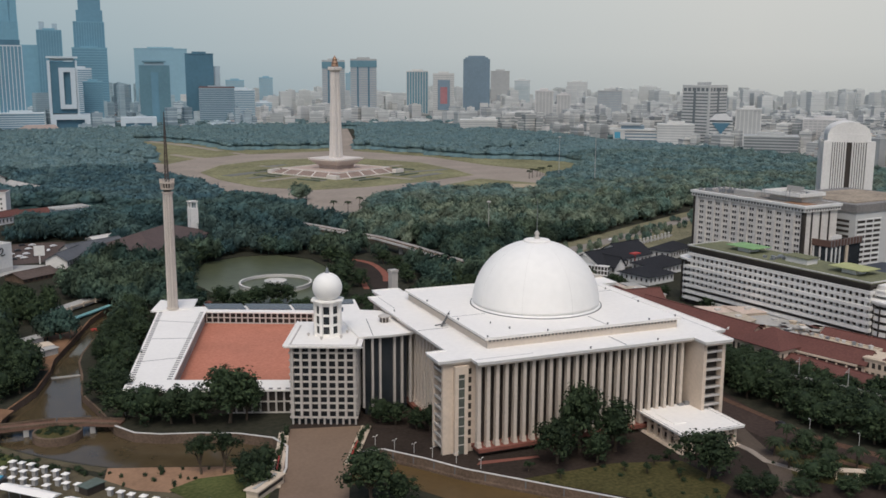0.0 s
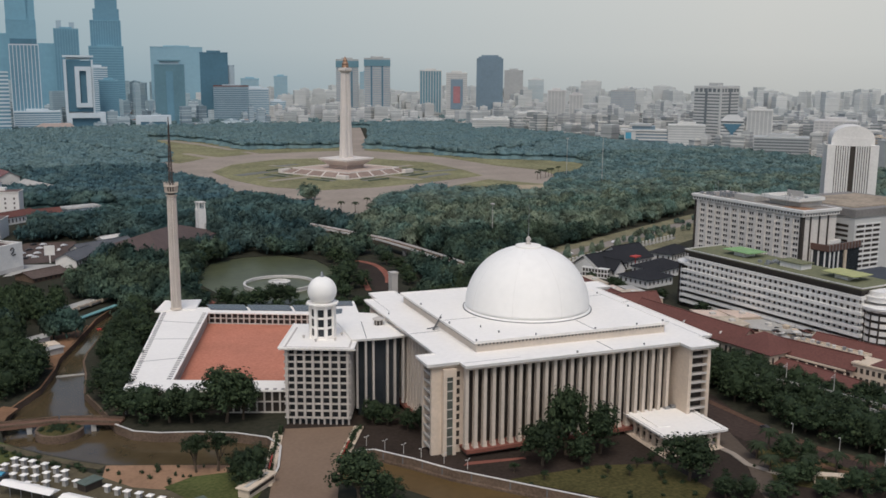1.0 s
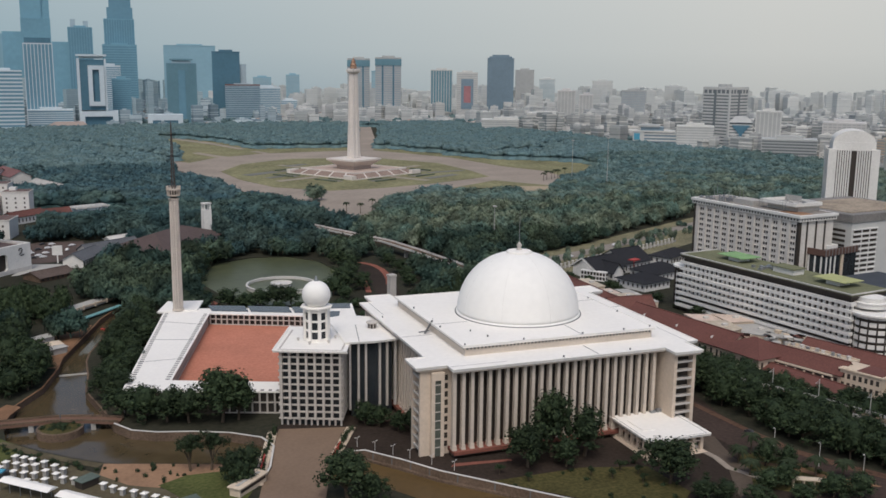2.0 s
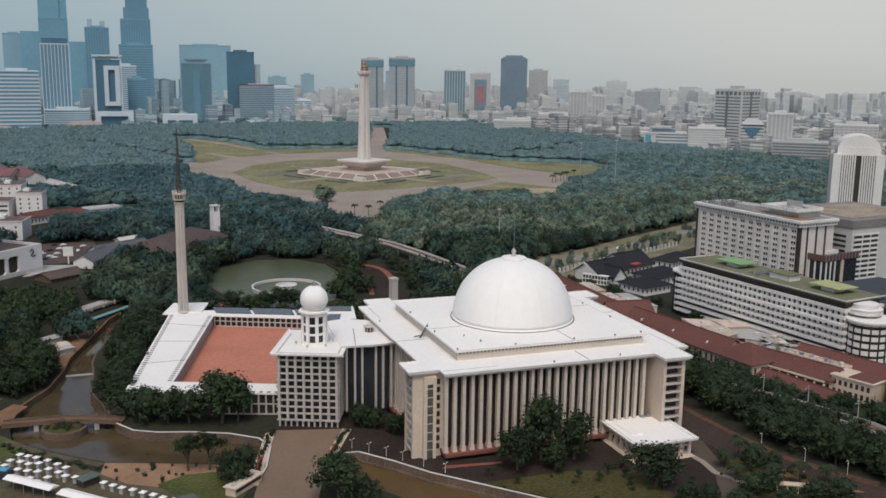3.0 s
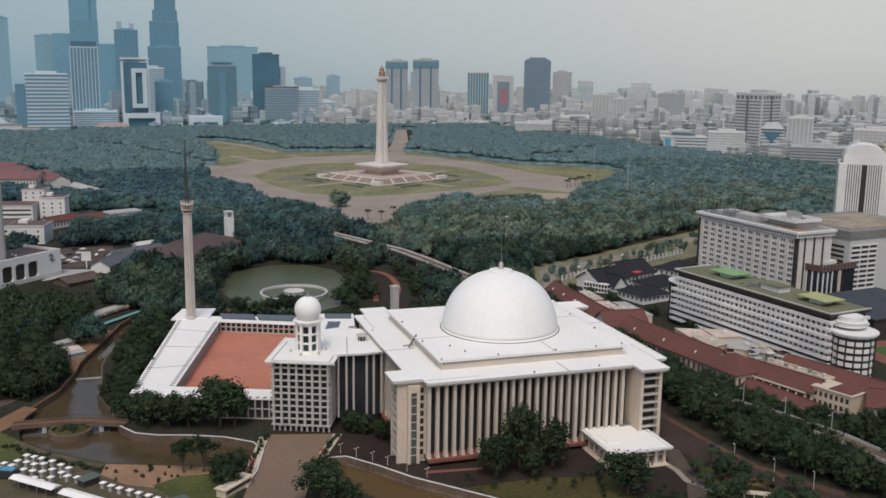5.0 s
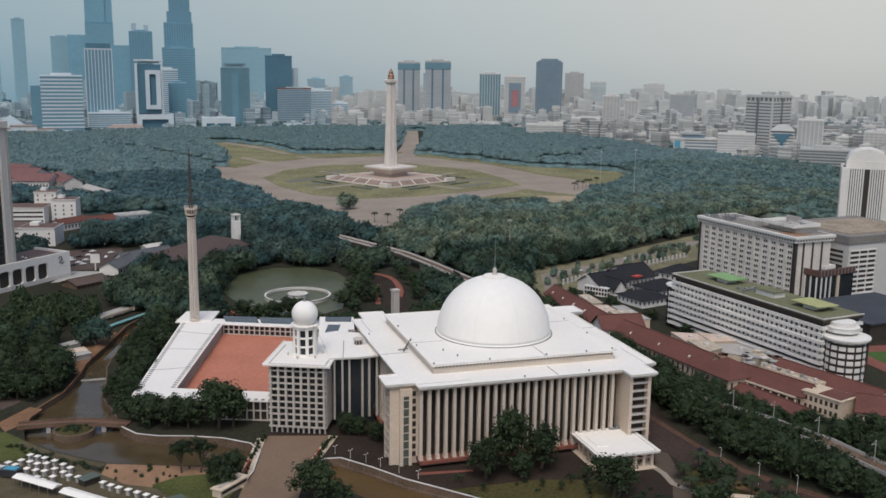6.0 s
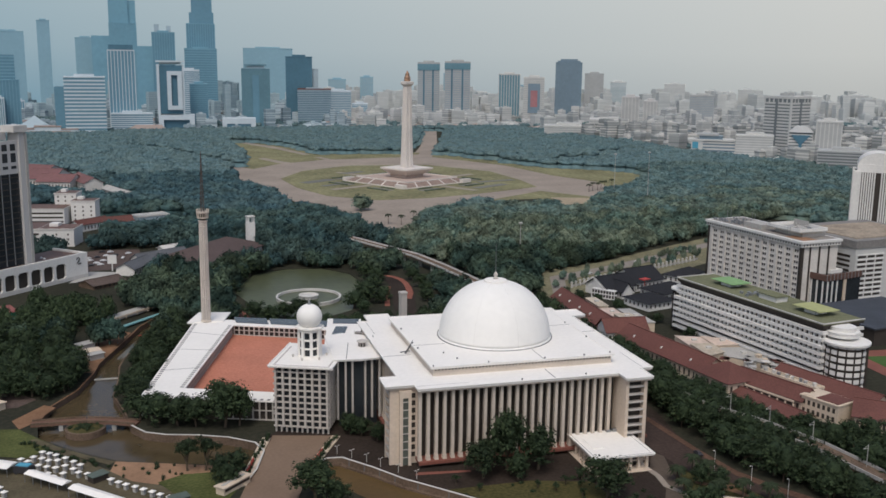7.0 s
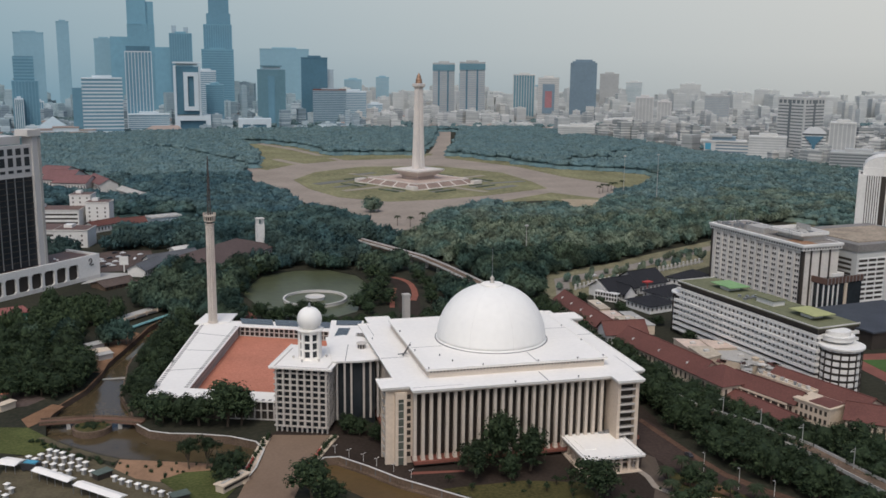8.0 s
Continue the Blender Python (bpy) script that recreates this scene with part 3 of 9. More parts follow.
# ---- entrance tower with the small dome ----
TW, TD, TTOP = 22.2, 26.0, 27.0
tower = thing("entrance_tower", "white-roofed block with a square marble grid and a small dome", "building", pose(-89.2, 0.2, 0, 0, 0, -22.5))
part("tower_core", Geo().box(1.6, 1.6, 0.0, TW - 1.6, TD, TTOP - 0.9), DARK_GLASS, tower, "dark recess behind the grid")
g = Geo().box(-1.4, -1.2, TTOP - 0.6, TW + 1.3, TD + 4, TTOP)
part("tower_roof", g, ROOF_WHITE, tower)
g = Geo()
g.bar((-1.4, -1.2, TTOP + 0.12), (TW + 1.3, -1.2, TTOP + 0.12), 0.5, 0.3).bar((-1.4, -1.2, TTOP + 0.12), (-1.4, TD + 4, TTOP + 0.12), 0.5, 0.3)
part("tower_roof_edge", g, ROOF_WHITE, tower)
g = Geo()
for i in range(15):
    g.box(-1.0 + i * 1.75, -1.7, TTOP - 0.35, -0.3 + i * 1.75, -1.4, TTOP + 0.05)
    g.box(-1.9, -0.3 + i * 2.0, TTOP - 0.35, -1.6, 0.4 + i * 2.0, TTOP + 0.05)
part("roof_edge_brackets", g, ROOF_WHITE, tower, "row of small white brackets along the roof edge", kind="stuff")
GX, GZ = 7, 10
px, pz = (TW - 2.0) / GX, (TTOP - 0.6 - 2.2) / GZ
post = mesh_of("grid_post", Geo().box(-0.4, 0, 2.2, 0.4, 1.1, TTOP - 0.61), GRID_STONE)
rail = mesh_of("grid_rail", Geo().box(0, 0.15, -0.27, TW, 0.75, 0.27), GRID_STONE)
side_rail = mesh_of("grid_rail_side", Geo().box(0.15, 1.45, -0.27, 0.75, TD - 1, 0.27), GRID_STONE)
for i in range(GX + 1):
    ob = new("grid_post", post)
    ob.parent, ob.matrix_basis = tower, Matrix.Translation((1.0 + i * px, 0, 0))
for i in range(9):
    for x, s in ((0.0, 1), (TW, -1)):
        ob = new("grid_post", post)
        ob.parent, ob.matrix_basis = tower, Matrix.Translation((x, 2.5 + i * 2.7, 0)) @ Matrix.Rotation(-s * math.pi / 2, 4, "Z")
for j in range(GZ + 1):
    z = 2.6 + j * pz
    ob = new("grid_rail", rail)
    ob.parent, ob.matrix_basis = tower, Matrix.Translation((0, 0, z))
    for x in (0.0, TW - 0.9):
        ob = new("grid_rail", side_rail)
        ob.parent, ob.matrix_basis = tower, Matrix.Translation((x, 0, z))
for i in range(11):
    part("ground_pillar", Geo().box(0.6 + i * 2.05, 0.7, 0, 1.2 + i * 2.05, 1.5, 2.2), GRID_STONE, tower)
# drum and little dome
DX, DY, DH = 11.2, 13.5, 11.6
drum = part("drum_core", Geo().lathe([(3.75, TTOP), (3.75, TTOP + DH)], 24, DX, DY), DARK_GLASS, tower, "dark glazed drum")
for k in range(8):
    a = 2 * math.pi * (k + 0.5) / 8
    g = Geo().box(-0.35, -0.55, TTOP, 0.45, 0.55, TTOP + DH, Matrix.Translation((DX + 4.25 * math.cos(a), DY + 4.25 * math.sin(a), 0)) @ Matrix.Rotation(a, 4, "Z"))
    part("drum_post", g, ROOF_WHITE, drum)
for z0, z1 in ((TTOP, TTOP + 1.0), (TTOP + 3.6, TTOP + 4.3), (TTOP + 7.0, TTOP + 7.7), (TTOP + 10.4, TTOP + DH)):
    part("drum_band", Geo().lathe([(3.7, z0), (4.45, z0), (4.45, z1), (3.7, z1)], 8, DX, DY, math.pi / 8), ROOF_WHITE, drum)
part("drum_brim", Geo().lathe([(4.3, TTOP + DH), (5.7, TTOP + DH + 0.2), (5.7, TTOP + DH + 0.7), (4.2, TTOP + DH + 0.8)], 8, DX, DY, math.pi / 8), ROOF_WHITE, drum)
R = 4.95
part("small_dome", Geo().lathe([(R * math.cos(a), TTOP + 16.2 + R * math.sin(a)) for a in [math.radians(-55 + 144 * k / 24) for k in range(25)]], 48, DX, DY), DOME_WHITE, tower, "small white dome", smooth=True)
part("small_finial", Geo().lathe([(0.7, TTOP + 21.0), (0.8, TTOP + 21.5), (0.3, TTOP + 21.8), (0.55, TTOP + 22.2), (0.05, TTOP + 23.0)], 16, DX, DY), STEEL, tower, smooth=True)
for k in range(6):
    a = 2 * math.pi * k / 6 + 0.3
    g = Geo().lathe([(0.3, 0), (0.3, 0.5), (0.55, 0.55), (0.45, 1.0)], 10)
    single("roof_floodlight", g, MARBLE_GREY, "small pale floodlight round the drum", "floodlight", tower.matrix_basis @ Matrix.Translation((DX + 6.6 * math.cos(a), DY + 6.6 * math.sin(a), TTOP)), "drum floodlights")

# link block with tall fins between the tower and the hall
link = thing("link_block", "white-roofed link with tall pale fins before dark glass", "building", pose(0, 0, 0))
LZ = 27.6
link_poly = ccw([(-65.9, -1.2), (-55.2, -2.6), (-46.2, -1.8), (-46.2, 30), (-56, 36), (-64, 34)])
part("link_roof", Geo().prism(link_poly, LZ - 0.6, LZ), ROOF_WHITE, link)
part("link_wall", Geo().prism(inset(link_poly, 2.2), 0, LZ - 0.61), DARK_GLASS, link, "tall dark glazing")
link_fin = mesh_of("link_fin", Geo().box(-0.36, 0, 3, 0.36, 0.9, LZ - 0.61), MARBLE_GREY)
for x in (-64.2, -61.1, -58.4, -53.3, -50.6, -47.6, -44.6):
    ob = new("link_fin", link_fin)
    ob.parent, ob.matrix_basis = link, pose(x, -1.0, 0, 0, 0, -4 if x < -55 else 5)
g = Geo()
part("roof_joint", Geo().bar((-61.0, -1.6, LZ + 0.02), (-56.2, 21, LZ + 0.02), 0.25, 0.04), SEAM, link, "thin dark expansion joint")
for (ax, ay), (bx, by) in (((-65.9, -1.2), (-55.2, -2.6)), ((-55.2, -2.6), (-46.2, -1.8))):
    g.bar((ax, ay, LZ + 0.12), (bx, by, LZ + 0.12), 0.5, 0.26)
part("link_roof_edge", g, ROOF_WHITE, link)
ventilator = thing("roof_ventilator", "round ventilator with dark louvres and a wide pale cap", "ventilator", pose(-51.5, 15.0, LZ))
part("louvres", Geo().lathe([(1.5, 0), (1.5, 1.8)], 20), GRILLE_AND_SHADE, ventilator, "dark louvred drum")
for k in range(8):
    a = 2 * math.pi * k / 8
    part("rib", Geo().box(-0.14, -0.14, 0, 0.14, 0.14, 1.9, Matrix.Translation((1.55 * math.cos(a), 1.55 * math.sin(a), 0))), MARBLE_GREY, ventilator)
part("cap", Geo().lathe([(1.2, 1.8), (2.2, 1.9), (2.2, 2.3), (0.4, 2.9)], 20), MARBLE_GREY, ventilator)

# ---- courtyard wings ----
court = thing("courtyard", "red-tiled courtyard framed by white-roofed arcades", "building")
WZ = 8.5
OFL, OFR, IFR, IFL = (-139, 29.5), (-83.5, 9.6), (-80.5, 19.6), (-121.5, 35.5)
OBL, OBR, IBL, IBR = (-114.5, 145), (-36, 122), (-96.2, 129.5), (-38, 104)
part("terrace_floor", Geo().prism(ccw([(-133, 34), (-84, 16.5), (-66, 15), (-36, 104), OBR, OBL]), 0.0, 3.0), TERRACE_RED, court, "wide floor of terracotta tiles")
wing_polys = [ccw([OFL, OFR, IFR, IFL]), ccw([OFL, IFL, IBL, OBL]), ccw([OBL, IBL, IBR, OBR])]
for poly in wing_polys:
    part("wing_roof", Geo().prism(poly, WZ - 0.6, WZ + random.Random(str(poly)).uniform(-0.004, 0.004)), ROOF_WHITE, court)
    # Arcade depth is filled with a near-black block coloured as its shade.
    part("wing_core", Geo().prism(inset(poly, 2.4), 0.0, WZ - 0.61), GRILLE_AND_SHADE, court, "dark block painted as shade inside the arcade")


def arcade(a, b, z0, step=2.6, size=0.6):
    (ax, ay), (bx, by) = a, b
    n = max(2, int(math.dist(a, b) / step))
    me = mesh_of("arcade_post", Geo().box(-size / 2, -size / 2, z0, size / 2, size / 2, WZ - 0.61), MARBLE_GREY)
    d = math.degrees(math.atan2(by - ay, bx - ax))
    for i in range(n + 1):
        ob = new("arcade_post", me)
        ob.parent, ob.matrix_basis = court, pose(ax + (bx - ax) * i / n, ay + (by - ay) * i / n, 0, 0, 0, d)
    g = Geo()
    for z in (z0 + (WZ - z0) * 0.48, z0 + 0.25):
        g.bar((ax, ay, z), (bx, by, z), 0.5, 0.4)
    part("arcade_rail", g, MARBLE_GREY, court)


def shift(a, b, d):
    (ax, ay), (bx, by) = a, b
    l = math.dist(a, b)
    nx, ny = -(by - ay) / l * d, (bx - ax) / l * d
    return (ax + nx, ay + ny), (bx + nx, by + ny)


arcade(*shift(OFL, OFR, 0.9), 0.0)
arcade(*shift(IBL, IBR, 0.9), 3.0)
arcade(*shift(IFL, IBL, 0.9), 3.0)
arcade(*shift(OBL, OFL, 0.9), 0.0)
# slots along both edges of the wing roofs, seen as dashed lines; grey plates paint their shade
for a, b, d in ((OFL, OBL, -1.6), (IFL, IBL, 1.6), (OFL, OFR, 1.2)):
    g = Geo()
    (ax, ay), (bx, by) = shift(a, b, d)
    n = int(math.dist(a, b) / 2.7)
    ang = math.degrees(math.atan2(by - ay, bx - ax))
    for i in range(n):
        g.box(-0.62, -0.8, 0, 0.62, 0.8, 0.05, pose(ax + (bx - ax) * (i + 0.5) / n, ay + (by - ay) * (i + 0.5) / n, WZ + 0.005, 0, 0, ang))
    part("roof_slot", g, material("slot grey", (0.2, 0.19, 0.18), 0.8) if "slot grey" not in bpy.data.materials else bpy.data.materials["slot grey"], court, "row of grey plates painted as shaded slots along the roof edge", kind="stuff")
g = Geo()
for f in (0.28, 0.55, 0.8):
    a, b = [(p[0] + (q[0] - p[0]) * f, p[1] + (q[1] - p[1]) * f) for p, q in ((OFL, OBL), (IFL, IBL))]
    g.bar((*a, WZ + 0.03), (*b, WZ + 0.03), 0.25, 0.05)
part("roof_joint", g, SEAM, court)


def lerp(a, b, t):
    return a[0] + (b[0] - a[0]) * t, a[1] + (b[1] - a[1]) * t


for s0, s1 in ((0.03, 0.3), (0.32, 0.62), (0.64, 0.98)):
    q = [lerp(lerp(IBL, IBR, s), lerp((-97, 146), OBR, s), f) for s, f in ((s0, 0.28), (s1, 0.28), (s1, 0.92), (s0, 0.92))]
    single("solar_panel", Geo().prism(ccw(q), WZ + 0.1, WZ + 0.35), PANEL_BLUE, "long dark row of solar panels on the white roof", "solar panel", group="solar panels")
# service block behind the tower
service = thing("service_block", "low white-roofed service block behind the tower", "building")
part("service_wall", Geo().prism(ccw([(-64, 36), (-49, 33), (-36, 104), (-50, 108)]), 0, 14), MARBLE_GREY, service)
part("service_roof", Geo().prism(ccw([(-65, 35.5), (-48.5, 32.5), (-35, 104), (-51, 108.5)]), 14.0, 14.6), ROOF_WHITE, service)
part("roof_light", Geo().prism(ccw([(-49.7, 92.2), (-44.1, 90.7), (-49.5, 73.1), (-55.0, 74.7)]), 14.6, 14.95), PANEL_BLUE, service, "dark glazed strip")
part("roof_panel", Geo().prism(ccw([(-48.6, 106.5), (-36.2, 103.2), (-38.0, 95.5), (-50.0, 98.6)]), 14.6, 14.95), PANEL_BLUE, service, "dark glazed strip")
# No hole is cut: a dark sheet paints the depth of the well.
part("roof_well", Geo().prism(ccw([(-41.9, 81.8), (-39.0, 81.0), (-42.0, 64.6), (-46.3, 65.6)]), 14.6, 14.75), GRILLE_AND_SHADE, service, "flat dark sheet painted as the shade in a roof well")
for k in range(5):
    part("well_beam", Geo().bar((-46.3 + 0.95 * k + 0.4, 65.6 + 3.4 * k, 14.9), (-42.0 + 0.65 * k + 0.1, 64.6 + 3.4 * k, 14.9), 0.35, 0.5), MARBLE_GREY, service)
part("roof_kerb", Geo().bar((-46.9, 65.0, 15.0), (-42.3, 82.2, 15.0), 0.4, 0.8), ROOF_WHITE, service)

# minaret on its platform
MX, MY = -109.3, 138.4
platform = thing("minaret_platform", "white roofed platform under the minaret", "platform")
PLAT = ccw([(-119, 137.5), (-112.5, 157.5), (-96, 154), (-101, 136)])
part("platform_roof", Geo().prism(PLAT, WZ - 0.2, WZ + 0.5), ROOF_WHITE, platform)
# Near-black block stands for the shade beneath the platform slab.
part("platform_core", Geo().prism(inset(PLAT, 3.0), 0, WZ - 0.21), GRILLE_AND_SHADE, platform)
minaret = thing("minaret", "tall pale lattice minaret with a steel spire", "minaret", pose(MX, MY, WZ + 0.5) @ Matrix.Diagonal((0.78, 0.78, 1, 1)))
mh = 66.4 - WZ - 0.5
part("shaft", Geo().lathe([(2.15, 0), (2.0, mh - 5)], 24), STONE_WALL, minaret, "dark inner shaft")
for k in range(14):
    for s in (1, -1):
        n = 60
        pts = [((2.75 - 0.25 * i / n) * math.cos(2 * math.pi * (k / 14 + s * i / n * 3.0)), (2.75 - 0.25 * i / n) * math.sin(2 * math.pi * (k / 14 + s * i / n * 3.0)), (mh - 5) * i / n) for i in range(n + 1)]
        part("lattice_strand", Geo().tube(pts, [0.22] * (n + 1), 4), LATTICE, minaret)
for k in range(12):
    a = 2 * math.pi * k / 12
    part("rib", Geo().tube([(2.85 * math.cos(a), 2.85 * math.sin(a), 0), (2.55 * math.cos(a), 2.55 * math.sin(a), mh - 5)], [0.16, 0.15], 6), LATTICE, minaret)
part("foot", Geo().lathe([(3.4, 0), (3.4, 0.7), (2.9, 0.9)], 24), MARBLE, minaret)
for z, r in ((mh - 5.2, 3.2), (mh - 3.6, 3.6), (mh - 0.9, 4.1)):
    part("gallery_floor", Geo().lathe([(2.2, z), (r, z), (r, z + 0.45), (2.2, z + 0.5)], 24), MARBLE, minaret)
for k in range(16):
    a = 2 * math.pi * k / 16
    part("gallery_post", Geo().bar((3.5 * math.cos(a), 3.5 * math.sin(a), mh - 3.3), (3.95 * math.cos(a), 3.95 * math.sin(a), mh + 0.9), 0.4), MARBLE, minaret)
part("gallery_core", Geo().lathe([(2.1, mh - 5), (2.1, mh - 0.5)], 20), GRILLE_AND_SHADE, minaret)
spire = Geo()
for k in range(6):
    a = 2 * math.pi * k / 6
    spire.bar((1.35 * math.cos(a), 1.35 * math.sin(a), mh - 0.5), (0.12 * math.cos(a), 0.12 * math.sin(a), mh + 30), 0.22)
for i in range(15):
    z, r = mh + i * 2.0, 1.35 * (1 - i / 15.5)
    for k in range(6):
        a, b = 2 * math.pi * k / 6, 2 * math.pi * (k + 1) / 6
        spire.bar((r * math.cos(a), r * math.sin(a), z), (r * math.cos(b), r * math.sin(b), z), 0.14)
        spire.bar((r * math.cos(a), r * math.sin(a), z), (r * 0.93 * math.cos(b), r * 0.93 * math.sin(b), z + 2), 0.1)
part("spire", spire, SPIRE_BROWN, minaret, "slender brown steel spire")
# square chimney behind the hall
VENT = (-6.1, 134.6, 20)
single("vent_tower", Geo().box(-1.7, -1.7, 0, 1.7, 1.7, VENT[2] - 1.0).box(-1.95, -1.95, VENT[2] - 1.0, 1.95, 1.95, VENT[2]), MARBLE_GREY, "square pale ventilation tower behind the hall", "tower", pose(VENT[0], VENT[1], 0, 0, 0, 10))

# ---- canal walls, bridge and island ----
def parapet(name, line, label, z0=-2.6, top=0.75, wide=0.55, coping=COPING):
    w = thing(name, label, "wall", kind="structure")
    for i, (a, b) in enumerate(zip(line, line[1:])):
        part("wall_length", Geo().bar((*a, (z0 + top) / 2 - 0.1), (*b, (z0 + top) / 2 - 0.1), wide, top - z0 - 0.2), STONE_WALL, w)
        part("coping", Geo().bar((*a, top), (*b, top), wide + 0.12, 0.16), coping, w, "coping stones")
    return w


parapet("canal_wall_north", [(-142.3, 18.6), (-137, 10), (-129.3, 5.6), (-117.8, 2.3), (-106.4, -2.8), (-97.1, -10.4), (-94.7, -19), (-98.8, -35), (-102.5, -43.5)], "weathered stone canal wall with white coping", -3.5)
parapet("canal_wall_east", [(-80, -38), (-73.6, -31.4), (-68, -32), (-59, -43), (-50.7, -55), (-42.3, -64), (-34, -73), (-20, -88), (5, -118), (25, -150)], "stone canal wall with white coping before the hall", -3.5)
parapet("canal_wall_river", [(-142.3, 18.6), (-145.5, 36), (-151, 58), (-150, 80), (-150.5, 98), (-149, 110), (-143.5, 132), (-138, 152), (-127, 178)], "low stone river bank wall", -3.5, 0.1, coping=STONE_WALL)
parapet("canal_wall_west", [(-178, 31), (-175, 50), (-166.5, 68), (-161.5, 91), (-160, 106), (-154.5, 126), (-147.5, 152), (-143.5, 168), (-134, 190)], "low earthen river wall", -3.5, 0.1, coping=SAND)
EAST = [(-80, -38), (-73.6, -31.4), (-68, -32), (-59, -43), (-50.7, -55), (-42.3, -64), (-34, -73), (-20, -88)]
ledge = thing("canal_ledge", "stone ledge along the foot of the canal wall", "wall", kind="structure")
for a, b in zip(EAST, EAST[1:]):
    n = max(1, int(math.dist(a, b) / 7))
    ux, uy = (b[0] - a[0]) / math.dist(a, b), (b[1] - a[1]) / math.dist(a, b)
    if a[0] > -70:
        part("ledge_stone", Geo().bar((a[0] + uy * 0.7, a[1] - ux * 0.7, -2.2), (b[0] + uy * 0.7, b[1] - ux * 0.7, -2.2), 1.0, 0.9), STONE_WALL, ledge)
        for k in range(n):
            f = (k + 0.5) / n
            x, y = a[0] + (b[0] - a[0]) * f + uy * 0.3, a[1] + (b[1] - a[1]) * f - ux * 0.3
            part("wall_gap", Geo().bar((x - ux * 0.2, y - uy * 0.2, -0.7), (x + ux * 0.2, y + uy * 0.2, -0.7), 0.1, 2.4), SEAM, ledge, "dark open joint")
bridge = thing("foot_bridge", "low brown footbridge over the canal", "bridge")
BR = [(-180, 29.4), (-170, 29.2), (-160, 28.6), (-150, 25.4), (-140, 20.8)]
for a, b in zip(BR, BR[1:]):
    part("deck", Geo().bar((*a, 0.4), (*b, 0.4), 4.6, 0.8), BRIDGE_BROWN, bridge, "brown deck")
    for d in (-2.2, 2.2):
        p, q = shift(a, b, d)
        part("railing", Geo().bar((*p, 1.2), (*q, 1.2), 0.3, 0.7), STONE_WALL, bridge)
for x, y in ((-169, 29.2), (-149, 25.0)):
    part("pier", Geo().box(x - 0.8, y - 2, -3, x + 0.8, y + 2, 0.1), CONCRETE, bridge)
island = thing("island", "round planted island with a stone wall in the canal", "island")
part("island_wall", Geo().lathe([(7.6, -3.0), (7.6, 0.1), (7.0, 0.1)], 40, -159.6, 22.5), STONE_WALL, island)
part("island_soil", Geo().lathe([(7.0, -2), (7.0, 0.05), (4, 0.35), (0.1, 0.5)], 40, -159.6, 22.5), GRASS, island)
weir = Geo().box(-161, 88, -3, -146, 89.4, -2.1)
single("weir", weir, CONCRETE, "low pale weir across the river", "weir")


# ---- the park and its monument ----
flat("park_meadow", [(-60, 890), (10, 1010), (60, 1140), (270, 1150), (400, 980), (500, 860), (490, 740), (430, 600), (300, 470), (250, 600), (160, 590), (130, 500), (100, 400), (60, 370), (30, 385), (10, 500), (-35, 600), (-60, 740)], PARK_GRASS, "dry grass at the edge of the plaza", "lawn", 0.1)
flat("plaza", [(-45, 900), (20, 1000), (94, 1050), (255, 1075), (330, 930), (350, 800), (380, 728), (372, 680), (318, 600), (279, 660), (179, 585), (125, 520), (92, 440), (66, 385), (36, 395), (24, 480), (2, 560), (-30, 650), (-46, 740)], PLAZA, "wide pale plaza round the monument", "plaza", 0.2)
flat("park_lawn", [(3.5, 824), (40, 905), (112, 962), (222, 957), (286, 860), (292, 760), (288, 694), (202, 648), (140, 625), (82, 618), (35, 660), (12, 735)], PARK_GRASS, "dry lawn ringing the monument", "lawn", 0.35)
flat("park_lawn", [(300, 1010), (338, 925), (357, 800), (386, 728), (420, 690), (480, 745), (490, 810), (440, 870), (370, 960)], PARK_GRASS, "dry lawn beside the plaza", "lawn", 0.3)
flat("park_lawn", [(40, 1085), (250, 1110), (260, 1140), (60, 1130)], PARK_GRASS, "far strip of lawn", "lawn", 0.3)
flat("park_lawn", [(-34, 934), (38, 955), (102, 1050), (76, 1244), (12, 1368), (-36, 1362), (-28, 1200), (-20, 1080)], PARK_GRASS, "dry lawn behind the plaza", "lawn", 0.15)
flat("avenue", [(94, 1046), (104, 1050), (70, 1180), (50, 1262), (4, 1370), (-8, 1364), (38, 1250), (58, 1180)], PLAZA, "pale park road behind the plaza", "road", 0.28)
flat("avenue", [(52, 962), (60, 975), (30, 1030), (8, 1090), (-2, 1082), (18, 1020)], PLAZA, "pale park path behind the plaza", "path", 0.28)
flat("avenue", [(225, 1060), (258, 1060), (320, 1255), (424, 1640), (396, 1640), (292, 1262)], PLAZA, "straight avenue behind the monument", "road", 0.25)
flat("avenue", [(-45, 900), (-20, 935), (-130, 1200), (-200, 1290), (-215, 1280), (-140, 1180)], PLAZA, "curving park road", "road", 0.25)

# Flat dark grey plates mark the sunken gardens.
for q in ([(30, 770), (70, 800), (60, 812), (20, 782)], [(45, 740), (75, 760), (70, 768), (40, 748)], [(215, 690), (262, 720), (256, 730), (209, 700)], [(235, 745), (285, 760), (282, 770), (232, 755)], [(90, 860), (120, 880), (114, 890), (84, 870)]):
    flat("sunken_garden", q, material("dark grey stone", (0.13, 0.13, 0.115), 0.7) if "dark grey stone" not in bpy.data.materials else bpy.data.materials["dark grey stone"], "dark sunken garden beside the monument", "garden", 0.5)
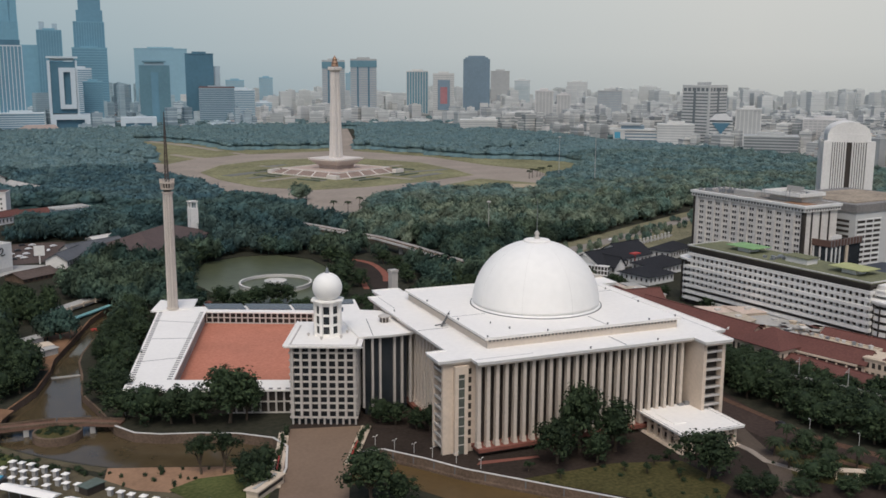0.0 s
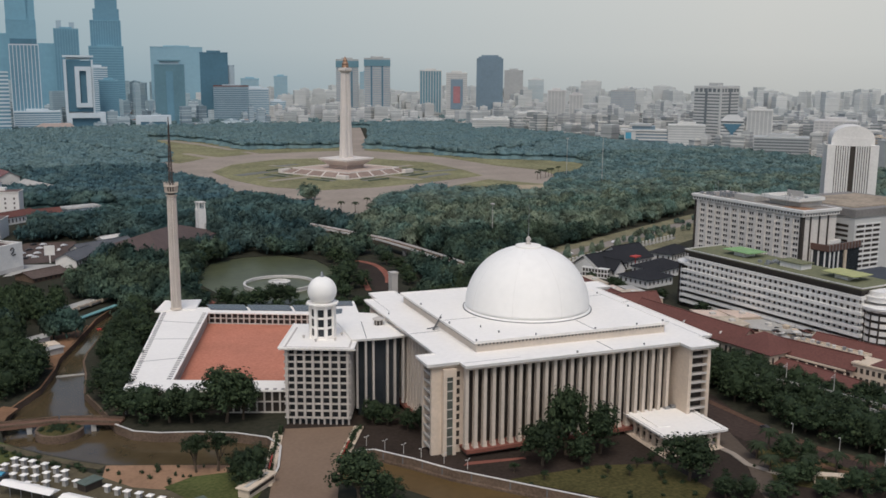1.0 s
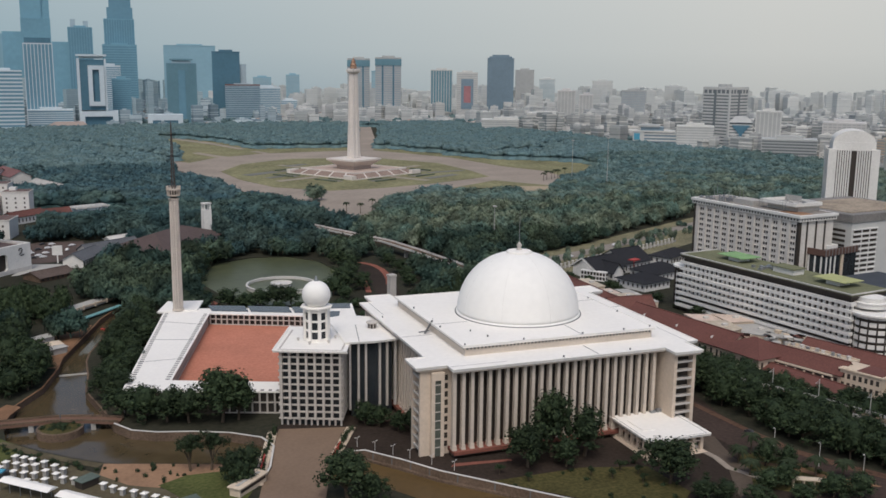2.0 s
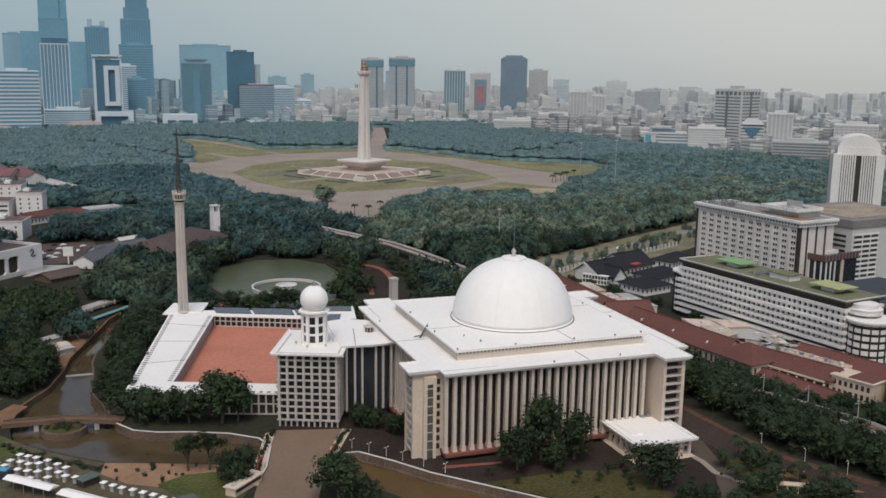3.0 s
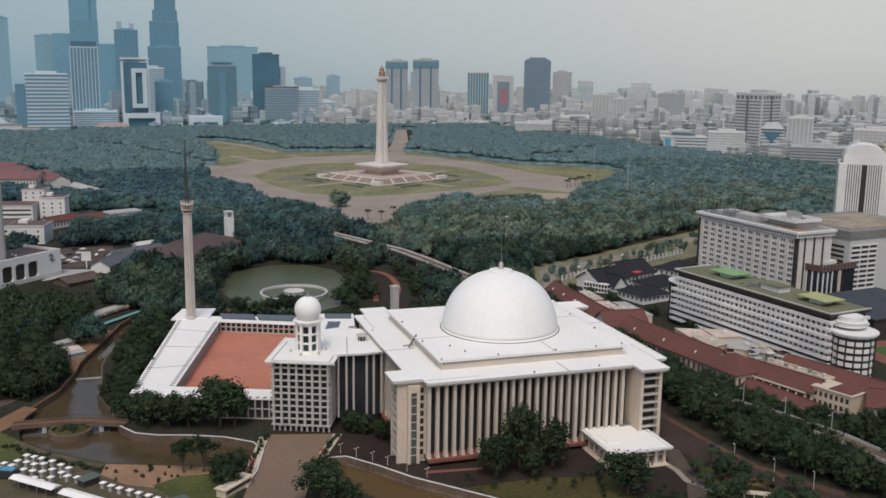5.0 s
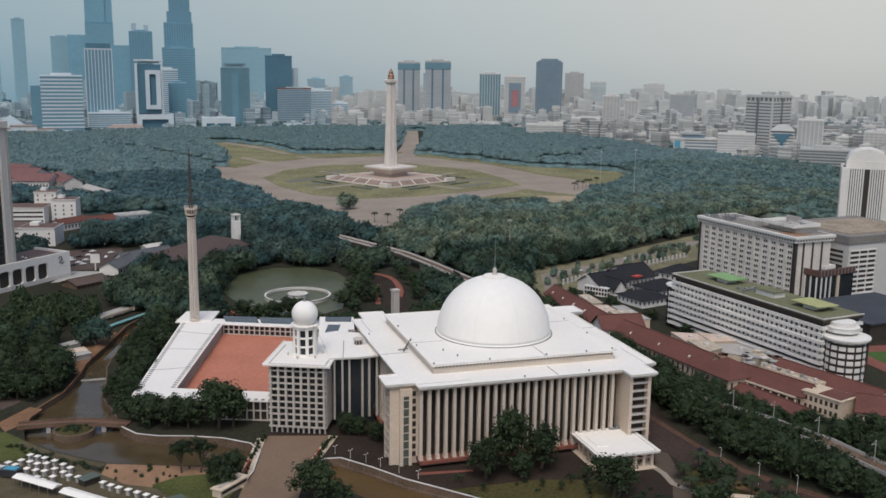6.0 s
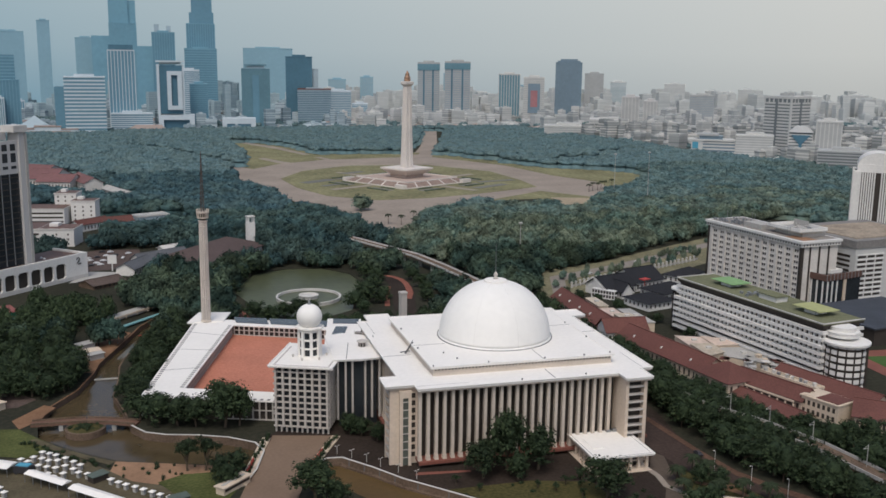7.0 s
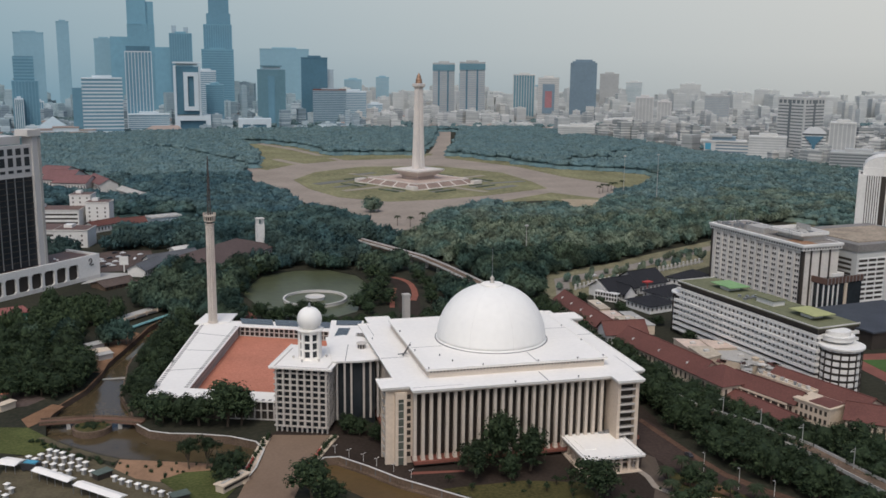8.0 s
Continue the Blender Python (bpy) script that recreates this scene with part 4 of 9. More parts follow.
for q in ([(383, 925), (442, 988), (498, 980), (495, 943), (430, 918)], [(475, 1000), (545, 1082), (580, 1076), (570, 1032)], [(255, 548), (270, 606), (326, 588), (316, 562)]):
    flat("bare_clearing", q, SAND_PALE, "bare sandy clearing among the park trees", "clearing", 0.3)
MNX, MNY = 149.5, 772
# paths across the lawn and low clipped beds round the terrace
PATH_STONE = material("pale path stone", (0.29, 0.25, 0.21), 0.9, 0.15, 0.03, 0.3)
HEDGE = material("clipped hedge", (0.1, 0.12, 0.085), 0.95, 0.3, 0.05, 0.4)
for k in range(4):
    c, s = math.cos(radians(31 + 90 * k)), math.sin(radians(31 + 90 * k))
    reach = (118, 128, 118, 112)[k]
    q = [(MNX + c * r - s * w, MNY + s * r + c * w) for r, w in ((58, -5), (reach, -5), (reach, 5), (58, 5))]
    flat("lawn_path", q, PATH_STONE, "pale stone path across the lawn", "path", 0.45)
    for w in (-34, 34):
        q = [(MNX + c * r - s * v, MNY + s * r + c * v) for r, v in ((68, w - 16), (76, w - 16), (76, w + 16), (68, w + 16))]
        flat("stone_court", q, bpy.data.materials["dark grey stone"], "dark sunken court beside the terrace", "court", 0.48)
        single("hedge", Geo().box(-16, -1.2, 0.3, 16, 1.2, 1.6), HEDGE, "low clipped hedge beside the monument terrace", "hedge", pose(MNX + c * 80 - s * w, MNY + s * 80 + c * w, 0, 0, 0, 31 + 90 * k + 90), "hedges round the monument")
        single("hedge", Geo().box(-11, -1.0, 0.3, 11, 1.0, 1.5), HEDGE, "low clipped hedge beside the monument terrace", "hedge", pose(MNX + c * 64 - s * w, MNY + s * 64 + c * w, 0, 0, 0, 31 + 90 * k + 90), "hedges round the monument")
monument = thing("monument", "tall pale obelisk with a gilded flame on a broad cup base", "monument", pose(MNX, MNY, 0, 0, 0, 31))
s = 45 / 2
part("terrace", Geo().add([(x * a, y * a, z) for a, z in ((53, 0.3), (43, 5.6)) for x, y in ((-1, -1), (1, -1), (1, 1), (-1, 1))], [(3, 2, 1, 0), (4, 5, 6, 7), (0, 1, 5, 4), (1, 2, 6, 5), (2, 3, 7, 6), (3, 0, 4, 7)]), TERRACE_SLOPE, monument, "sloping brown stone terrace")
part("terrace_floor", Geo().box(-43, -43, 5.4, 43, 43, 5.75), MONUMENT_BASE, monument)
g = Geo()
for a, z in ((53.4, 0.7), (43, 5.9)):
    for (x0, y0), (x1, y1) in (((-1, -1), (1, -1)), ((1, -1), (1, 1)), ((1, 1), (-1, 1)), ((-1, 1), (-1, -1))):
        g.bar((x0 * a, y0 * a, z), (x1 * a, y1 * a, z), 1.5, 1.1)
part("terrace_rim", g, MONUMENT, monument, "pale rims")
for k in range(4):
    t = Matrix.Rotation(k * math.pi / 2, 4, "Z")
    for x in (-30, -10, 10, 30):
        part("ramp_rib", Geo().bar(t @ Vector((x * 1.15, -53, 0.9)), t @ Vector((x, -43, 5.9)), 1.3, 0.8), MONUMENT, monument)
    part("stair", Geo().box(38.5, -57, 0.2, 53, -51.5, 4.6, t), MONUMENT, monument, "pale stone wing wall at the terrace corner")
part("podium", Geo().box(-14, -14, 5.7, 14, 14, 13.5), MONUMENT_BASE, monument)
part("cup", Geo().add([(x * a, y * a, z) for a, z in ((14.2, 9.5), (s, 15.8), (s, 17.6)) for x, y in ((-1, -1), (1, -1), (1, 1), (-1, 1))],
     [(3, 2, 1, 0), (8, 9, 10, 11)] + [(4 * i + k, 4 * i + (k + 1) % 4, 4 * i + 4 + (k + 1) % 4, 4 * i + 4 + k) for i in range(2) for k in range(4)]), MONUMENT, monument, "broad square cup")
prof = [(6.4, 17.6), (6.0, 26), (5.55, 42), (5.1, 62), (4.6, 88), (4.15, 113.5)]
part("obelisk", Geo().lathe([(r * 1.25, z) for r, z in prof], 4, turn=math.pi / 4), MONUMENT, monument, "slender tapering shaft")
part("obelisk_flute", Geo().lathe([(r * 1.06, z) for r, z in prof], 4), MONUMENT, monument)
part("lookout", Geo().lathe([(4.2, 113.5), (7.8, 116.6), (7.8, 119.3), (6.4, 119.8)], 4, turn=math.pi / 4), MONUMENT, monument)
part("flame", Geo().lathe([(3.4, 119.8), (4.3, 121.0), (3.6, 122.6), (3.9, 124.2), (2.6, 126.4), (2.7, 128), (1.4, 130.4), (0.1, 132.4)], 9), GOLD, monument, "gilded flame")

# round fountain on the lake
fountain = thing("fountain", "large pale ring of a round fountain on the pond", "fountain", pose(-46.5, 212, 0))
part("ring", Geo().lathe([(19.4, -2), (19.4, 1.1), (19.7, 1.3), (19.7, 1.6), (18.5, 1.6), (18.5, -2)], 64), COPING, fountain, smooth=False)
part("basin", Geo().lathe([(18.4, -1), (18.4, 0.2), (0.1, 0.3)], 48), LAKE_WATER, fountain)
part("inner_ring", Geo().lathe([(5.6, 0.2), (5.6, 1.6), (6.1, 1.9), (6.1, 2.3), (5.0, 2.3), (4.8, 1.6), (0.1, 1.7)], 40), COPING, fountain)

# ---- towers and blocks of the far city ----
# Distance haze is mixed into these facade colours: pale, bluish, low in contrast.
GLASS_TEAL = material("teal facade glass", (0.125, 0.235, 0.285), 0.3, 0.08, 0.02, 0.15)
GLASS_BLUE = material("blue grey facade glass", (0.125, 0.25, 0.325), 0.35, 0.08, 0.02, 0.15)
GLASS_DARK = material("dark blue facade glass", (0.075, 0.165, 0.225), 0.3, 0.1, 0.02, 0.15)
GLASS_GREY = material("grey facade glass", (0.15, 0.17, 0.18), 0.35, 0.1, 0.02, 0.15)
GLASS_HAZE = material("facade glass with haze tint", (0.165, 0.325, 0.41), 0.4, 0.08, 0.01, 0.1)
GLASS_FAR_HAZE = material("facade paled to far haze", (0.235, 0.385, 0.46), 0.5, 0.05, 0.01, 0.1)
TOWER_WHITE = material("white cladding with blue haze tint", (0.51, 0.58, 0.62), 0.6, 0.05, 0.02, 0.1)
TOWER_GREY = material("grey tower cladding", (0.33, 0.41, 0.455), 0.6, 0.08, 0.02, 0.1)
TOWER_BEIGE = material("beige tower cladding", (0.5, 0.49, 0.48), 0.6, 0.08, 0.02, 0.1)
TOWER_PALE = material("warm white tower cladding", (0.52, 0.52, 0.5), 0.6, 0.08, 0.02, 0.1)
TOWER_STONE = material("warm grey tower cladding", (0.38, 0.39, 0.385), 0.6, 0.1, 0.02, 0.1)
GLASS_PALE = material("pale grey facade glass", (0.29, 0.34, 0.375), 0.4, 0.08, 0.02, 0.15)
# East towers take warmer tones, western ones cooler, after the haze tint there.
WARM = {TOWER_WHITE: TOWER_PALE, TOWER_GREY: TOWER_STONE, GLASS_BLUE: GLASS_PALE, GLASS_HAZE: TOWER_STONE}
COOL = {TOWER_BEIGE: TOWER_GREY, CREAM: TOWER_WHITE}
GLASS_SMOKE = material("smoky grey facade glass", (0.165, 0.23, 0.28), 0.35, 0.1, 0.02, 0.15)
# Banner red is dulled to include the haze in front of it.
BANNER = material("red banner dulled as haze", (0.34, 0.16, 0.17), 0.7, 0.1, 0.05, 0.2)
# City colours hold the haze: blue-grey in the west, paler with distance.
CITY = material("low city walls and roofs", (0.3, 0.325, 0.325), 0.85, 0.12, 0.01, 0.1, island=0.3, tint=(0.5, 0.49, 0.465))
CITY_WEST = material("city walls with blue haze tint", (0.22, 0.3, 0.345), 0.85, 0.12, 0.01, 0.1, island=0.3, tint=(0.38, 0.44, 0.465))
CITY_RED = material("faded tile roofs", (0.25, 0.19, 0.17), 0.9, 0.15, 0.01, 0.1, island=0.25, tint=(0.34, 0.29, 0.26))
CITY_MID = material("city blocks paled by haze", (0.4, 0.425, 0.425), 0.85, 0.08, 0.01, 0.1, island=0.18, tint=(0.51, 0.51, 0.495))
CITY_FAR = material("distant blocks paled to haze", (0.49, 0.515, 0.51), 0.85, 0.05, 0.01, 0.1, island=0.07, tint=(0.54, 0.55, 0.535))
CITY_FAR_WEST = material("distant blocks with blue haze tint", (0.29, 0.385, 0.42), 0.85, 0.05, 0.01, 0.1, island=0.08, tint=(0.34, 0.42, 0.45))


def tower_block(x, y, w, d, h, style="bands", wall=TOWER_WHITE, glass=GLASS_BLUE, turn=None, label="", crown=0.0, storey=None, name="office_tower"):
    """A tower: glass body, floor bands or upright ribs, parapet and plant room."""
    if turn is None:
        turn = -math.degrees(math.atan2(x + 135, y + 330))
    b = thing(name, label or "distant office tower", "tower" if h > 45 else "building", pose(x, y, 0, 0, 0, turn))
    part("body", Geo().box(-w / 2, -d / 2, 0, w / 2, d / 2, h), glass, b)
    g = Geo()
    storey = storey or {(-273, 1543): 6.5}.get((x, y), max(4.0, h / 26))
    if style in ("bands", "grid"):
        z = storey * 0.6
        while z < h - 1:
            g.box(-w / 2 - 0.4, -d / 2 - 0.4, z, w / 2 + 0.4, d / 2 + 0.4, z + storey * 0.45)
            z += storey
    if style in ("ribs", "grid"):
        n = max(4, int(w / 6))
        for i in range(n + 1):
            xx = -w / 2 + w * i / n
            for yy in (-d / 2, d / 2):
                g.box(xx - 0.7, yy - 0.8, 0, xx + 0.7, yy + 0.8, h)
        n = max(3, int(d / 6))
        for i in range(n + 1):
            yy = -d / 2 + d * i / n
            for xx in (-w / 2, w / 2):
                g.box(xx - 0.8, yy - 0.7, 0, xx + 0.8, yy + 0.7, h)
    if g.v:
        part("facade", g, wall, b, kind="stuff")
    part("parapet", Geo().box(-w / 2 - 0.7, -d / 2 - 0.7, h, w / 2 + 0.7, d / 2 + 0.7, h + 2.2), wall, b)
    part("plant_room", Geo().box(-w * 0.25, -d * 0.25, h + 2.2, w * 0.25, d * 0.25, h + 2.2 + max(4, crown)), wall, b)
    return b


TOWERS = {}
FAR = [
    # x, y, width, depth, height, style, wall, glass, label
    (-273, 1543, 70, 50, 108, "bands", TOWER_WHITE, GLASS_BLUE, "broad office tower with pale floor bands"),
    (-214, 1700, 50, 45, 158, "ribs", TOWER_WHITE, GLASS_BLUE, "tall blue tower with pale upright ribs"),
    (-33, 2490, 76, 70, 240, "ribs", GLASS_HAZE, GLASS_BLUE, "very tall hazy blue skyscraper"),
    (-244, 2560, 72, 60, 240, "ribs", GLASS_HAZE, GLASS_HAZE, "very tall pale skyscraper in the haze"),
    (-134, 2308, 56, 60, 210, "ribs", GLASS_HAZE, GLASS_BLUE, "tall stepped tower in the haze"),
    (-352, 2640, 54, 50, 200, "plain", GLASS_FAR_HAZE, GLASS_FAR_HAZE, "pale far skyscraper"),
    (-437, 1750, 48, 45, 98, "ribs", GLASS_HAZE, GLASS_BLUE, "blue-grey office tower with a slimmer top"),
    (-462, 2640, 34, 34, 246, "plain", GLASS_FAR_HAZE, GLASS_FAR_HAZE, "slim pale skyscraper in the haze"),
    (-555, 2640, 80, 60, 214, "plain", GLASS_FAR_HAZE, GLASS_FAR_HAZE, "broad pale skyscraper in the haze"),
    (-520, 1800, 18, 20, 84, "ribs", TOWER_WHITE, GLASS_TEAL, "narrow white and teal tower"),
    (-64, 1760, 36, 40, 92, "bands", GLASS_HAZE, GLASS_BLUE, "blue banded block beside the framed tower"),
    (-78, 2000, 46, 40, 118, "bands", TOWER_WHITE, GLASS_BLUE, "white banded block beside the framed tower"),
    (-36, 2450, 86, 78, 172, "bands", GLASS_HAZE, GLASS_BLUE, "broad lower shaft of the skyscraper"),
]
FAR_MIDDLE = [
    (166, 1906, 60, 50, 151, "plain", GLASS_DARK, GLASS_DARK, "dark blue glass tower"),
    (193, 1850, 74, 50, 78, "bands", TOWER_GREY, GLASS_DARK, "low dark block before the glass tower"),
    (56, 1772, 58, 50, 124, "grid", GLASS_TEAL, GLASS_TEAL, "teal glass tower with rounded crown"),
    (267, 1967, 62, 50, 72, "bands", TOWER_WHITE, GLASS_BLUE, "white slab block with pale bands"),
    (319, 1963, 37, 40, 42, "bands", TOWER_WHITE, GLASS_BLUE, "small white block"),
    (175, 2725, 150, 60, 179, "plain", GLASS_FAR_HAZE, GLASS_FAR_HAZE, "wide pale block in the haze"),
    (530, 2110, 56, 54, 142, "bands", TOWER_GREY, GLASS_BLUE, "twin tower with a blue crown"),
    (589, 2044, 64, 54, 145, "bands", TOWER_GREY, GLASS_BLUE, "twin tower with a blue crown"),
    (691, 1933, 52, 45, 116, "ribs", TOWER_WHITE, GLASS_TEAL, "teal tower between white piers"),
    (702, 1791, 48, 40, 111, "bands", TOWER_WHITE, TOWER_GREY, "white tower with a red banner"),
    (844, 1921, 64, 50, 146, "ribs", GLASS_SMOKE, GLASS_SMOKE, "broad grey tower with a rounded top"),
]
FAR_EAST = [
    (996, 2101, 50, 50, 118, "bands", TOWER_GREY, GLASS_HAZE, "grey tower in the haze"),
    (784, 1454, 34, 40, 78, "ribs", TOWER_BEIGE, TOWER_GREY, "beige tower with upright ribs"),
    (822, 1440, 26, 40, 70, "ribs", TOWER_BEIGE, TOWER_GREY, "beige tower with upright ribs"),
    (1099, 1709, 56, 40, 73, "bands", GLASS_HAZE, GLASS_BLUE, "pale glass block"),
    (874, 778, 56, 50, 50, "grid", TOWER_BEIGE, TOWER_GREY, "beige block with a red-brown roof"),
    (705, 1384, 74, 40, 36, "bands", TOWER_WHITE, TOWER_GREY, "low white office block"),
    (768, 984, 56, 36, 34, "bands", TOWER_WHITE, TOWER_GREY, "low white block with pale bands"),
    (850, 912, 36, 40, 60, "ribs", TOWER_WHITE, TOWER_GREY, "pale ribbed block behind the park"),
    (-197, 1670, 78, 40, 35, "bands", TOWER_WHITE, GLASS_BLUE, "long low white banded block"),
    (-445, 1714, 15, 20, 63, "ribs", TOWER_WHITE, GLASS_TEAL, "narrow white and teal block"),
    (-450, 2010, 20, 20, 46, "ribs", TOWER_WHITE, GLASS_BLUE, "small white portal block"),
    (757, 752, 70, 40, 30, "bands", TOWER_STONE, GLASS_GREY, "long grey banded block with roof plant"),
    (623, 1395, 90, 40, 24, "bands", TOWER_WHITE, TOWER_GREY, "low white hall"),
    (869, 1362, 100, 60, 20, "bands", TOWER_GREY, GLASS_DARK, "flat dark-roofed block"),
]
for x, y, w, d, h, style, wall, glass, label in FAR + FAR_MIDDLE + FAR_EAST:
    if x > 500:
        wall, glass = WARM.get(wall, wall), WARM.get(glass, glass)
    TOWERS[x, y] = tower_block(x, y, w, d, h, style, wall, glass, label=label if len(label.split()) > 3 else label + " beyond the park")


def upper(key, name, x0, x1, z0, z1, deep, mat, front=0.0, label=""):
    """A stage or trim on a tower, in the tower's own frame."""
    return part(name, Geo().box(x0, -deep - front, z0, x1, deep, z1), mat, TOWERS[key], label)


# stepped tops, crowns and strips
upper((-33, 2490), "upper_stage", -30, 36, 240, 272, 28, GLASS_BLUE)
upper((-33, 2490), "upper_stage", -24, 32, 272, 316, 22, GLASS_BLUE)
upper((-244, 2560), "upper_stage", -36, 16, 240, 318, 24, GLASS_HAZE)
upper((-244, 2560), "upper_stage", 16, 36, 240, 304, 20, GLASS_HAZE)
upper((-244, 2560), "side_wing", -84, -36, 0, 206, 24, GLASS_HAZE)
upper((-134, 2308), "roof_drum", -22, -10, 210, 232, 7, TOWER_GREY)
upper((-134, 2308), "roof_drum", 8, 20, 210, 228, 7, TOWER_GREY)
upper((-134, 2308), "lower_stage", -66, -28, 0, 176, 22, GLASS_HAZE)
upper((-437, 1750), "upper_stage", -20, 18, 98, 148, 18, GLASS_BLUE)
for k in range(7):
    upper((-437, 1750), "floor_band", -20.5, 18.5, 104 + 6.4 * k, 107 + 6.4 * k, 18.5, GLASS_HAZE)
upper((-214, 1700), "crown_band", -23, 23, 158, 170, 20, GLASS_DARK, 0, "dark crown above the ribs")
upper((-273, 1543), "side_wing", -52, -35.5, 0, 92, 22, GLASS_BLUE)
for key, w, h in (((530, 2110), 56, 142), ((589, 2044), 64, 145)):
    upper(key, "crown_band", -w / 2 - 0.9, w / 2 + 0.9, h - 18, h - 2, 28, GLASS_TEAL, 0.2, "blue glass crown")
    for x in (-w * 0.22, w * 0.2):
        upper(key, "dark_strip", x - 2, x + 2, 20, h - 18, 27, GLASS_DARK, 0.8)
upper((56, 1772), "lattice_strip", -7, 7, 0, 112, 24, GLASS_BLUE, 2.2, "grey lattice strip")
upper((56, 1772), "cap", -19, 19, 126, 132, 16, TOWER_GREY)
upper((56, 1772), "cap_rim", -23, 23, 132, 135, 19, GLASS_TEAL)
upper((193, 1850), "roof_line", -37.5, 37.5, 80, 82, 26, RED_TILE, 0, "red roof edge")
upper((166, 1906), "side_wing", 30.5, 44, 0, 126, 18, TOWER_GREY)
upper((844, 1921), "cap", -28, 28, 146, 152, 21, GLASS_SMOKE)
upper((844, 1921), "cap", -21, 21, 152, 156, 16, GLASS_SMOKE)

# the white-framed tower on its two-legged podium
wf = thing("framed_tower", "dark tower with a bold white frame and a white inner slot", "tower", pose(-120, 1676, 0, 0, 0, -1))
part("body", Geo().box(-23, -20, 36, 23, 20, 131), GLASS_DARK, wf)
part("outer_frame", Geo().box(-26.5, -22, 34, -21.5, 22, 133).box(22.5, -22, 34, 26, 22, 133), TOWER_WHITE, wf, "slim white side walls")
part("roof_slab", Geo().box(-27.5, -24, 137, 27.5, 24, 140.5).box(-21, -18, 133, 21, 18, 137), TOWER_WHITE, wf)
part("inner_frame", Geo().box(-7, -25, 44, 1, 0, 120).box(13, -25, 44, 22, 0, 120).box(1, -25, 112, 13, 0, 120).box(1, -25, 44, 13, 0, 52), TOWER_WHITE, wf, "broad white slot frame")
part("podium", Geo().box(-26, -24, 24, 44, 24, 34), TOWER_WHITE, wf)
part("podium_core", Geo().box(-22, -18, 0, 40, 18, 24), GLASS_DARK, wf, "dark glass between the legs")
for x in (-26, 34):
    part("podium_leg", Geo().box(x, -24, 0, x + 10, 24, 24), TOWER_WHITE, wf)
# banded tower turned on its corner
cx, cy = 846, 1016
face = -math.degrees(math.atan2(cx + 135, cy + 330)) - 35
bt = thing("banded_tower", "white banded tower with dark strips and square top windows", "tower", pose(cx, cy, 0, 0, 0, face))
part("body", Geo().box(-25, -25, 0, 25, 25, 92), GLASS_GREY, bt)
for k in range(17):
    part("floor_band", Geo().box(-25.6, -25.6, 2 + 5.1 * k, 25.6, 25.6, 4.9 + 5.1 * k), TOWER_PALE, bt)
part("parapet", Geo().box(-25.8, -25.8, 92.5, 25.8, 25.8, 96.5), TOWER_PALE, bt)
for k in range(7):
    part("corner_pier", Geo().box(-26 + 8.4 * k, -26, 86, -24 + 8.4 * k, -25, 92.5), TOWER_PALE, bt)
    part("corner_pier", Geo().box(25, -26 + 8.4 * k, 86, 26, -24 + 8.4 * k, 92.5), TOWER_PALE, bt)
part("dark_strip", Geo().box(-4, -26.2, 0, 0.5, -24, 92), GLASS_GREY, bt, "dark upright strip")
part("dark_strip", Geo().box(24, -2.5, 0, 26.2, 2, 92), GLASS_GREY, bt, "dark upright strip")
part("corner_wall", Geo().box(23.6, -26.4, 0, 26.4, -23.6, 92.5), TOWER_PALE, bt)
part("plant_room", Geo().box(-10, -8, 96.5, 6, 8, 101), TOWER_STONE, bt)
# block with a funnel-shaped dark front
cx, cy = 817, 935
fb = thing("funnel_block", "white banded block with a dark funnel-shaped front", "building", pose(cx, cy, 0, 0, 0, -math.degrees(math.atan2(cx + 135, cy + 330))))
part("body", Geo().box(-17, -15, 0, 17, 15, 44), GLASS_GREY, fb)
for k in range(9):
    part("floor_band", Geo().box(-17.6, -15.6, 1 + 4.7 * k, 17.6, 15.6, 3.6 + 4.7 * k), TOWER_PALE, fb)
funnel = Geo()
tri = [(-14, 40), (14, 40), (2.2, 26), (2.2, 2), (-2.2, 2), (-2.2, 26)]
funnel.add([(x, -17.2, z) for x, z in tri] + [(x, -15, z) for x, z in tri], [(0, 5, 2, 1), (5, 4, 3, 2)] + [(k, (k + 1) % 6, (k + 1) % 6 + 6, k + 6) for k in range(6)])
part("funnel", funnel, GLASS_DARK, fb, "dark glass funnel")
part("roof", Geo().add([(-18, -17, 44), (18, -17, 44), (18, 16, 44), (-18, 16, 44), (-8, -8, 53), (8, -8, 53), (8, 8, 53), (-8, 8, 53)], [(3, 2, 1, 0), (0, 1, 5, 4), (1, 2, 6, 5), (2, 3, 7, 6), (3, 0, 4, 7), (4, 5, 6, 7)]), TOWER_STONE, fb, "steep brown-grey roof")
# stepped block with a bright blue end
cx, cy = 716, 1023
sb = thing("stepped_block", "stepped grey block with a bright blue end panel", "building", pose(cx, cy, 0, 0, 0, -math.degrees(math.atan2(cx + 135, cy + 330))))
part("body", Geo().box(-30, -18, 0, 36, 18, 24), GLASS_SMOKE, sb)
for z in (6, 11, 16, 21):
    part("floor_band", Geo().box(-14, -19, z, 37, 19, z + 2.4), TOWER_PALE, sb)
part("end_wall", Geo().box(-32, -19, 0, -14, 19, 25), TOWER_PALE, sb)
part("blue_panel", Geo().box(-30, -19.8, 13, -21, -19, 23), BLUE_PAINT, sb, "bright blue panel")
part("roof_slab", Geo().box(-38, -20, 25, 34, 20, 27.5), TOWER_PALE, sb)
part("upper_storey", Geo().box(-20, -14, 27.5, 16, 14, 33), GLASS_SMOKE, sb)
part("upper_roof", Geo().box(-24, -16, 33, 10, 16, 36), TOWER_STONE, sb)
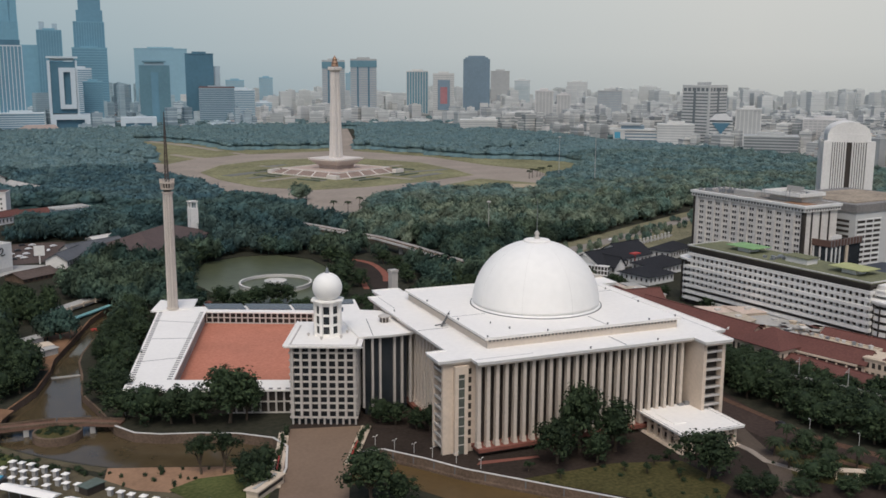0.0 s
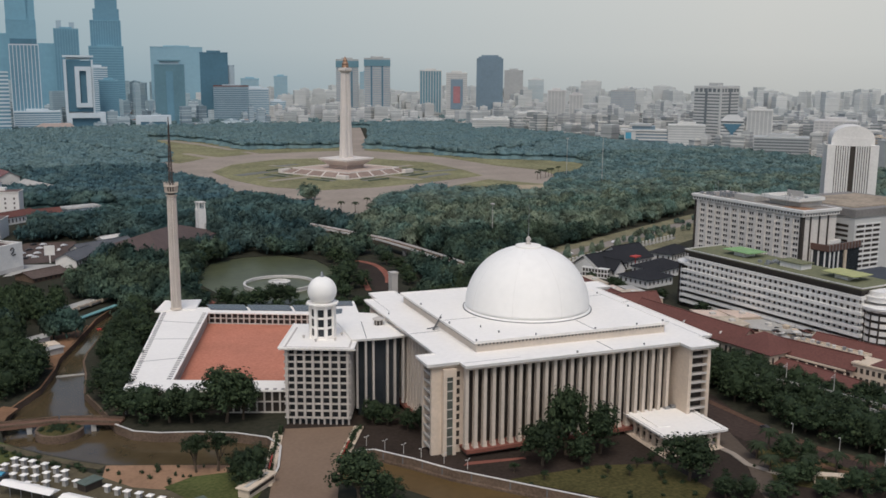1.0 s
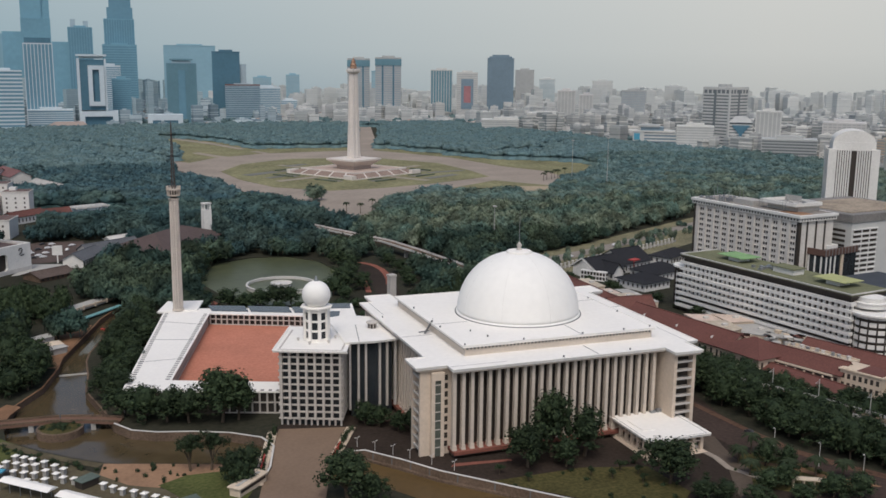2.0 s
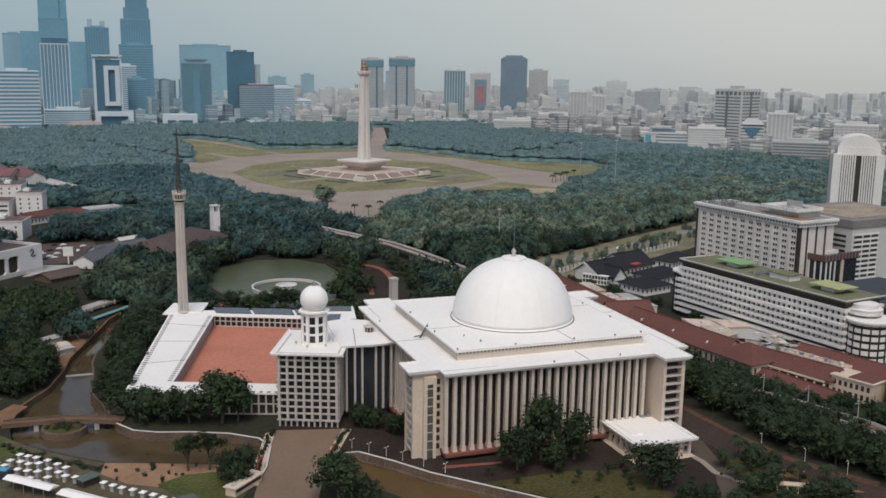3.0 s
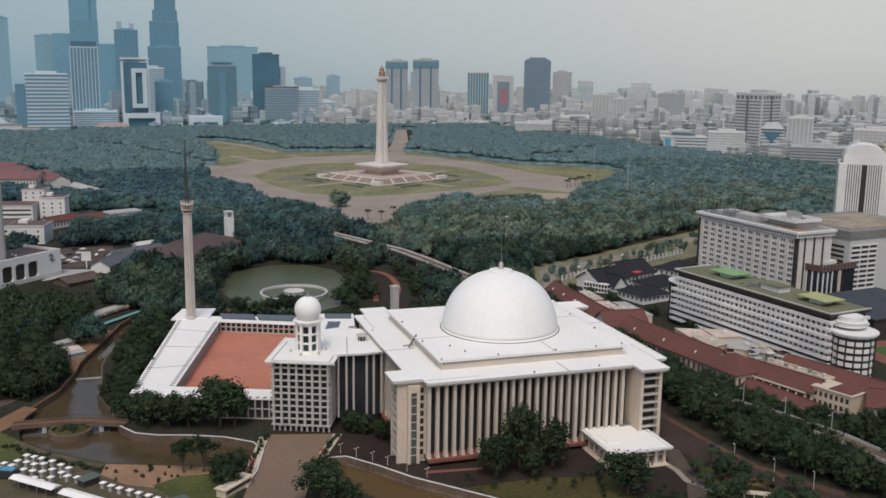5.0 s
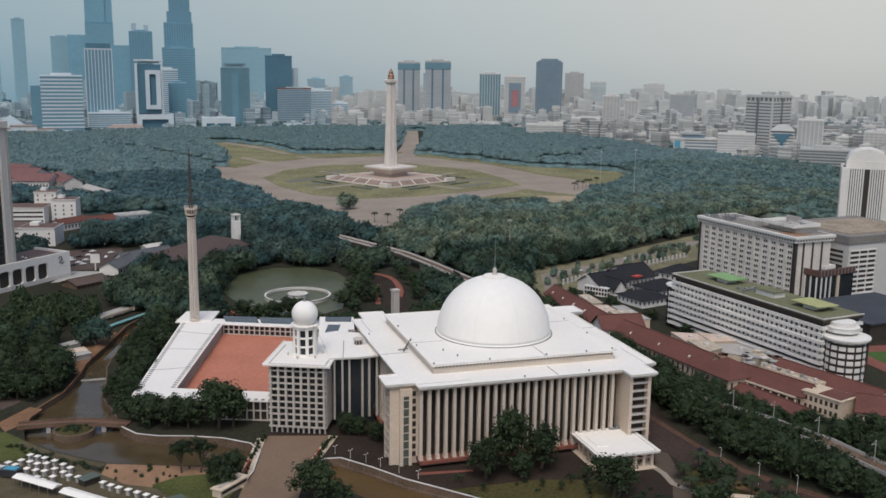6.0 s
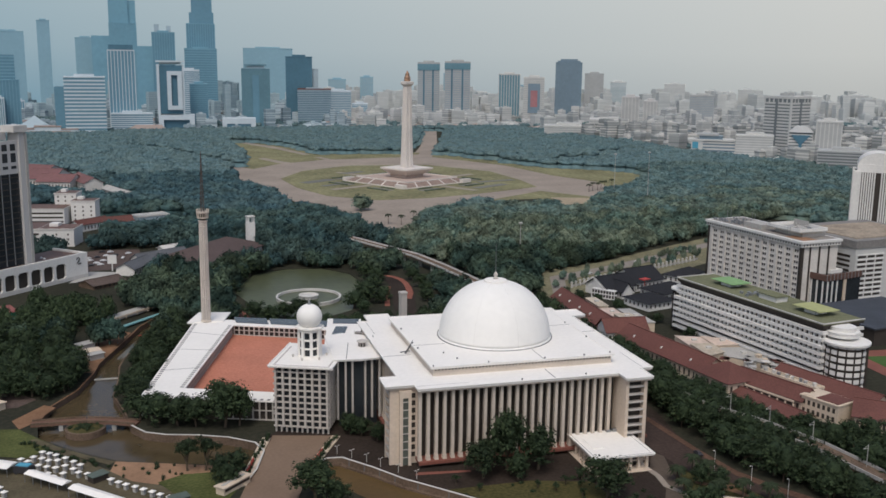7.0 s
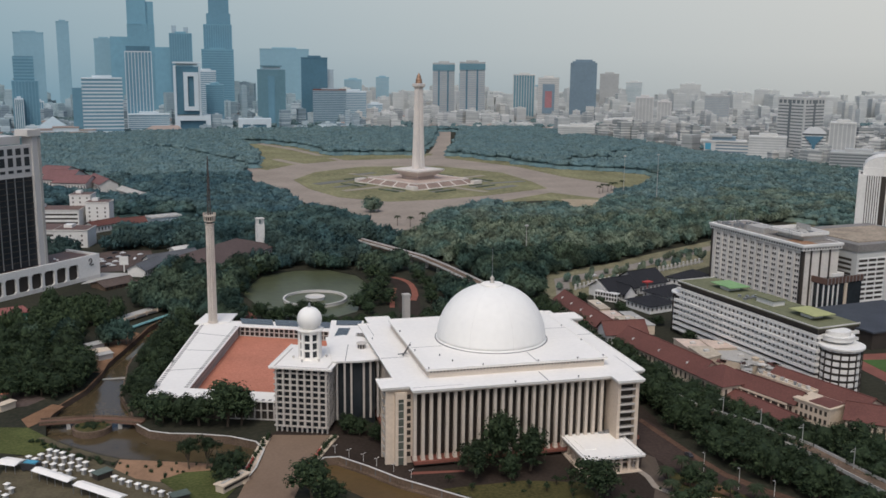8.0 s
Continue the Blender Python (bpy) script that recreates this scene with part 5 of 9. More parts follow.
# tent-roofed hall and low wings by the park
th = thing("tent_roofed_hall", "pale hall under a tent-shaped roof", "hall", pose(-366, 1572, 0, 0, 0, 6))
part("wall", Geo().box(-26, -20, 0, 26, 20, 17), TOWER_GREY, th)
part("roof", Geo().add([(-28, -22, 17), (28, -22, 17), (28, 22, 17), (-28, 22, 17), (0, 0, 38)], [(3, 2, 1, 0), (0, 1, 4), (1, 2, 4), (2, 3, 4), (3, 0, 4)]), TOWER_GREY, th, "pale tent-shaped roof")
wing = thing("low_wings", "low pale wings with reddish roofs by the park", "building", pose(-338, 1520, 0, 0, 0, 6))
for x, w, d, h in ((-40, 40, 24, 16), (0, 44, 26, 20), (36, 30, 22, 15), (-8, 90, 16, 11)):
    part("wing", Geo().box(x - w / 2, -d / 2 - (9 if w > 80 else 0), 0, x + w / 2, d / 2, h), TOWER_WHITE, wing)
    part("wing_roof", Geo().box(x - w / 2 - 1, -d / 2 - (9.6 if w > 80 else 0.6), h, x + w / 2 + 1, d / 2 + 0.6, h + 2.2), CITY_RED, wing, "faded reddish roof")
rh = thing("round_ended_hall", "white hall with a broad red roof", "hall", pose(-168, 1584, 0, 0, 0, 2))
part("wall", Geo().box(-40, -20, 0, 36, 20, 10), TOWER_WHITE, rh)
part("eave", Geo().box(-58, -23, 8.5, 40, 21, 10.5), TOWER_WHITE, rh)
part("roof", Geo().add([(-36, -20, 10.5), (36, -20, 10.5), (36, 20, 10.5), (-36, 20, 10.5), (-20, -6, 18.5), (28, -6, 18.5), (28, 6, 18.5), (-20, 6, 18.5)], [(3, 2, 1, 0), (0, 1, 5, 4), (1, 2, 6, 5), (2, 3, 7, 6), (3, 0, 4, 7), (4, 5, 6, 7)]), CITY_RED, rh, "faded red roof")
ban = thing("wall_banner", "large red banner on a white tower, dulled as by haze", "banner", pose(702 - 20 * 0.37, 1791 - 21.5 * 0.93, 0, 0, 0, -21.5))
part("cloth", Geo().box(-8, -0.8, 44, 8, -0.3, 82), BANNER, ban)
part("glass_panel", Geo().box(-14, -0.3, 30, 14, 0.3, 98), GLASS_SMOKE, ban, "dark glass panel behind the cloth")
arch = thing("arched_block", "low white block with dark arched openings", "building", pose(12, 1666, 0, 0, 0, -5))
part("body", Geo().box(-33, -20, 0, 33, 20, 16), GLASS_DARK, arch)
part("frame", Geo().box(-33, -21, 16, 33, 21, 27).box(-33, -21, 0, -24, 21, 16).box(24, -21, 0, 33, 21, 16).box(-8, -21, 0, -3, 21, 16), TOWER_WHITE, arch)


def city(name, count, box, heights, mat, label, keep, seed, singles=0, plan=(9, 26)):
    """Scattered city blocks; the nearest are things of their own, the rest one joined mesh."""
    rng = random.Random(seed)
    x0, y0, x1, y1 = box
    plots = []
    while len(plots) < count:
        x, y = rng.uniform(x0, x1), rng.uniform(y0, y1)
        if keep(x, y):
            h = rng.choice(heights) * rng.uniform(0.7, 1.25)
            plots.append((x, y, rng.uniform(*plan), rng.uniform(plan[0], plan[1] * 0.8), h, rng.choice((0, 12, -15, 30)), rng.random()))
    plots.sort(key=lambda p: math.hypot(p[0] + 135, p[1] + 330))
    rest, tiles = Geo(), Geo()
    for i, (x, y, w, d, h, turn, q) in enumerate(plots):
        m = pose(x, y, 0, 0, 0, turn)
        if i >= singles:
            rest.box(-w / 2, -d / 2, 0, w / 2, d / 2, h, m)
            if h > 16:
                z = 3.0
                while z < h - 2:
                    rest.box(-w / 2 - 0.6, -d / 2 - 0.6, z, w / 2 + 0.6, d / 2 + 0.6, z + 1.7, m)
                    z += 4.6
            if h < 11 and q < 0.45:
                a, b, r = w / 2 + 0.6, d / 2 + 0.6, w * 0.22
                tiles.add([m @ Vector(p) for p in ((-a, -b, h), (a, -b, h), (a, b, h), (-a, b, h), (-r, 0, h + 3), (r, 0, h + 3))], [(0, 1, 5, 4), (1, 2, 5), (2, 3, 4, 5), (3, 0, 4), (3, 2, 1, 0)])
            elif q < 0.75:
                rest.box(-w * 0.2, -d * 0.2, h, w * 0.15, d * 0.2, h + 2.5, m)
            continue
        wall = (TOWER_WHITE, TOWER_BEIGE, TOWER_GREY, TOWER_WHITE, CREAM)[i % 5]
        body = TOWER_GREY
        if x > 250:
            wall, body = WARM.get(wall, wall), TOWER_STONE
        else:
            wall = COOL.get(wall, wall)
        b = thing("city_building", ("low pale city building with flat roof", "low beige city building with flat roof", "low grey city building with flat roof", "low white city building with flat roof", "low cream city building with flat roof")[i % 5], "building", m, "low city buildings")
        part("wall", Geo().box(-w / 2, -d / 2, 0, w / 2, d / 2, h), body if h > 8 else wall, b)
        if h > 8:
            bands, z = Geo(), 2.2
            while z < h - 1:
                bands.box(-w / 2 - 0.4, -d / 2 - 0.4, z, w / 2 + 0.4, d / 2 + 0.4, min(h, z + 1.9))
                z += 3.6
            part("facade", bands, wall, b, kind="stuff")
        part("roof", Geo().box(-w / 2 - 0.6, -d / 2 - 0.6, h, w / 2 + 0.6, d / 2 + 0.6, h + 0.6), CITY_RED if i % 3 == 0 else wall, b)
        part("roof_hut", Geo().box(-w * 0.2, -d * 0.2, h + 0.6, w * 0.15, d * 0.2, h + 3.0), wall, b)
    if tiles.v:
        single("tile_roofs", tiles, CITY_RED, "faded tile roofs of the crowded city", "city", kind="stuff")
    return single(name, rest, mat, label, "city", kind="stuff")


LANDMARKS = [(850, 1000, 62), (812, 930, 58), (776, 905, 40), (716, 1015, 66), (690, 960, 40), (768, 978, 52), (740, 930, 40), (757, 748, 62), (720, 715, 40), (846, 905, 45), (800, 850, 40), (-366, 1560, 60), (-330, 1510, 60), (-180, 1600, 80)]


def beyond_park(x, y):
    return not inside(x, y, PARK) and not any(math.hypot(x - a, y - b) < r for a, b, r in LANDMARKS) and math.hypot(x + 135, y + 330) < 2600 and -0.65 < (x + 135) / (y + 330) < 1.2


PARK = ccw([(-420, 250), (-400, 1530), (-250, 1580), (250, 1640), (600, 1640), (640, 1350), (680, 1000), (740, 800), (760, 600), (640, 200), (300, 0), (-420, 0)])
# Ground colour paled here to carry the haze between the blocks.
flat("city_ground", [(-3000, 1600), (-410, 1545), (-250, 1590), (250, 1650), (610, 1650), (650, 1350), (690, 1000), (750, 800), (770, 600), (660, 200), (4800, 1500), (4800, 4400), (-3000, 4400)], material("streets and yards paled as haze", (0.34, 0.36, 0.365), 0.95, 0.2, 0.01, 0.08), "streets and yards of the city, paled by haze", "ground", 0.05)
HEIGHTS = (5, 6, 7, 8, 9, 10, 12, 16, 24, 36)


def reach(x, y):
    return math.hypot(x + 135, y + 330)


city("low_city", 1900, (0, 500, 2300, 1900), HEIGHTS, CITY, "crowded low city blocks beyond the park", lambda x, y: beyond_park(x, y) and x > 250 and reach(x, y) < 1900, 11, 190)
city("low_city", 900, (-1300, 1200, 400, 2300), HEIGHTS, CITY_WEST, "crowded city blocks beyond the park with blue haze tint", lambda x, y: beyond_park(x, y) and x <= 250, 13, 90)
city("low_city", 1900, (0, 700, 2500, 2400), HEIGHTS, CITY_MID, "low city blocks paled by haze towards the horizon", lambda x, y: beyond_park(x, y) and x > 250 and reach(x, y) >= 1900, 14, 0, (10, 30))
city("distant_city", 1500, (200, 700, 3400, 3300), (8, 10, 14, 18, 26, 44, 60), CITY_FAR, "endless city paled by haze towards the horizon", lambda x, y: -0.65 < (x + 135) / (y + 330) < 1.2 and 2550 < reach(x, y) < 3330, 12, 0, (12, 36))
city("distant_city", 500, (-2400, 1500, 200, 3300), (10, 14, 18, 26, 40, 70), CITY_FAR_WEST, "endless city tinted with blue haze towards the horizon", lambda x, y: -0.65 < (x + 135) / (y + 330) < 1.2 and 2450 < reach(x, y) < 3330, 16, 0, (12, 36))

# ---- woods of the park ----
def blob(sub):
    bm = bmesh.new()
    bmesh.ops.create_icosphere(bm, subdivisions=sub, radius=1)
    v = np.array([p.co[:] for p in bm.verts])
    f = np.array([[q.index for q in p.verts] for p in bm.faces])
    bm.free()
    return v, f


BLOBS = {k: blob(k) for k in (1, 2)}


def fast_mesh(name, v, f, mat):
    me = bpy.data.meshes.new(name)
    me.vertices.add(len(v))
    me.vertices.foreach_set("co", v.astype(np.float32).ravel())
    me.loops.add(f.size)
    me.loops.foreach_set("vertex_index", f.astype(np.int32).ravel())
    me.polygons.add(len(f))
    me.polygons.foreach_set("loop_start", np.arange(0, f.size, f.shape[1], dtype=np.int32))
    me.materials.append(mat)
    me.update(calc_edges=True)
    me.validate()
    return me


def ragged(seed, clumps=14, leaves=40, flat_top=False):
    """A unit crown, 1 wide and 1 high: leaf masses set with sprays. In a closed canopy it is a low dome with boughs down to the ground."""
    rng = np.random.default_rng(seed)
    base, faces = BLOBS[1]
    heart = BLOBS[2]
    wide, tall, up = (1.0, 0.26, 0.62) if flat_top else (0.62, 0.34, 0.5)
    keep = heart[1][heart[0][heart[1]][:, :, 2].mean(axis=1) > -0.35] if flat_top else heart[1]
    vs, fs, n = [heart[0] * (1 + rng.uniform(-0.08, 0.08, (len(heart[0]), 1))) * np.array([wide, wide, tall]) + np.array([0, 0, up])], [keep], len(heart[0])
    for k in range(clumps):
        a, u = 2.4 * k + rng.uniform(-0.3, 0.3), (k + 0.5) / clumps
        if flat_top:
            q = math.sqrt(u) * 0.85
            c, size = np.array([q * math.cos(a), q * math.sin(a), 0.86 - 0.2 * q * q + rng.uniform(-0.04, 0.05)]), np.array([1, 1, 0.5]) * rng.uniform(0.32, 0.5)
        else:
            q = math.sqrt(max(0.05, 1 - ((u - 0.3) / 0.76) ** 2)) * rng.uniform(0.42, 0.8)
            c, size = np.array([q * math.cos(a), q * math.sin(a), 0.3 + 0.56 * u]), np.array([1, 1, 0.6]) * rng.uniform(0.27, 0.42)
        vs.append(base * (1 + rng.uniform(-0.3, 0.2, (len(base), 1))) * size * (0.85 if flat_top else 0.7) + c)
        fs.append(faces + n)
        n += len(base)
        d = rng.normal(size=(leaves, 3)) + np.array([0, 0, 0.4])
        d /= np.linalg.norm(d, axis=1)[:, None]
        p = c + d * size * rng.uniform(0.7, 1.25, (leaves, 1))
        nrm = d + rng.normal(scale=0.4, size=(leaves, 3)) + np.array([0, 0, 0.8 if flat_top else 0.5])
        t = np.cross(nrm, rng.normal(size=(leaves, 3)))
        t /= np.linalg.norm(t, axis=1)[:, None]
        b = np.cross(nrm, t)
        b /= np.linalg.norm(b, axis=1)[:, None]
        s = rng.uniform(0.05, 0.12, (leaves, 1))
        vs.append(np.stack([p - t * s, p + t * s - b * s * 0.4, p + b * s * 1.2], 1).reshape(-1, 3))
        fs.append(np.arange(leaves * 3).reshape(-1, 3) + n)
        n += leaves * 3
    if flat_top:
        vs.append(np.array([[0, 0, 0.86]] + [[1.5 * math.cos(j * math.pi / 4), 1.5 * math.sin(j * math.pi / 4), rng.uniform(0, 0.1)] for j in range(8)]))
        fs.append(np.array([[0, 1 + j, 1 + (j + 1) % 8] for j in range(8)]) + n)
    else:
        vs.append(np.array([[0.05 * math.cos(j), 0.05 * math.sin(j), z] for z in (0, 0.5) for j in (0, 2.1, 4.2)]))
        fs.append(np.array([[0, 1, 4], [0, 4, 3], [1, 2, 5], [1, 5, 4], [2, 0, 3], [2, 3, 5]]) + n)
    return np.concatenate(vs), np.concatenate(fs)


RAGGED = {"near": [ragged(90 + i, 13, 32) for i in range(7)], "middle": [ragged(110 + i, 8, 16, True) for i in range(8)], "far": [ragged(130 + i, 5, 5, True) for i in range(8)]}


def leafy_woods(name, trees, mat, label, seed, detail="near"):
    """Joined trees with open, ragged crowns; trees: rows of x, y, height, crown radius."""
    rng = np.random.default_rng(seed)
    vs, fs, n = [], [], 0
    for x, y, h, r in trees:
        v, f = RAGGED[detail][rng.integers(7)]
        a = rng.uniform(0, 2 * np.pi)
        spin = np.array([[math.cos(a), math.sin(a), 0], [-math.sin(a), math.cos(a), 0], [0, 0, 1]])
        vs.append((v @ spin) * np.array([r * rng.uniform(0.9, 1.15), r, h]) + np.array([x, y, 0]))
        fs.append(f + n)
        n += len(v)
    me = fast_mesh(name, np.concatenate(vs), np.concatenate(fs), mat)
    if detail != "near":
        me.polygons.foreach_set("use_smooth", np.ones(len(me.polygons), dtype=bool))
    return tagged(new(name, me), label, "trees", kind="stuff")


PLAZA_ZONE = ccw([(-60, 890), (10, 1010), (60, 1140), (270, 1120), (330, 1010), (372, 905), (440, 850), (478, 800), (470, 745), (430, 690), (360, 605), (318, 592), (285, 520), (257, 480), (225, 474),
                  (222, 520), (172, 521), (133, 508), (111, 498), (86, 457), (72, 407), (52, 378), (36, 392), (22, 440), (15, 500), (-8, 550), (-25, 610), (-55, 740)])
VIA_NORTH = [(8, 376), (21.4, 344), (41, 298), (49, 262), (59.6, 199)]
ROAD_N = [(118, 190), (131, 227), (184, 256), (255, 297), (420, 400)]
AVENUES = [[(238, 1075), (306, 1260), (408, 1600)], [(-35, 915), (-130, 1190), (-208, 1290)]]
CLEAR = [
    ccw([(-96, 160), (-92, 190), (-86, 265), (-58, 303), (2, 286), (14, 150), (-30, 150)]),
    ccw([(-135, 315), (-86, 392), (-62, 372), (-64, 338), (-100, 280)]),
    ccw([(104, 90), (270, 80), (430, 220), (430, 300), (330, 310), (300, 300), (110, 215)]),
    ccw([(-145, 10), (80, -160), (80, 130), (-95, 160), (-122, 162)]),
]
CLEAR += [
    ccw([(-275, 240), (-240, 246), (-208, 262), (-180, 272), (-152, 272), (-150, 308), (-138, 340), (-145, 385), (-190, 370), (-275, 300)]),
    ccw([(-290, 400), (-180, 400), (-185, 620), (-290, 620)]),
    ccw([(-3, 160), (30, 160), (40, 262), (0, 262)]),
    ccw([(60, -160), (320, -160), (320, 165), (60, 165)]),
    ccw([(-36, 930), (40, 950), (106, 1050), (78, 1247), (14, 1372), (-40, 1366), (-30, 1200), (-22, 1080)]),
    ccw([(26, 545), (40, 534), (66, 540), (60, 566), (36, 580)]),
    ccw([(-212, 440), (-150, 452), (-112, 480), (-108, 545), (-205, 545)]),
    ccw([(-197, 236), (-152, 228), (-142, 250), (-140, 300), (-118, 345), (-118, 396), (-200, 396)]),
    ccw([(-318, 905), (-240, 905), (-196, 765), (-152, 670), (-165, 635), (-225, 690), (-290, 735)]),
    ccw([(380, 920), (440, 990), (500, 985), (500, 940), (430, 915)]),
    ccw([(470, 1000), (545, 1085), (585, 1080), (575, 1030)]),
    ccw([(250, 545), (270, 610), (330, 590), (320, 560)]),
]


def scatter(poly, spacing, seed, h=(9, 16), r=(4.5, 7.5)):
    rng = random.Random(seed)
    xs, ys = [p[0] for p in poly], [p[1] for p in poly]
    out = []
    y = min(ys)
    while y < max(ys):
        x = min(xs)
        while x < max(xs):
            px, py = x + rng.uniform(-0.5, 0.5) * spacing, y + rng.uniform(-0.5, 0.5) * spacing
            if inside(px, py, poly) and not inside(px, py, PLAZA_ZONE) and not any(inside(px, py, c) for c in CLEAR) and not inside(px, py, POND) \
                    and not near_line(px, py, ROAD_N, 22) and not near_line(px, py, VIA_NORTH, 17) and not any(near_line(px, py, l, 26 if l[0][0] > 0 else 16) for l in AVENUES) and rng.random() < 0.93:
                q = rng.random() ** 1.6
                hh = h[0] + (h[1] - h[0]) * min(1.25, q * 1.25 + rng.uniform(-0.1, 0.1))
                out.append((px, py, hh, r[0] + (r[1] - r[0]) * (0.35 * rng.random() + 0.8 * q)))
            x += spacing
        y += spacing
    return out


NEAR_WOOD = ccw([(-260, 130), (-160, 130), (-120, 160), (-260, 420), (430, 430), (330, 290), (250, 285), (110, 205), (60, 160)])
MID_WOOD = ccw([(-340, 420), (-330, 820), (735, 820), (750, 620), (640, 380), (520, 300), (430, 300), (430, 430)])
FAR_WOOD = ccw([(-400, 820), (-390, 1520), (-250, 1575), (250, 1640), (600, 1640), (640, 1350), (680, 1000), (735, 820)])
near = scatter(NEAR_WOOD, 8.2, 21, (9, 15), (5.2, 8.2))
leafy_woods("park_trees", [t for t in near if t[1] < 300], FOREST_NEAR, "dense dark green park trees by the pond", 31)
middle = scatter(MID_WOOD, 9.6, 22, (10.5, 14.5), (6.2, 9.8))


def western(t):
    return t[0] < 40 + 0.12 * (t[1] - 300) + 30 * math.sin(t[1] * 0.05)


# Haze-tinted leaf colours by distance; darker and bluer crowns in the west.
for west, inner, plaza, seed in ((True, FOREST_DARK, FOREST_WEST_HAZED, 35), (False, FOREST_BAND, FOREST_MID_HAZED, 37)):
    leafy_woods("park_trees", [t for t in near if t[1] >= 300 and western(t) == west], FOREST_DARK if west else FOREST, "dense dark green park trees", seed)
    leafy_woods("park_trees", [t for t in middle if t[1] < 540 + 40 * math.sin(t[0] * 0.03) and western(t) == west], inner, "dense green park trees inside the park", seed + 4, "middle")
    leafy_woods("park_trees", [t for t in middle if t[1] >= 540 + 40 * math.sin(t[0] * 0.03) and western(t) == west], plaza, "dense park trees round the plaza, leaves tinted with haze", seed + 8, "middle")
leafy_woods("park_trees", scatter(FAR_WOOD, 11.6, 23, (11.5, 14.0), (7.0, 10.6)), FOREST_FAR_HAZED, "far park trees, haze in their bluish leaf colour", 33, "far")
crng = random.Random(61)
green = []
while len(green) < 1000:
    x, y = crng.uniform(-900, 1900), crng.uniform(560, 2000)
    if beyond_park(x, y):
        green.append((x, y, crng.uniform(8, 17), crng.uniform(5, 13)))
while len(green) < 1420:
    x, y = crng.uniform(600, 1150), crng.uniform(700, 1500)
    if beyond_park(x, y):
        green.append((x, y, crng.uniform(9, 18), crng.uniform(7, 14)))
leafy_woods("street_trees", green, FOREST_FAR_HAZED, "scattered trees between the city blocks", 34, "far")
hazy = random.Random(62)
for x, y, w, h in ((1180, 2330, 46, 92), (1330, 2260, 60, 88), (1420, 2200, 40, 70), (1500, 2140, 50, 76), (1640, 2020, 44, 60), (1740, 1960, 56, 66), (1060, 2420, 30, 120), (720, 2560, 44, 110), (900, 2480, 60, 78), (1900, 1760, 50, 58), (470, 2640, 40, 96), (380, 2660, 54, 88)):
    tower_block(x, y, w, 40, h, "bands", GLASS_FAR_HAZE if x < 1000 else CITY_FAR, CITY_FAR_WEST if x < 1300 else CITY_MID, label="faint tower far off in the city, paled by haze")


# ---- large buildings beside the hall ----
def copies(name, me, parent, places):
    for m in places:
        ob = new(name, me)
        ob.parent, ob.matrix_basis = parent, m


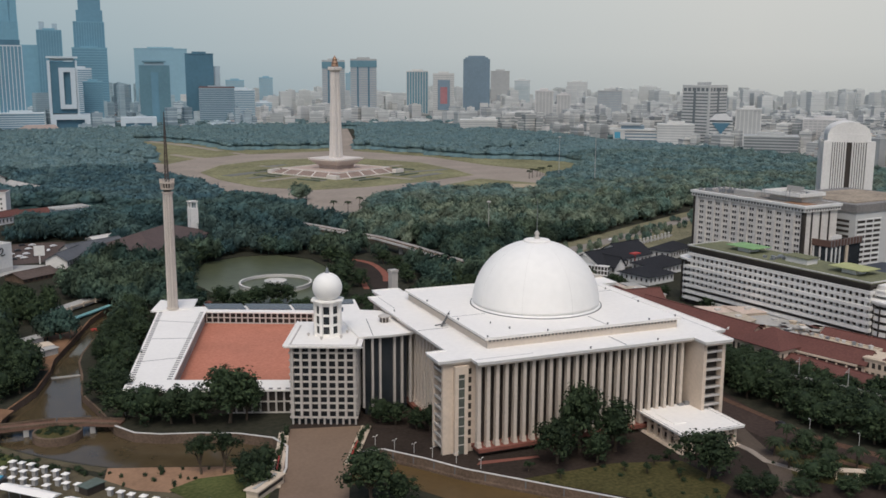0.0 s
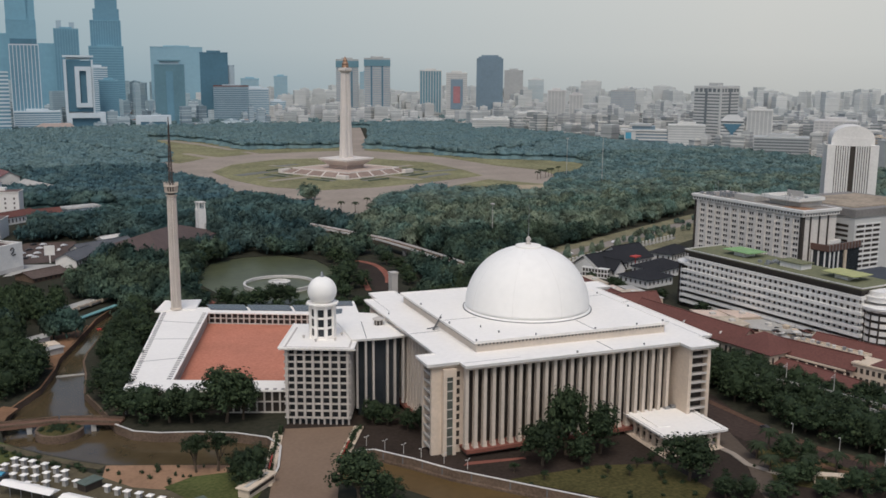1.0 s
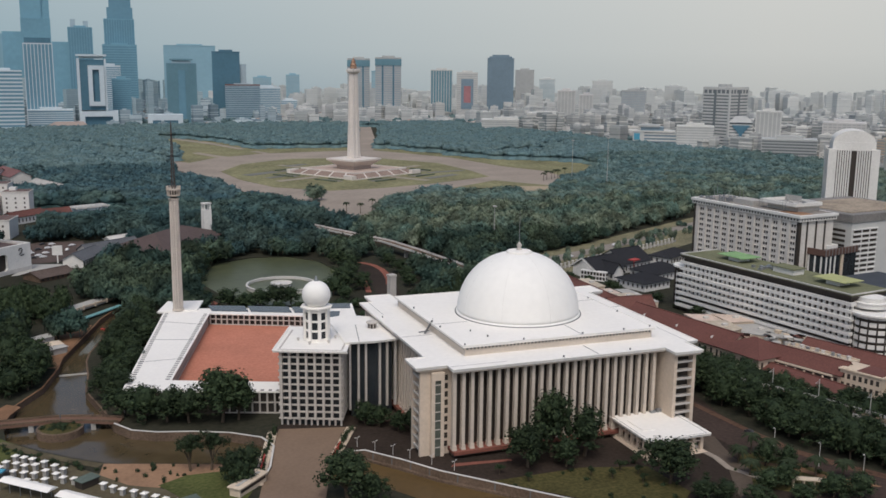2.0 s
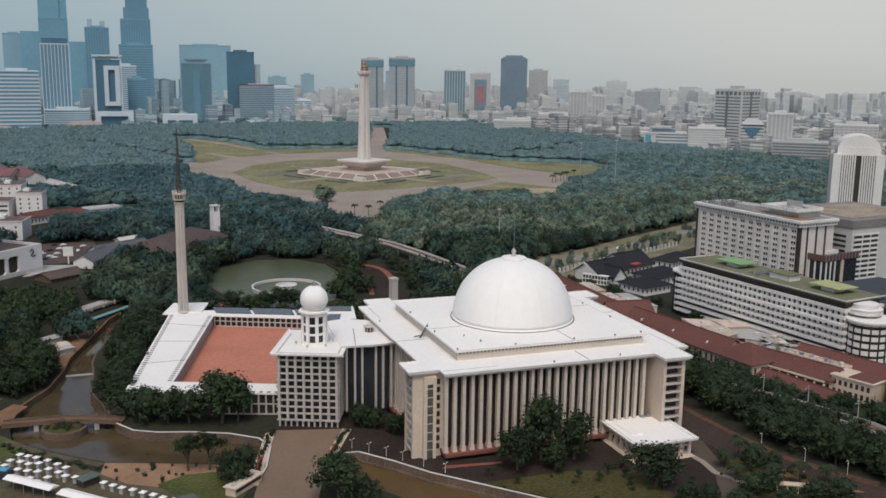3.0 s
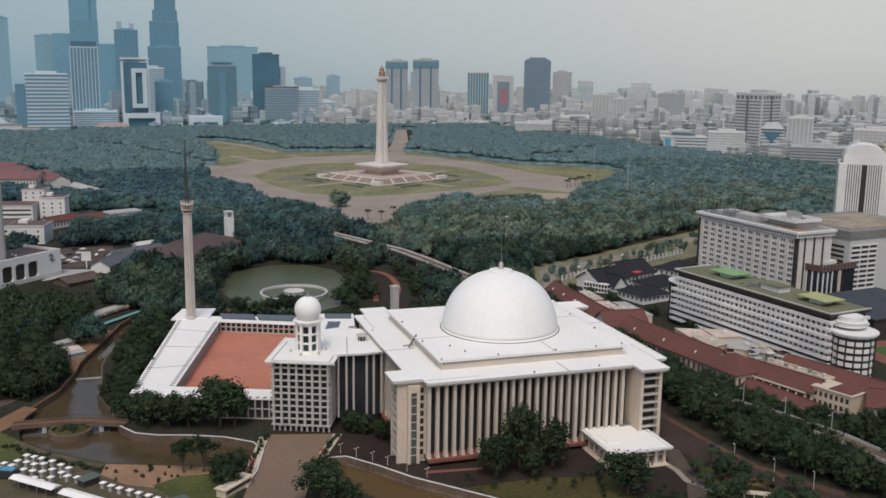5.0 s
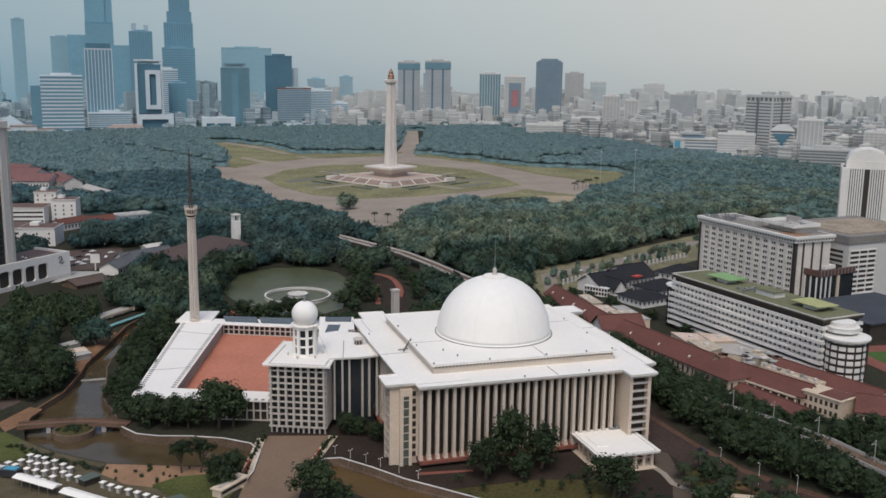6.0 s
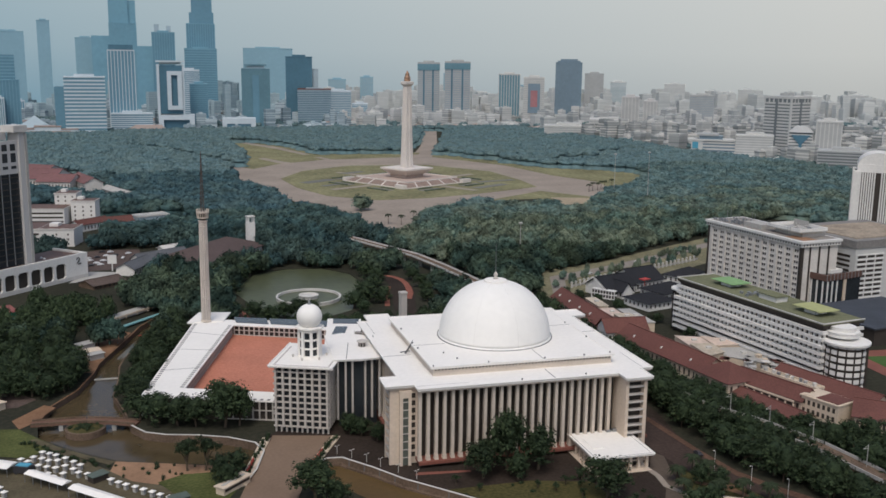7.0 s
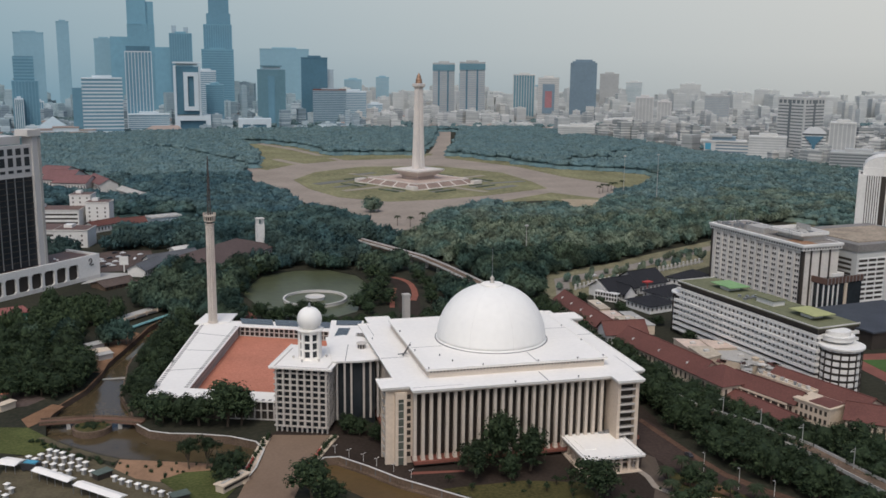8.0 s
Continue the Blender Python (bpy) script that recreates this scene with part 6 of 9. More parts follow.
def slab_building():
    b = thing("office_slab", "long white office block with dark window bands and a mossy flat roof", "building", pose(152.3, -5.0, 0, 0, 0, 98.7))
    L, D, H = 101.0, 23.5, 29.5
    part("core", Geo().box(0.6, -D + 0.6, 0, L - 0.6, -0.6, H - 0.7), GRILLE_AND_SHADE, b, "dark recessed windows")
    part("roof", Geo().box(-0.8, -D - 0.8, H - 0.6, L + 0.8, 0.8, H), GREEN_ROOF, b, "flat mossy roof")
    part("roof_fascia", Geo().box(-0.6, -D - 0.6, H - 1.7, L + 0.6, 0.6, H - 0.62), GRILLE_AND_SHADE, b, "dark fascia")
    edge = Geo()
    for p, q in (((-0.8, 0.8), (L + 0.8, 0.8)), ((-0.8, -D - 0.8), (-0.8, 0.8)), ((L + 0.8, 0.8), (L + 0.8, -D - 0.8))):
        edge.bar((*p, H + 0.2), (*q, H + 0.2), 0.4, 0.5)
    part("roof_rim", edge, COPING, b)
    for i in range(8):
        z = 2.6 + i * 3.15
        out = 1.6 if i < 6 else 0.8
        part("parapet_band", Geo().box(-out, -D - out, z, L + out, out, z + 1.35), WHITE_PAINT, b, "white parapet band")
        if i > 2:
            g = Geo()
            for k in range(34):
                x = 1.5 + k * (L - 3) / 33
                g.box(x - 0.62, -0.62, z - 1.8, x + 0.62, 0.15, z)
            for k in range(8):
                y = -1.5 - k * (D - 3) / 7
                g.box(-0.15, y - 0.62, z - 1.8, 0.62, y + 0.62, z)
            part("window_piers", g, WHITE_PAINT, b, kind="stuff")
    # rounded stair ends
    for x, r, top in ((-5.0, 9.6, 22.6), (L + 2.5, 6.5, 23.0)):
        y = -9.5 if x < 0 else -6.0
        part("round_core", Geo().lathe([(r - 1.6, 0), (r - 1.6, top)], 32, x, y), GRILLE_AND_SHADE, b)
        for i in range(7 if x < 0 else 6):
            z = 1.6 + i * 3.15
            part("round_band", Geo().lathe([(r - 1.7, z), (r - 0.6, z), (r - 0.6, z + 1.7), (r - 1.7, z + 1.7)], 40, x, y), WHITE_PAINT, b, "curved white band")
        part("round_roof", Geo().lathe([(r + 0.6, top - 0.9), (r + 0.6, top - 0.1), (r - 0.6, top + 0.2), (0.2, top + 0.4)], 48, x, y), WHITE_PAINT, b, "round white roof disc")
        g = Geo()
        for k in range(16):
            a = 2 * math.pi * k / 16
            g.bar((x + (r - 0.5) * math.cos(a), y + (r - 0.5) * math.sin(a), 0), (x + (r - 0.5) * math.cos(a), y + (r - 0.5) * math.sin(a), top - 1.9), 0.5)
        part("round_mullions", g, GRILLE_AND_SHADE, b, kind="stuff")
    part("round_upper", Geo().lathe([(7.0, 24.1), (7.0, 25.9), (7.3, 26.0), (7.3, 26.4), (5.6, 26.5), (5.6, 28.4), (0.2, 28.6)], 40, -2.4, -9.5), WHITE_PAINT, b, "stepped upper drum at the rounded end")
    # roof-top pads and hut
    for x, y, mat, lab in ((76, -13.5, GREEN_PAD, "bright green raised pad"), (17, -12.5, LIME_PAD, "yellow-green raised pad")):
        part("pad_plinth", Geo().box(x - 3.5, y - 3.5, H, x + 3.5, y + 3.5, H + 1.9), WHITE_PAINT, b)
        part("pad", Geo().box(x - 8.5, y - 6.2, H + 2.3, x + 8.5, y + 6.2, H + 2.6), mat, b, lab)
    part("roof_hut", Geo().box(38, -15.5, H, 50, -8.5, H + 2.6), WHITE_PAINT, b)
    part("hut_roof", Geo().box(37.2, -16.3, H + 2.6, 51, -7.7, H + 3.0), GREEN_ROOF, b)
    g = Geo()
    rng = random.Random(8)
    for k in range(14):
        x, y = 51 + rng.uniform(0, 9), -5 - rng.uniform(0, 12)
        g.box(x, y, H, x + rng.uniform(0.8, 2), y + rng.uniform(0.8, 2), H + rng.uniform(0.6, 1.5))
    part("roof_plant", g, STEEL, b, "grey roof machinery", kind="stuff")


slab_building()


GREY_DECK = material("dusty grey roof deck", (0.24, 0.22, 0.2), 0.9, 0.3, 0.1, 0.6)
RUSTY_TILE = material("rusty brown terrace", (0.27, 0.16, 0.1), 0.9, 0.35, 0.1, 0.5)
HOTEL_STONE = material("greyed beige cladding", (0.6, 0.565, 0.52), 0.8, 0.12, 0.08, 0.7)


def hotel_block():
    b = thing("hotel_block", "pale hotel slab with close rows of small paired windows", "building", pose(226, 113.5, 0, 0, 0, 96.8))
    L, D, H = 85.0, 27.0, 39.0
    part("wall", Geo().box(0, -D, 0, L, 0, H), HOTEL_STONE, b)
    part("frieze", Geo().box(-1.2, -D - 1.2, H, L + 1.2, 1.2, H + 2.2), COPING, b, "pale frieze with dark dots")
    part("cornice", Geo().box(-1.8, -D - 1.8, H + 2.2, L + 1.8, 1.8, H + 3.6), WHITE_PAINT, b)
    dots = Geo()
    for k in range(38):
        x = 0.5 + k * (L - 1) / 37
        dots.box(x - 0.55, 1.15, H + 0.6, x + 0.55, 1.25, H + 1.7)
    for k in range(13):
        y = -0.5 - k * (D - 1) / 12
        dots.box(-1.25, y - 0.4, H + 0.7, -1.15, y + 0.4, H + 1.6)
    part("frieze_dots", dots, GRILLE_AND_SHADE, b, kind="stuff")
    for c in range(12):
        x = 4.0 + c * (L - 7.5) / 11.5
        g = Geo()
        for f in range(11):
            z = 2.5 + f * 3.3
            g.box(x - 1.4, -0.1, z, x - 0.4, 0.06, z + 1.5).box(x + 0.4, -0.1, z, x + 1.4, 0.06, z + 1.5)
        part("window_column", g, GRILLE_AND_SHADE, b, kind="stuff")
        part("pier", Geo().box(x + 2.2, 0.0, 0, x + 4.4, 0.7, H), HOTEL_STONE, b)
        for f in range(11):
            part("window_hood", Geo().box(x - 1.7, 0.0, 4.1 + f * 3.3, x + 1.7, 0.5, 4.4 + f * 3.3), HOTEL_STONE, b)
    part("dark_return", Geo().box(-0.3, -1.6, 0, 1.6, 0.35, H), GRILLE_AND_SHADE, b, "dark corner strip")
    part("dark_return", Geo().box(L - 1.2, -1.6, 0, L + 0.3, 0.35, H), GRILLE_AND_SHADE, b, "dark corner strip")
    for k in range(3):
        part("side_strip", Geo().box(-0.12, -7 - k * 7, 0, 0.1, -5.6 - k * 7, H), GRILLE_AND_SHADE, b)
    part("roof_deck", Geo().box(0.4, -D - 0.2, H + 3.6, L - 0.4, -0.4, H + 3.64), GREY_DECK, b, "dusty grey roof deck")
    part("penthouse", Geo().box(10, -D + 1, H + 3.64, 33, -9, H + 6.8), HOTEL_STONE, b)
    part("penthouse_roof", Geo().box(7.5, -D + 1.5, H + 6.8, 35, -4.5, H + 7.2), CONCRETE, b)
    for x0, y0, x1, y1 in ((7.5, -D + 1.5, 35, -D + 2.3), (7.5, -5.3, 35, -4.5), (7.5, -D + 2.3, 8.3, -5.3), (34.2, -D + 2.3, 35, -5.3)):
        part("penthouse_rim", Geo().box(x0, y0, H + 7.2, x1, y1, H + 9.0), WHITE_PAINT, b)
    prng = random.Random(4)
    for k in range(12):
        x, y, w = prng.uniform(10, 31), prng.uniform(-D + 4, -8), prng.uniform(0.8, 2.6)
        part("roof_unit", Geo().box(x, y, H + 7.2, x + w, y + w * 0.8, H + 7.2 + prng.uniform(0.8, 2.4)), prng.choice((STEEL, COPING, CONCRETE, RUST)), b)
    part("roof_screen", Geo().box(22, -D + 2.5, H + 7.2, 34, -D + 3.0, H + 10.5), CONCRETE, b)
    part("terrace_tiles", Geo().box(0.5, -11, H + 3.6, 16, -1, H + 3.8), RUSTY_TILE, b, "rusty brown terrace")
    part("plant_house", Geo().box(40, -14, H + 3.6, 56, -4, H + 6.6), CONCRETE, b)
    g = Geo()
    rng = random.Random(9)
    for k in range(26):
        x, y = rng.uniform(58, 82), -rng.uniform(2, 18)
        g.box(x, y, H + 3.6, x + rng.uniform(0.6, 2), y + rng.uniform(0.6, 2), H + 3.6 + rng.uniform(0.8, 2.6))
    for k in range(12):
        x, y = rng.uniform(6, 82), -rng.uniform(2, 20)
        g.box(x, y, H + 3.6, x + 0.16, y + 0.16, H + 3.6 + rng.uniform(5, 8.5))
    part("roof_plant", g, STEEL, b, "roof tanks and aerials", kind="stuff")


hotel_block()


def grey_wing():
    b = thing("grey_office_block", "grey concrete office block with white window bands", "building", pose(262, 112, 0, 0, 0, 8))
    W, D, H = 70.0, 60.0, 37.0
    part("wall", Geo().box(0, 0, 0, W, D, H), TOWER_PALE, b)
    for f in range(11):
        z = 2 + f * 2.9
        part("window_band", Geo().box(2, -0.15, z, 22, 0.1, z + 1.5), GRILLE_AND_SHADE, b)
        part("sill_band", Geo().box(1.5, -0.5, z + 1.5, 22.5, 0.1, z + 2.3), WHITE_PAINT, b)
        for x in (8.4, 15.2):
            part("band_pier", Geo().box(x, -0.3, z, x + 0.9, 0.1, z + 1.5), WHITE_PAINT, b)
        part("window_band", Geo().box(42, -0.15, z, W - 2, 0.1, z + 1.5), GRILLE_AND_SHADE, b)
        part("window_band", Geo().box(-0.15, 4, z, 0.1, D - 4, z + 1.5), GRILLE_AND_SHADE, b)
    part("upper_storey", Geo().box(-0.6, -0.6, H, W + 0.6, D + 0.6, H + 4.5), material("grey screen netting", (0.21, 0.2, 0.19), 0.9, 0.2, 0.1, 0.8), b, "grey screened top storey")
    part("roof_tiles", Geo().box(6, 6, H + 4.5, W - 6, D - 10, H + 5.0), material("dirty brown roof", (0.3, 0.25, 0.195), 0.95, 0.4, 0.08, 0.5), b, "dirty brown flat roof")


grey_wing()
box = thing("dark_glass_block", "dark glass block with white fins and a rusty parapet", "building", pose(237, 104, 0, 0, 0, 14))
part("body", Geo().box(0, 0, 0, 30, 24, 22), DARK_GLASS, box)
for k in range(6):
    part("fin", Geo().box(-0.5 + 0.01, 1.5 + k * 4, 0, 0.0, 2.3 + k * 4, 20), WHITE_PAINT, box)
    if k < 3:
        part("fin", Geo().box(1 + k * 4.0, -0.5, 0, 1.8 + k * 4.0, 0, 20), WHITE_PAINT, box)
part("parapet", Geo().box(-0.8, -0.8, 20.5, 30.8, 0.4, 24).box(-0.8, 0.4, 20.5, 0.4, 24.8, 24), RUST, box, "rusty brown parapet")
for k in range(11):
    part("parapet_post", Geo().box(-0.6 + k * 3.05, -1.0, 20.4, -0.2 + k * 3.05, -0.8, 24.2), STEEL, box)
part("column", Geo().box(15, -0.7, 0, 17, 0.2, 20), CREAM, box)
part("skylight", Geo().box(14, 8, 22, 24, 16, 24), WHITE_PAINT, box)
low = thing("dark_shed", "broad low hall with a blue-grey sheet roof", "building", pose(222, 44, 0, 0, 0, 8))
part("wall", Geo().box(0, 0, 0, 60, 50, 9), GRILLE_AND_SHADE, low)
part("roof", Geo().box(-1, -1, 9, 61, 51, 9.8), material("blue grey sheet", (0.06, 0.068, 0.082), 0.86, 0.2), low)
flat("sports_lawn", [(200, -40), (260, -50), (270, 20), (205, 30)], material("sports grass", (0.06, 0.11, 0.035), 0.95, 0.2, 0.05, 0.6), "green sports lawn", "lawn", 0.1)
flat("running_track", [(192, -50), (275, -62), (284, 32), (196, 40)], RED_STONE, "red running track", "track", 0.06)
tent = thing("white_tent", "small white pointed tents", "tent", pose(188, -14, 0))
for k in range(3):
    part("canopy", Geo().add([(k * 5 - 2.5, -2.5, 3), (k * 5 + 2.5, -2.5, 3), (k * 5 + 2.5, 2.5, 3), (k * 5 - 2.5, 2.5, 3), (k * 5, 0, 5.4)], [(0, 1, 4), (1, 2, 4), (2, 3, 4), (3, 0, 4), (3, 2, 1, 0)]), ROOF_WHITE, tent)
    part("post", Geo().box(k * 5 - 2.4, -2.4, 0, k * 5 - 2.2, -2.2, 3), STEEL, tent)


def arch_tower():
    b = thing("round_topped_tower", "white ribbed tower with a rounded arch top", "tower", pose(384, 245, 0, 0, 0, -38))
    part("core", Geo().box(-16, -16, 0, 16, 16, 66), GRILLE_AND_SHADE, b)
    for k in range(20):
        x = -15.2 + k * 30.4 / 19
        if k in (9, 10):
            continue
        for s in (-1, 1):
            part("rib", Geo().box(x - 0.5, s * 16.5 - 0.6, 0, x + 0.5, s * 16.5 + 0.6, 66), WHITE_PAINT, b)
            part("rib", Geo().box(s * 16.5 - 0.6, x - 0.5, 0, s * 16.5 + 0.6, x + 0.5, 66), WHITE_PAINT, b)
    for sx in (-1, 1):
        for sy in (-1, 1):
            part("corner_pier", Geo().box(sx * 14.5 - 2.8, sy * 14.5 - 2.8, 0, sx * 14.5 + 2.8, sy * 14.5 + 2.8, 67), WHITE_PAINT, b)
    part("crown", Geo().box(-14.5, -14.5, 66, 14.5, 14.5, 72), WHITE_PAINT, b)
    n = 20
    arc = [(14 * math.cos(math.pi * k / n), 72 + 8.5 * math.sin(math.pi * k / n)) for k in range(n + 1)]
    g = Geo()
    g.add([(x, -14, z) for x, z in arc] + [(x, 14, z) for x, z in arc], [tuple(range(n + 1)), tuple(range(2 * n + 1, n, -1))] + [(k + 1, k, n + 1 + k, n + 2 + k) for k in range(n)] + [(0, n, 2 * n + 1, n + 1)])
    part("arched_roof", g, WHITE_PAINT, b, "rounded white vault")


arch_tower()


def dark_tower():
    turn = 48
    b = thing("dark_office_tower", "dark glass office tower with pale stone frame", "tower", pose(-210, 281, 0, 0, 0, turn))
    # local x runs along the front towards the corner pier at the origin, local y to the back
    part("body", Geo().box(-60, 0.8, 0, -1, 40, 88), DARK_GLASS, b)
    part("corner_pier", Geo().box(-5, -1.5, 0, 0, 8, 97), TOWER_BEIGE, b, "pale stone corner pier")
    part("pier_rib", Geo().box(-1.2, -2.0, 0, 0.6, 0, 96), CONCRETE, b)
    part("stone_top", Geo().box(-60, 0, 72, -5, 1.6, 92), TOWER_BEIGE, b)
    for r, (z0, z1) in enumerate(((86, 90), (79, 84.5), (75, 76.8))):
        for k in range(9):
            part("top_window", Geo().box(-10.5 - k * 6, -0.12, z0, -6.8 - k * 6, 0.2, z1), DARK_GLASS, b)
    for k in range(9):
        part("mullion", Geo().box(-12 - k * 6.2, 0.3, 16, -11.6 - k * 6.2, 0.9, 72), STEEL, b)
    for k in range(15):
        part("spandrel", Geo().box(-60, 0.55, 19 + k * 3.6, -5, 0.82, 19.5 + k * 3.6), GRILLE_AND_SHADE, b)
    part("roof_house", Geo().box(-30, 6, 92, -8, 20, 97), TOWER_BEIGE, b)
    part("pier_cap", Geo().box(-9, -2.5, 97, 0.8, 9, 101), COPING, b)
    p = thing("podium_hall", "white podium with rounded arcade openings and a brown roof", "building", pose(-210, 281, 0, 0, 0, turn))
    part("core", Geo().box(-60, -6, 0, 36, 22, 14.5), GRILLE_AND_SHADE, p)
    part("roof", Geo().box(-60, -5, 14.5, 36, 22, 15.0), RUST, p, "brown flat roof")
    part("top_wall", Geo().box(-60, -8, 12.2, 37, -6.4, 16.5).box(35.5, -6.4, 9, 37, 22, 16.5), WHITE_PAINT, p)
    part("base_wall", Geo().box(-60, -8, 0, 37, -6.4, 2.4), COPING, p)
    for k in range(9):
        x = -57 + k * 9.6
        part("arcade_pier", Geo().box(x - 0.9, -8, 2.4, x + 0.9, -6.4, 12.2), WHITE_PAINT, p)
        if k < 8:
            for sx, x0 in ((1, x + 0.9), (-1, x + 8.7)):
                for sz, z0 in ((-1, 12.2), (1, 2.4)):
                    f = [(0, 1, 2), (5, 4, 3), (0, 3, 4, 1), (1, 4, 5, 2), (2, 5, 3, 0)]
                    part("arch_corner", Geo().add([(x0 + a * sx, y, z0 + b * sz) for y in (-7.95, -6.45) for a, b in ((0, 0), (1.3, 0), (0, 1.3))], f), WHITE_PAINT, p)
    part("end_wall", Geo().box(20.7, -8, 2.4, 37, -6.4, 12.2), WHITE_PAINT, p)
    em = Geo()
    em.tube([(27.6, -8.2, 13.0), (28.4, -8.2, 14.0), (29.6, -8.2, 14.2), (30.4, -8.2, 13.2), (29.6, -8.2, 11.6), (28.0, -8.2, 10.6), (29.4, -8.2, 9.8), (31.4, -8.2, 10.2)], [0.35] * 8, 6)
    part("emblem", em, GRILLE_AND_SHADE, p, "dark curved emblem")
    for x, y in ((-4, 4), (4, 8), (12, 3), (13, 7)):
        part("roof_vent", Geo().lathe([(0.8, 15.0), (0.8, 15.6), (0.2, 16)], 10, x, y), WHITE_PAINT, p)


dark_tower()


# ---- roofs with slopes ----
def gable(name, label, a, b, width, eave, ridge, wall, roof, cat="building", dormers=0, group="", over=1.0):
    """A long gabled house from a to b."""
    l = math.dist(a, b)
    h = thing(name, label, cat, pose(a[0], a[1], 0, 0, 0, math.degrees(math.atan2(b[1] - a[1], b[0] - a[0]))), group)
    w = width / 2
    part("wall", Geo().add([(0, -w, 0), (l, -w, 0), (l, w, 0), (0, w, 0), (0, -w, eave), (l, -w, eave), (l, w, eave), (0, w, eave), (0, 0, ridge - 0.2), (l, 0, ridge - 0.2)],
         [(0, 1, 5, 4), (2, 3, 7, 6), (1, 2, 6, 9, 5), (3, 0, 4, 8, 7), (4, 5, 9, 8), (6, 7, 8, 9), (3, 2, 1, 0)]), wall, h)
    drop = (ridge - eave) * over / w
    for s in (-1, 1):
        y0, z0, t = s * (w + over), eave - drop, 0.3
        p = [(-over, 0, ridge), (l + over, 0, ridge), (l + over, y0, z0), (-over, y0, z0)]
        f = [(0, 1, 2, 3), (7, 6, 5, 4), (0, 4, 5, 1), (1, 5, 6, 2), (2, 6, 7, 3), (3, 7, 4, 0)]
        part("roof_slope", Geo().add(p + [(x, y, z + t) for x, y, z in p], [q[::-1] for q in f] if s > 0 else f), roof, h)
    part("ridge_cap", Geo().box(-over, -0.3, ridge + 0.2, l + over, 0.3, ridge + 0.5), roof, h)
    n = max(2, int(l / 3.2))
    for s in (-1, 1):
        g = Geo()
        for k in range(n):
            x = (k + 0.5) * l / n
            g.box(x - 0.6, s * w - 0.06, eave * 0.25, x + 0.6, s * w + 0.06, eave * 0.72)
        part("window_strip", g, GRILLE_AND_SHADE, h, kind="stuff")
    for k in range(dormers):
        x = (k + 0.5) * l / dormers
        d = Geo().add([(x - 1.1, -w * 0.75, eave + 0.3), (x + 1.1, -w * 0.75, eave + 0.3), (x, -w * 0.75, eave + 2.6), (x, -w * 0.15, eave + 2.6)], [(0, 1, 2), (1, 3, 2), (0, 2, 3), (0, 3, 1)])
        part("dormer", d, COPING, h, "small white dormer")
    return h


def hip(name, label, x, y, w, d, eave, ridge, turn, wall, roof, over=1.2, group=""):
    h = thing(name, label, "house", pose(x, y, 0, 0, 0, turn), group)
    part("wall", Geo().box(-w / 2, -d / 2, 0, w / 2, d / 2, eave), wall, h)
    a, b, r = w / 2 + over, d / 2 + over, max(0.5, w / 2 - d / 2)
    part("roof", Geo().add([(-a, -b, eave), (a, -b, eave), (a, b, eave), (-a, b, eave), (-r, 0, ridge), (r, 0, ridge), (-a, -b, eave - 0.25), (a, -b, eave - 0.25), (a, b, eave - 0.25), (-a, b, eave - 0.25)],
         [(0, 1, 5, 4), (1, 2, 5), (2, 3, 4, 5), (3, 0, 4), (6, 7, 1, 0), (7, 8, 2, 1), (8, 9, 3, 2), (9, 6, 0, 3), (9, 8, 7, 6)]), roof, h)
    n = max(3, int(w / 3.4))
    g = Geo()
    for k in range(n):
        xx = -w / 2 + (k + 0.5) * w / n
        g.box(xx - 0.6, -d / 2 - 0.06, eave * 0.35, xx + 0.6, d / 2 + 0.06, eave * 0.75)
    n = max(2, int(d / 3.4))
    for k in range(n):
        yy = -d / 2 + (k + 0.5) * d / n
        g.box(-w / 2 - 0.06, yy - 0.6, eave * 0.35, w / 2 + 0.06, yy + 0.6, eave * 0.75)
    part("window_strip", g, GRILLE_AND_SHADE, h, kind="stuff")
    return h


STATION = "red-roofed station buildings"
gable("station_wing", "long red-tiled station wing with small white dormers", (97, 160), (96.5, 88), 12.5, 6.4, 11.0, CREAM, RED_TILE, dormers=5, group=STATION)
gable("station_cross_wing", "red-tiled cross wing with a white gable", (88, 84), (110, 82), 14, 7.5, 12.6, WHITE_PAINT, RED_TILE, group=STATION)
gable("station_wing", "long red-tiled station wing above a pale arcade", (99, 75), (110, 12), 15, 6.4, 11.5, CREAM, RED_TILE, dormers=3, group=STATION)
hip("station_pavilion", "red hip-roofed station pavilion", 112, 4, 22, 20, 7.0, 12.5, 100, CREAM, RED_TILE, group=STATION)
gable("station_wing", "long red-tiled roof beside a planted light well", (117.5, 2), (128.5, -31), 11, 6.2, 10.0, CREAM, RED_TILE, group=STATION)
gable("station_wing", "low red-tiled roof beside a planted light well", (109.4, 0), (118.6, -42), 10, 2.6, 4.6, CREAM, RED_TILE, group=STATION)
gable("station_wing", "broad red-tiled roof behind the station", (139, 3), (153, -44), 12, 6.5, 9.8, CREAM, RED_TILE, group=STATION)
gable("station_wing", "red-tiled roof at the street end", (139, -46), (170, -74), 18, 6.2, 10.5, CREAM, RED_TILE, group=STATION)
end = thing("station_end_house", "cream two-storey house with small windows and a flat parapet", "building", pose(129.5, -30, 0, 0, 0, -72), STATION)
part("wall", Geo().box(0, -6, 0, 17, 5, 8.2), CREAM, end)
part("parapet", Geo().box(-0.5, -6.5, 8.2, 17.5, 5.5, 8.8), CREAM, end)
part("roof", Geo().box(0.3, -5.6, 8.8, 6.6, 4.6, 8.95), CREAM, end)
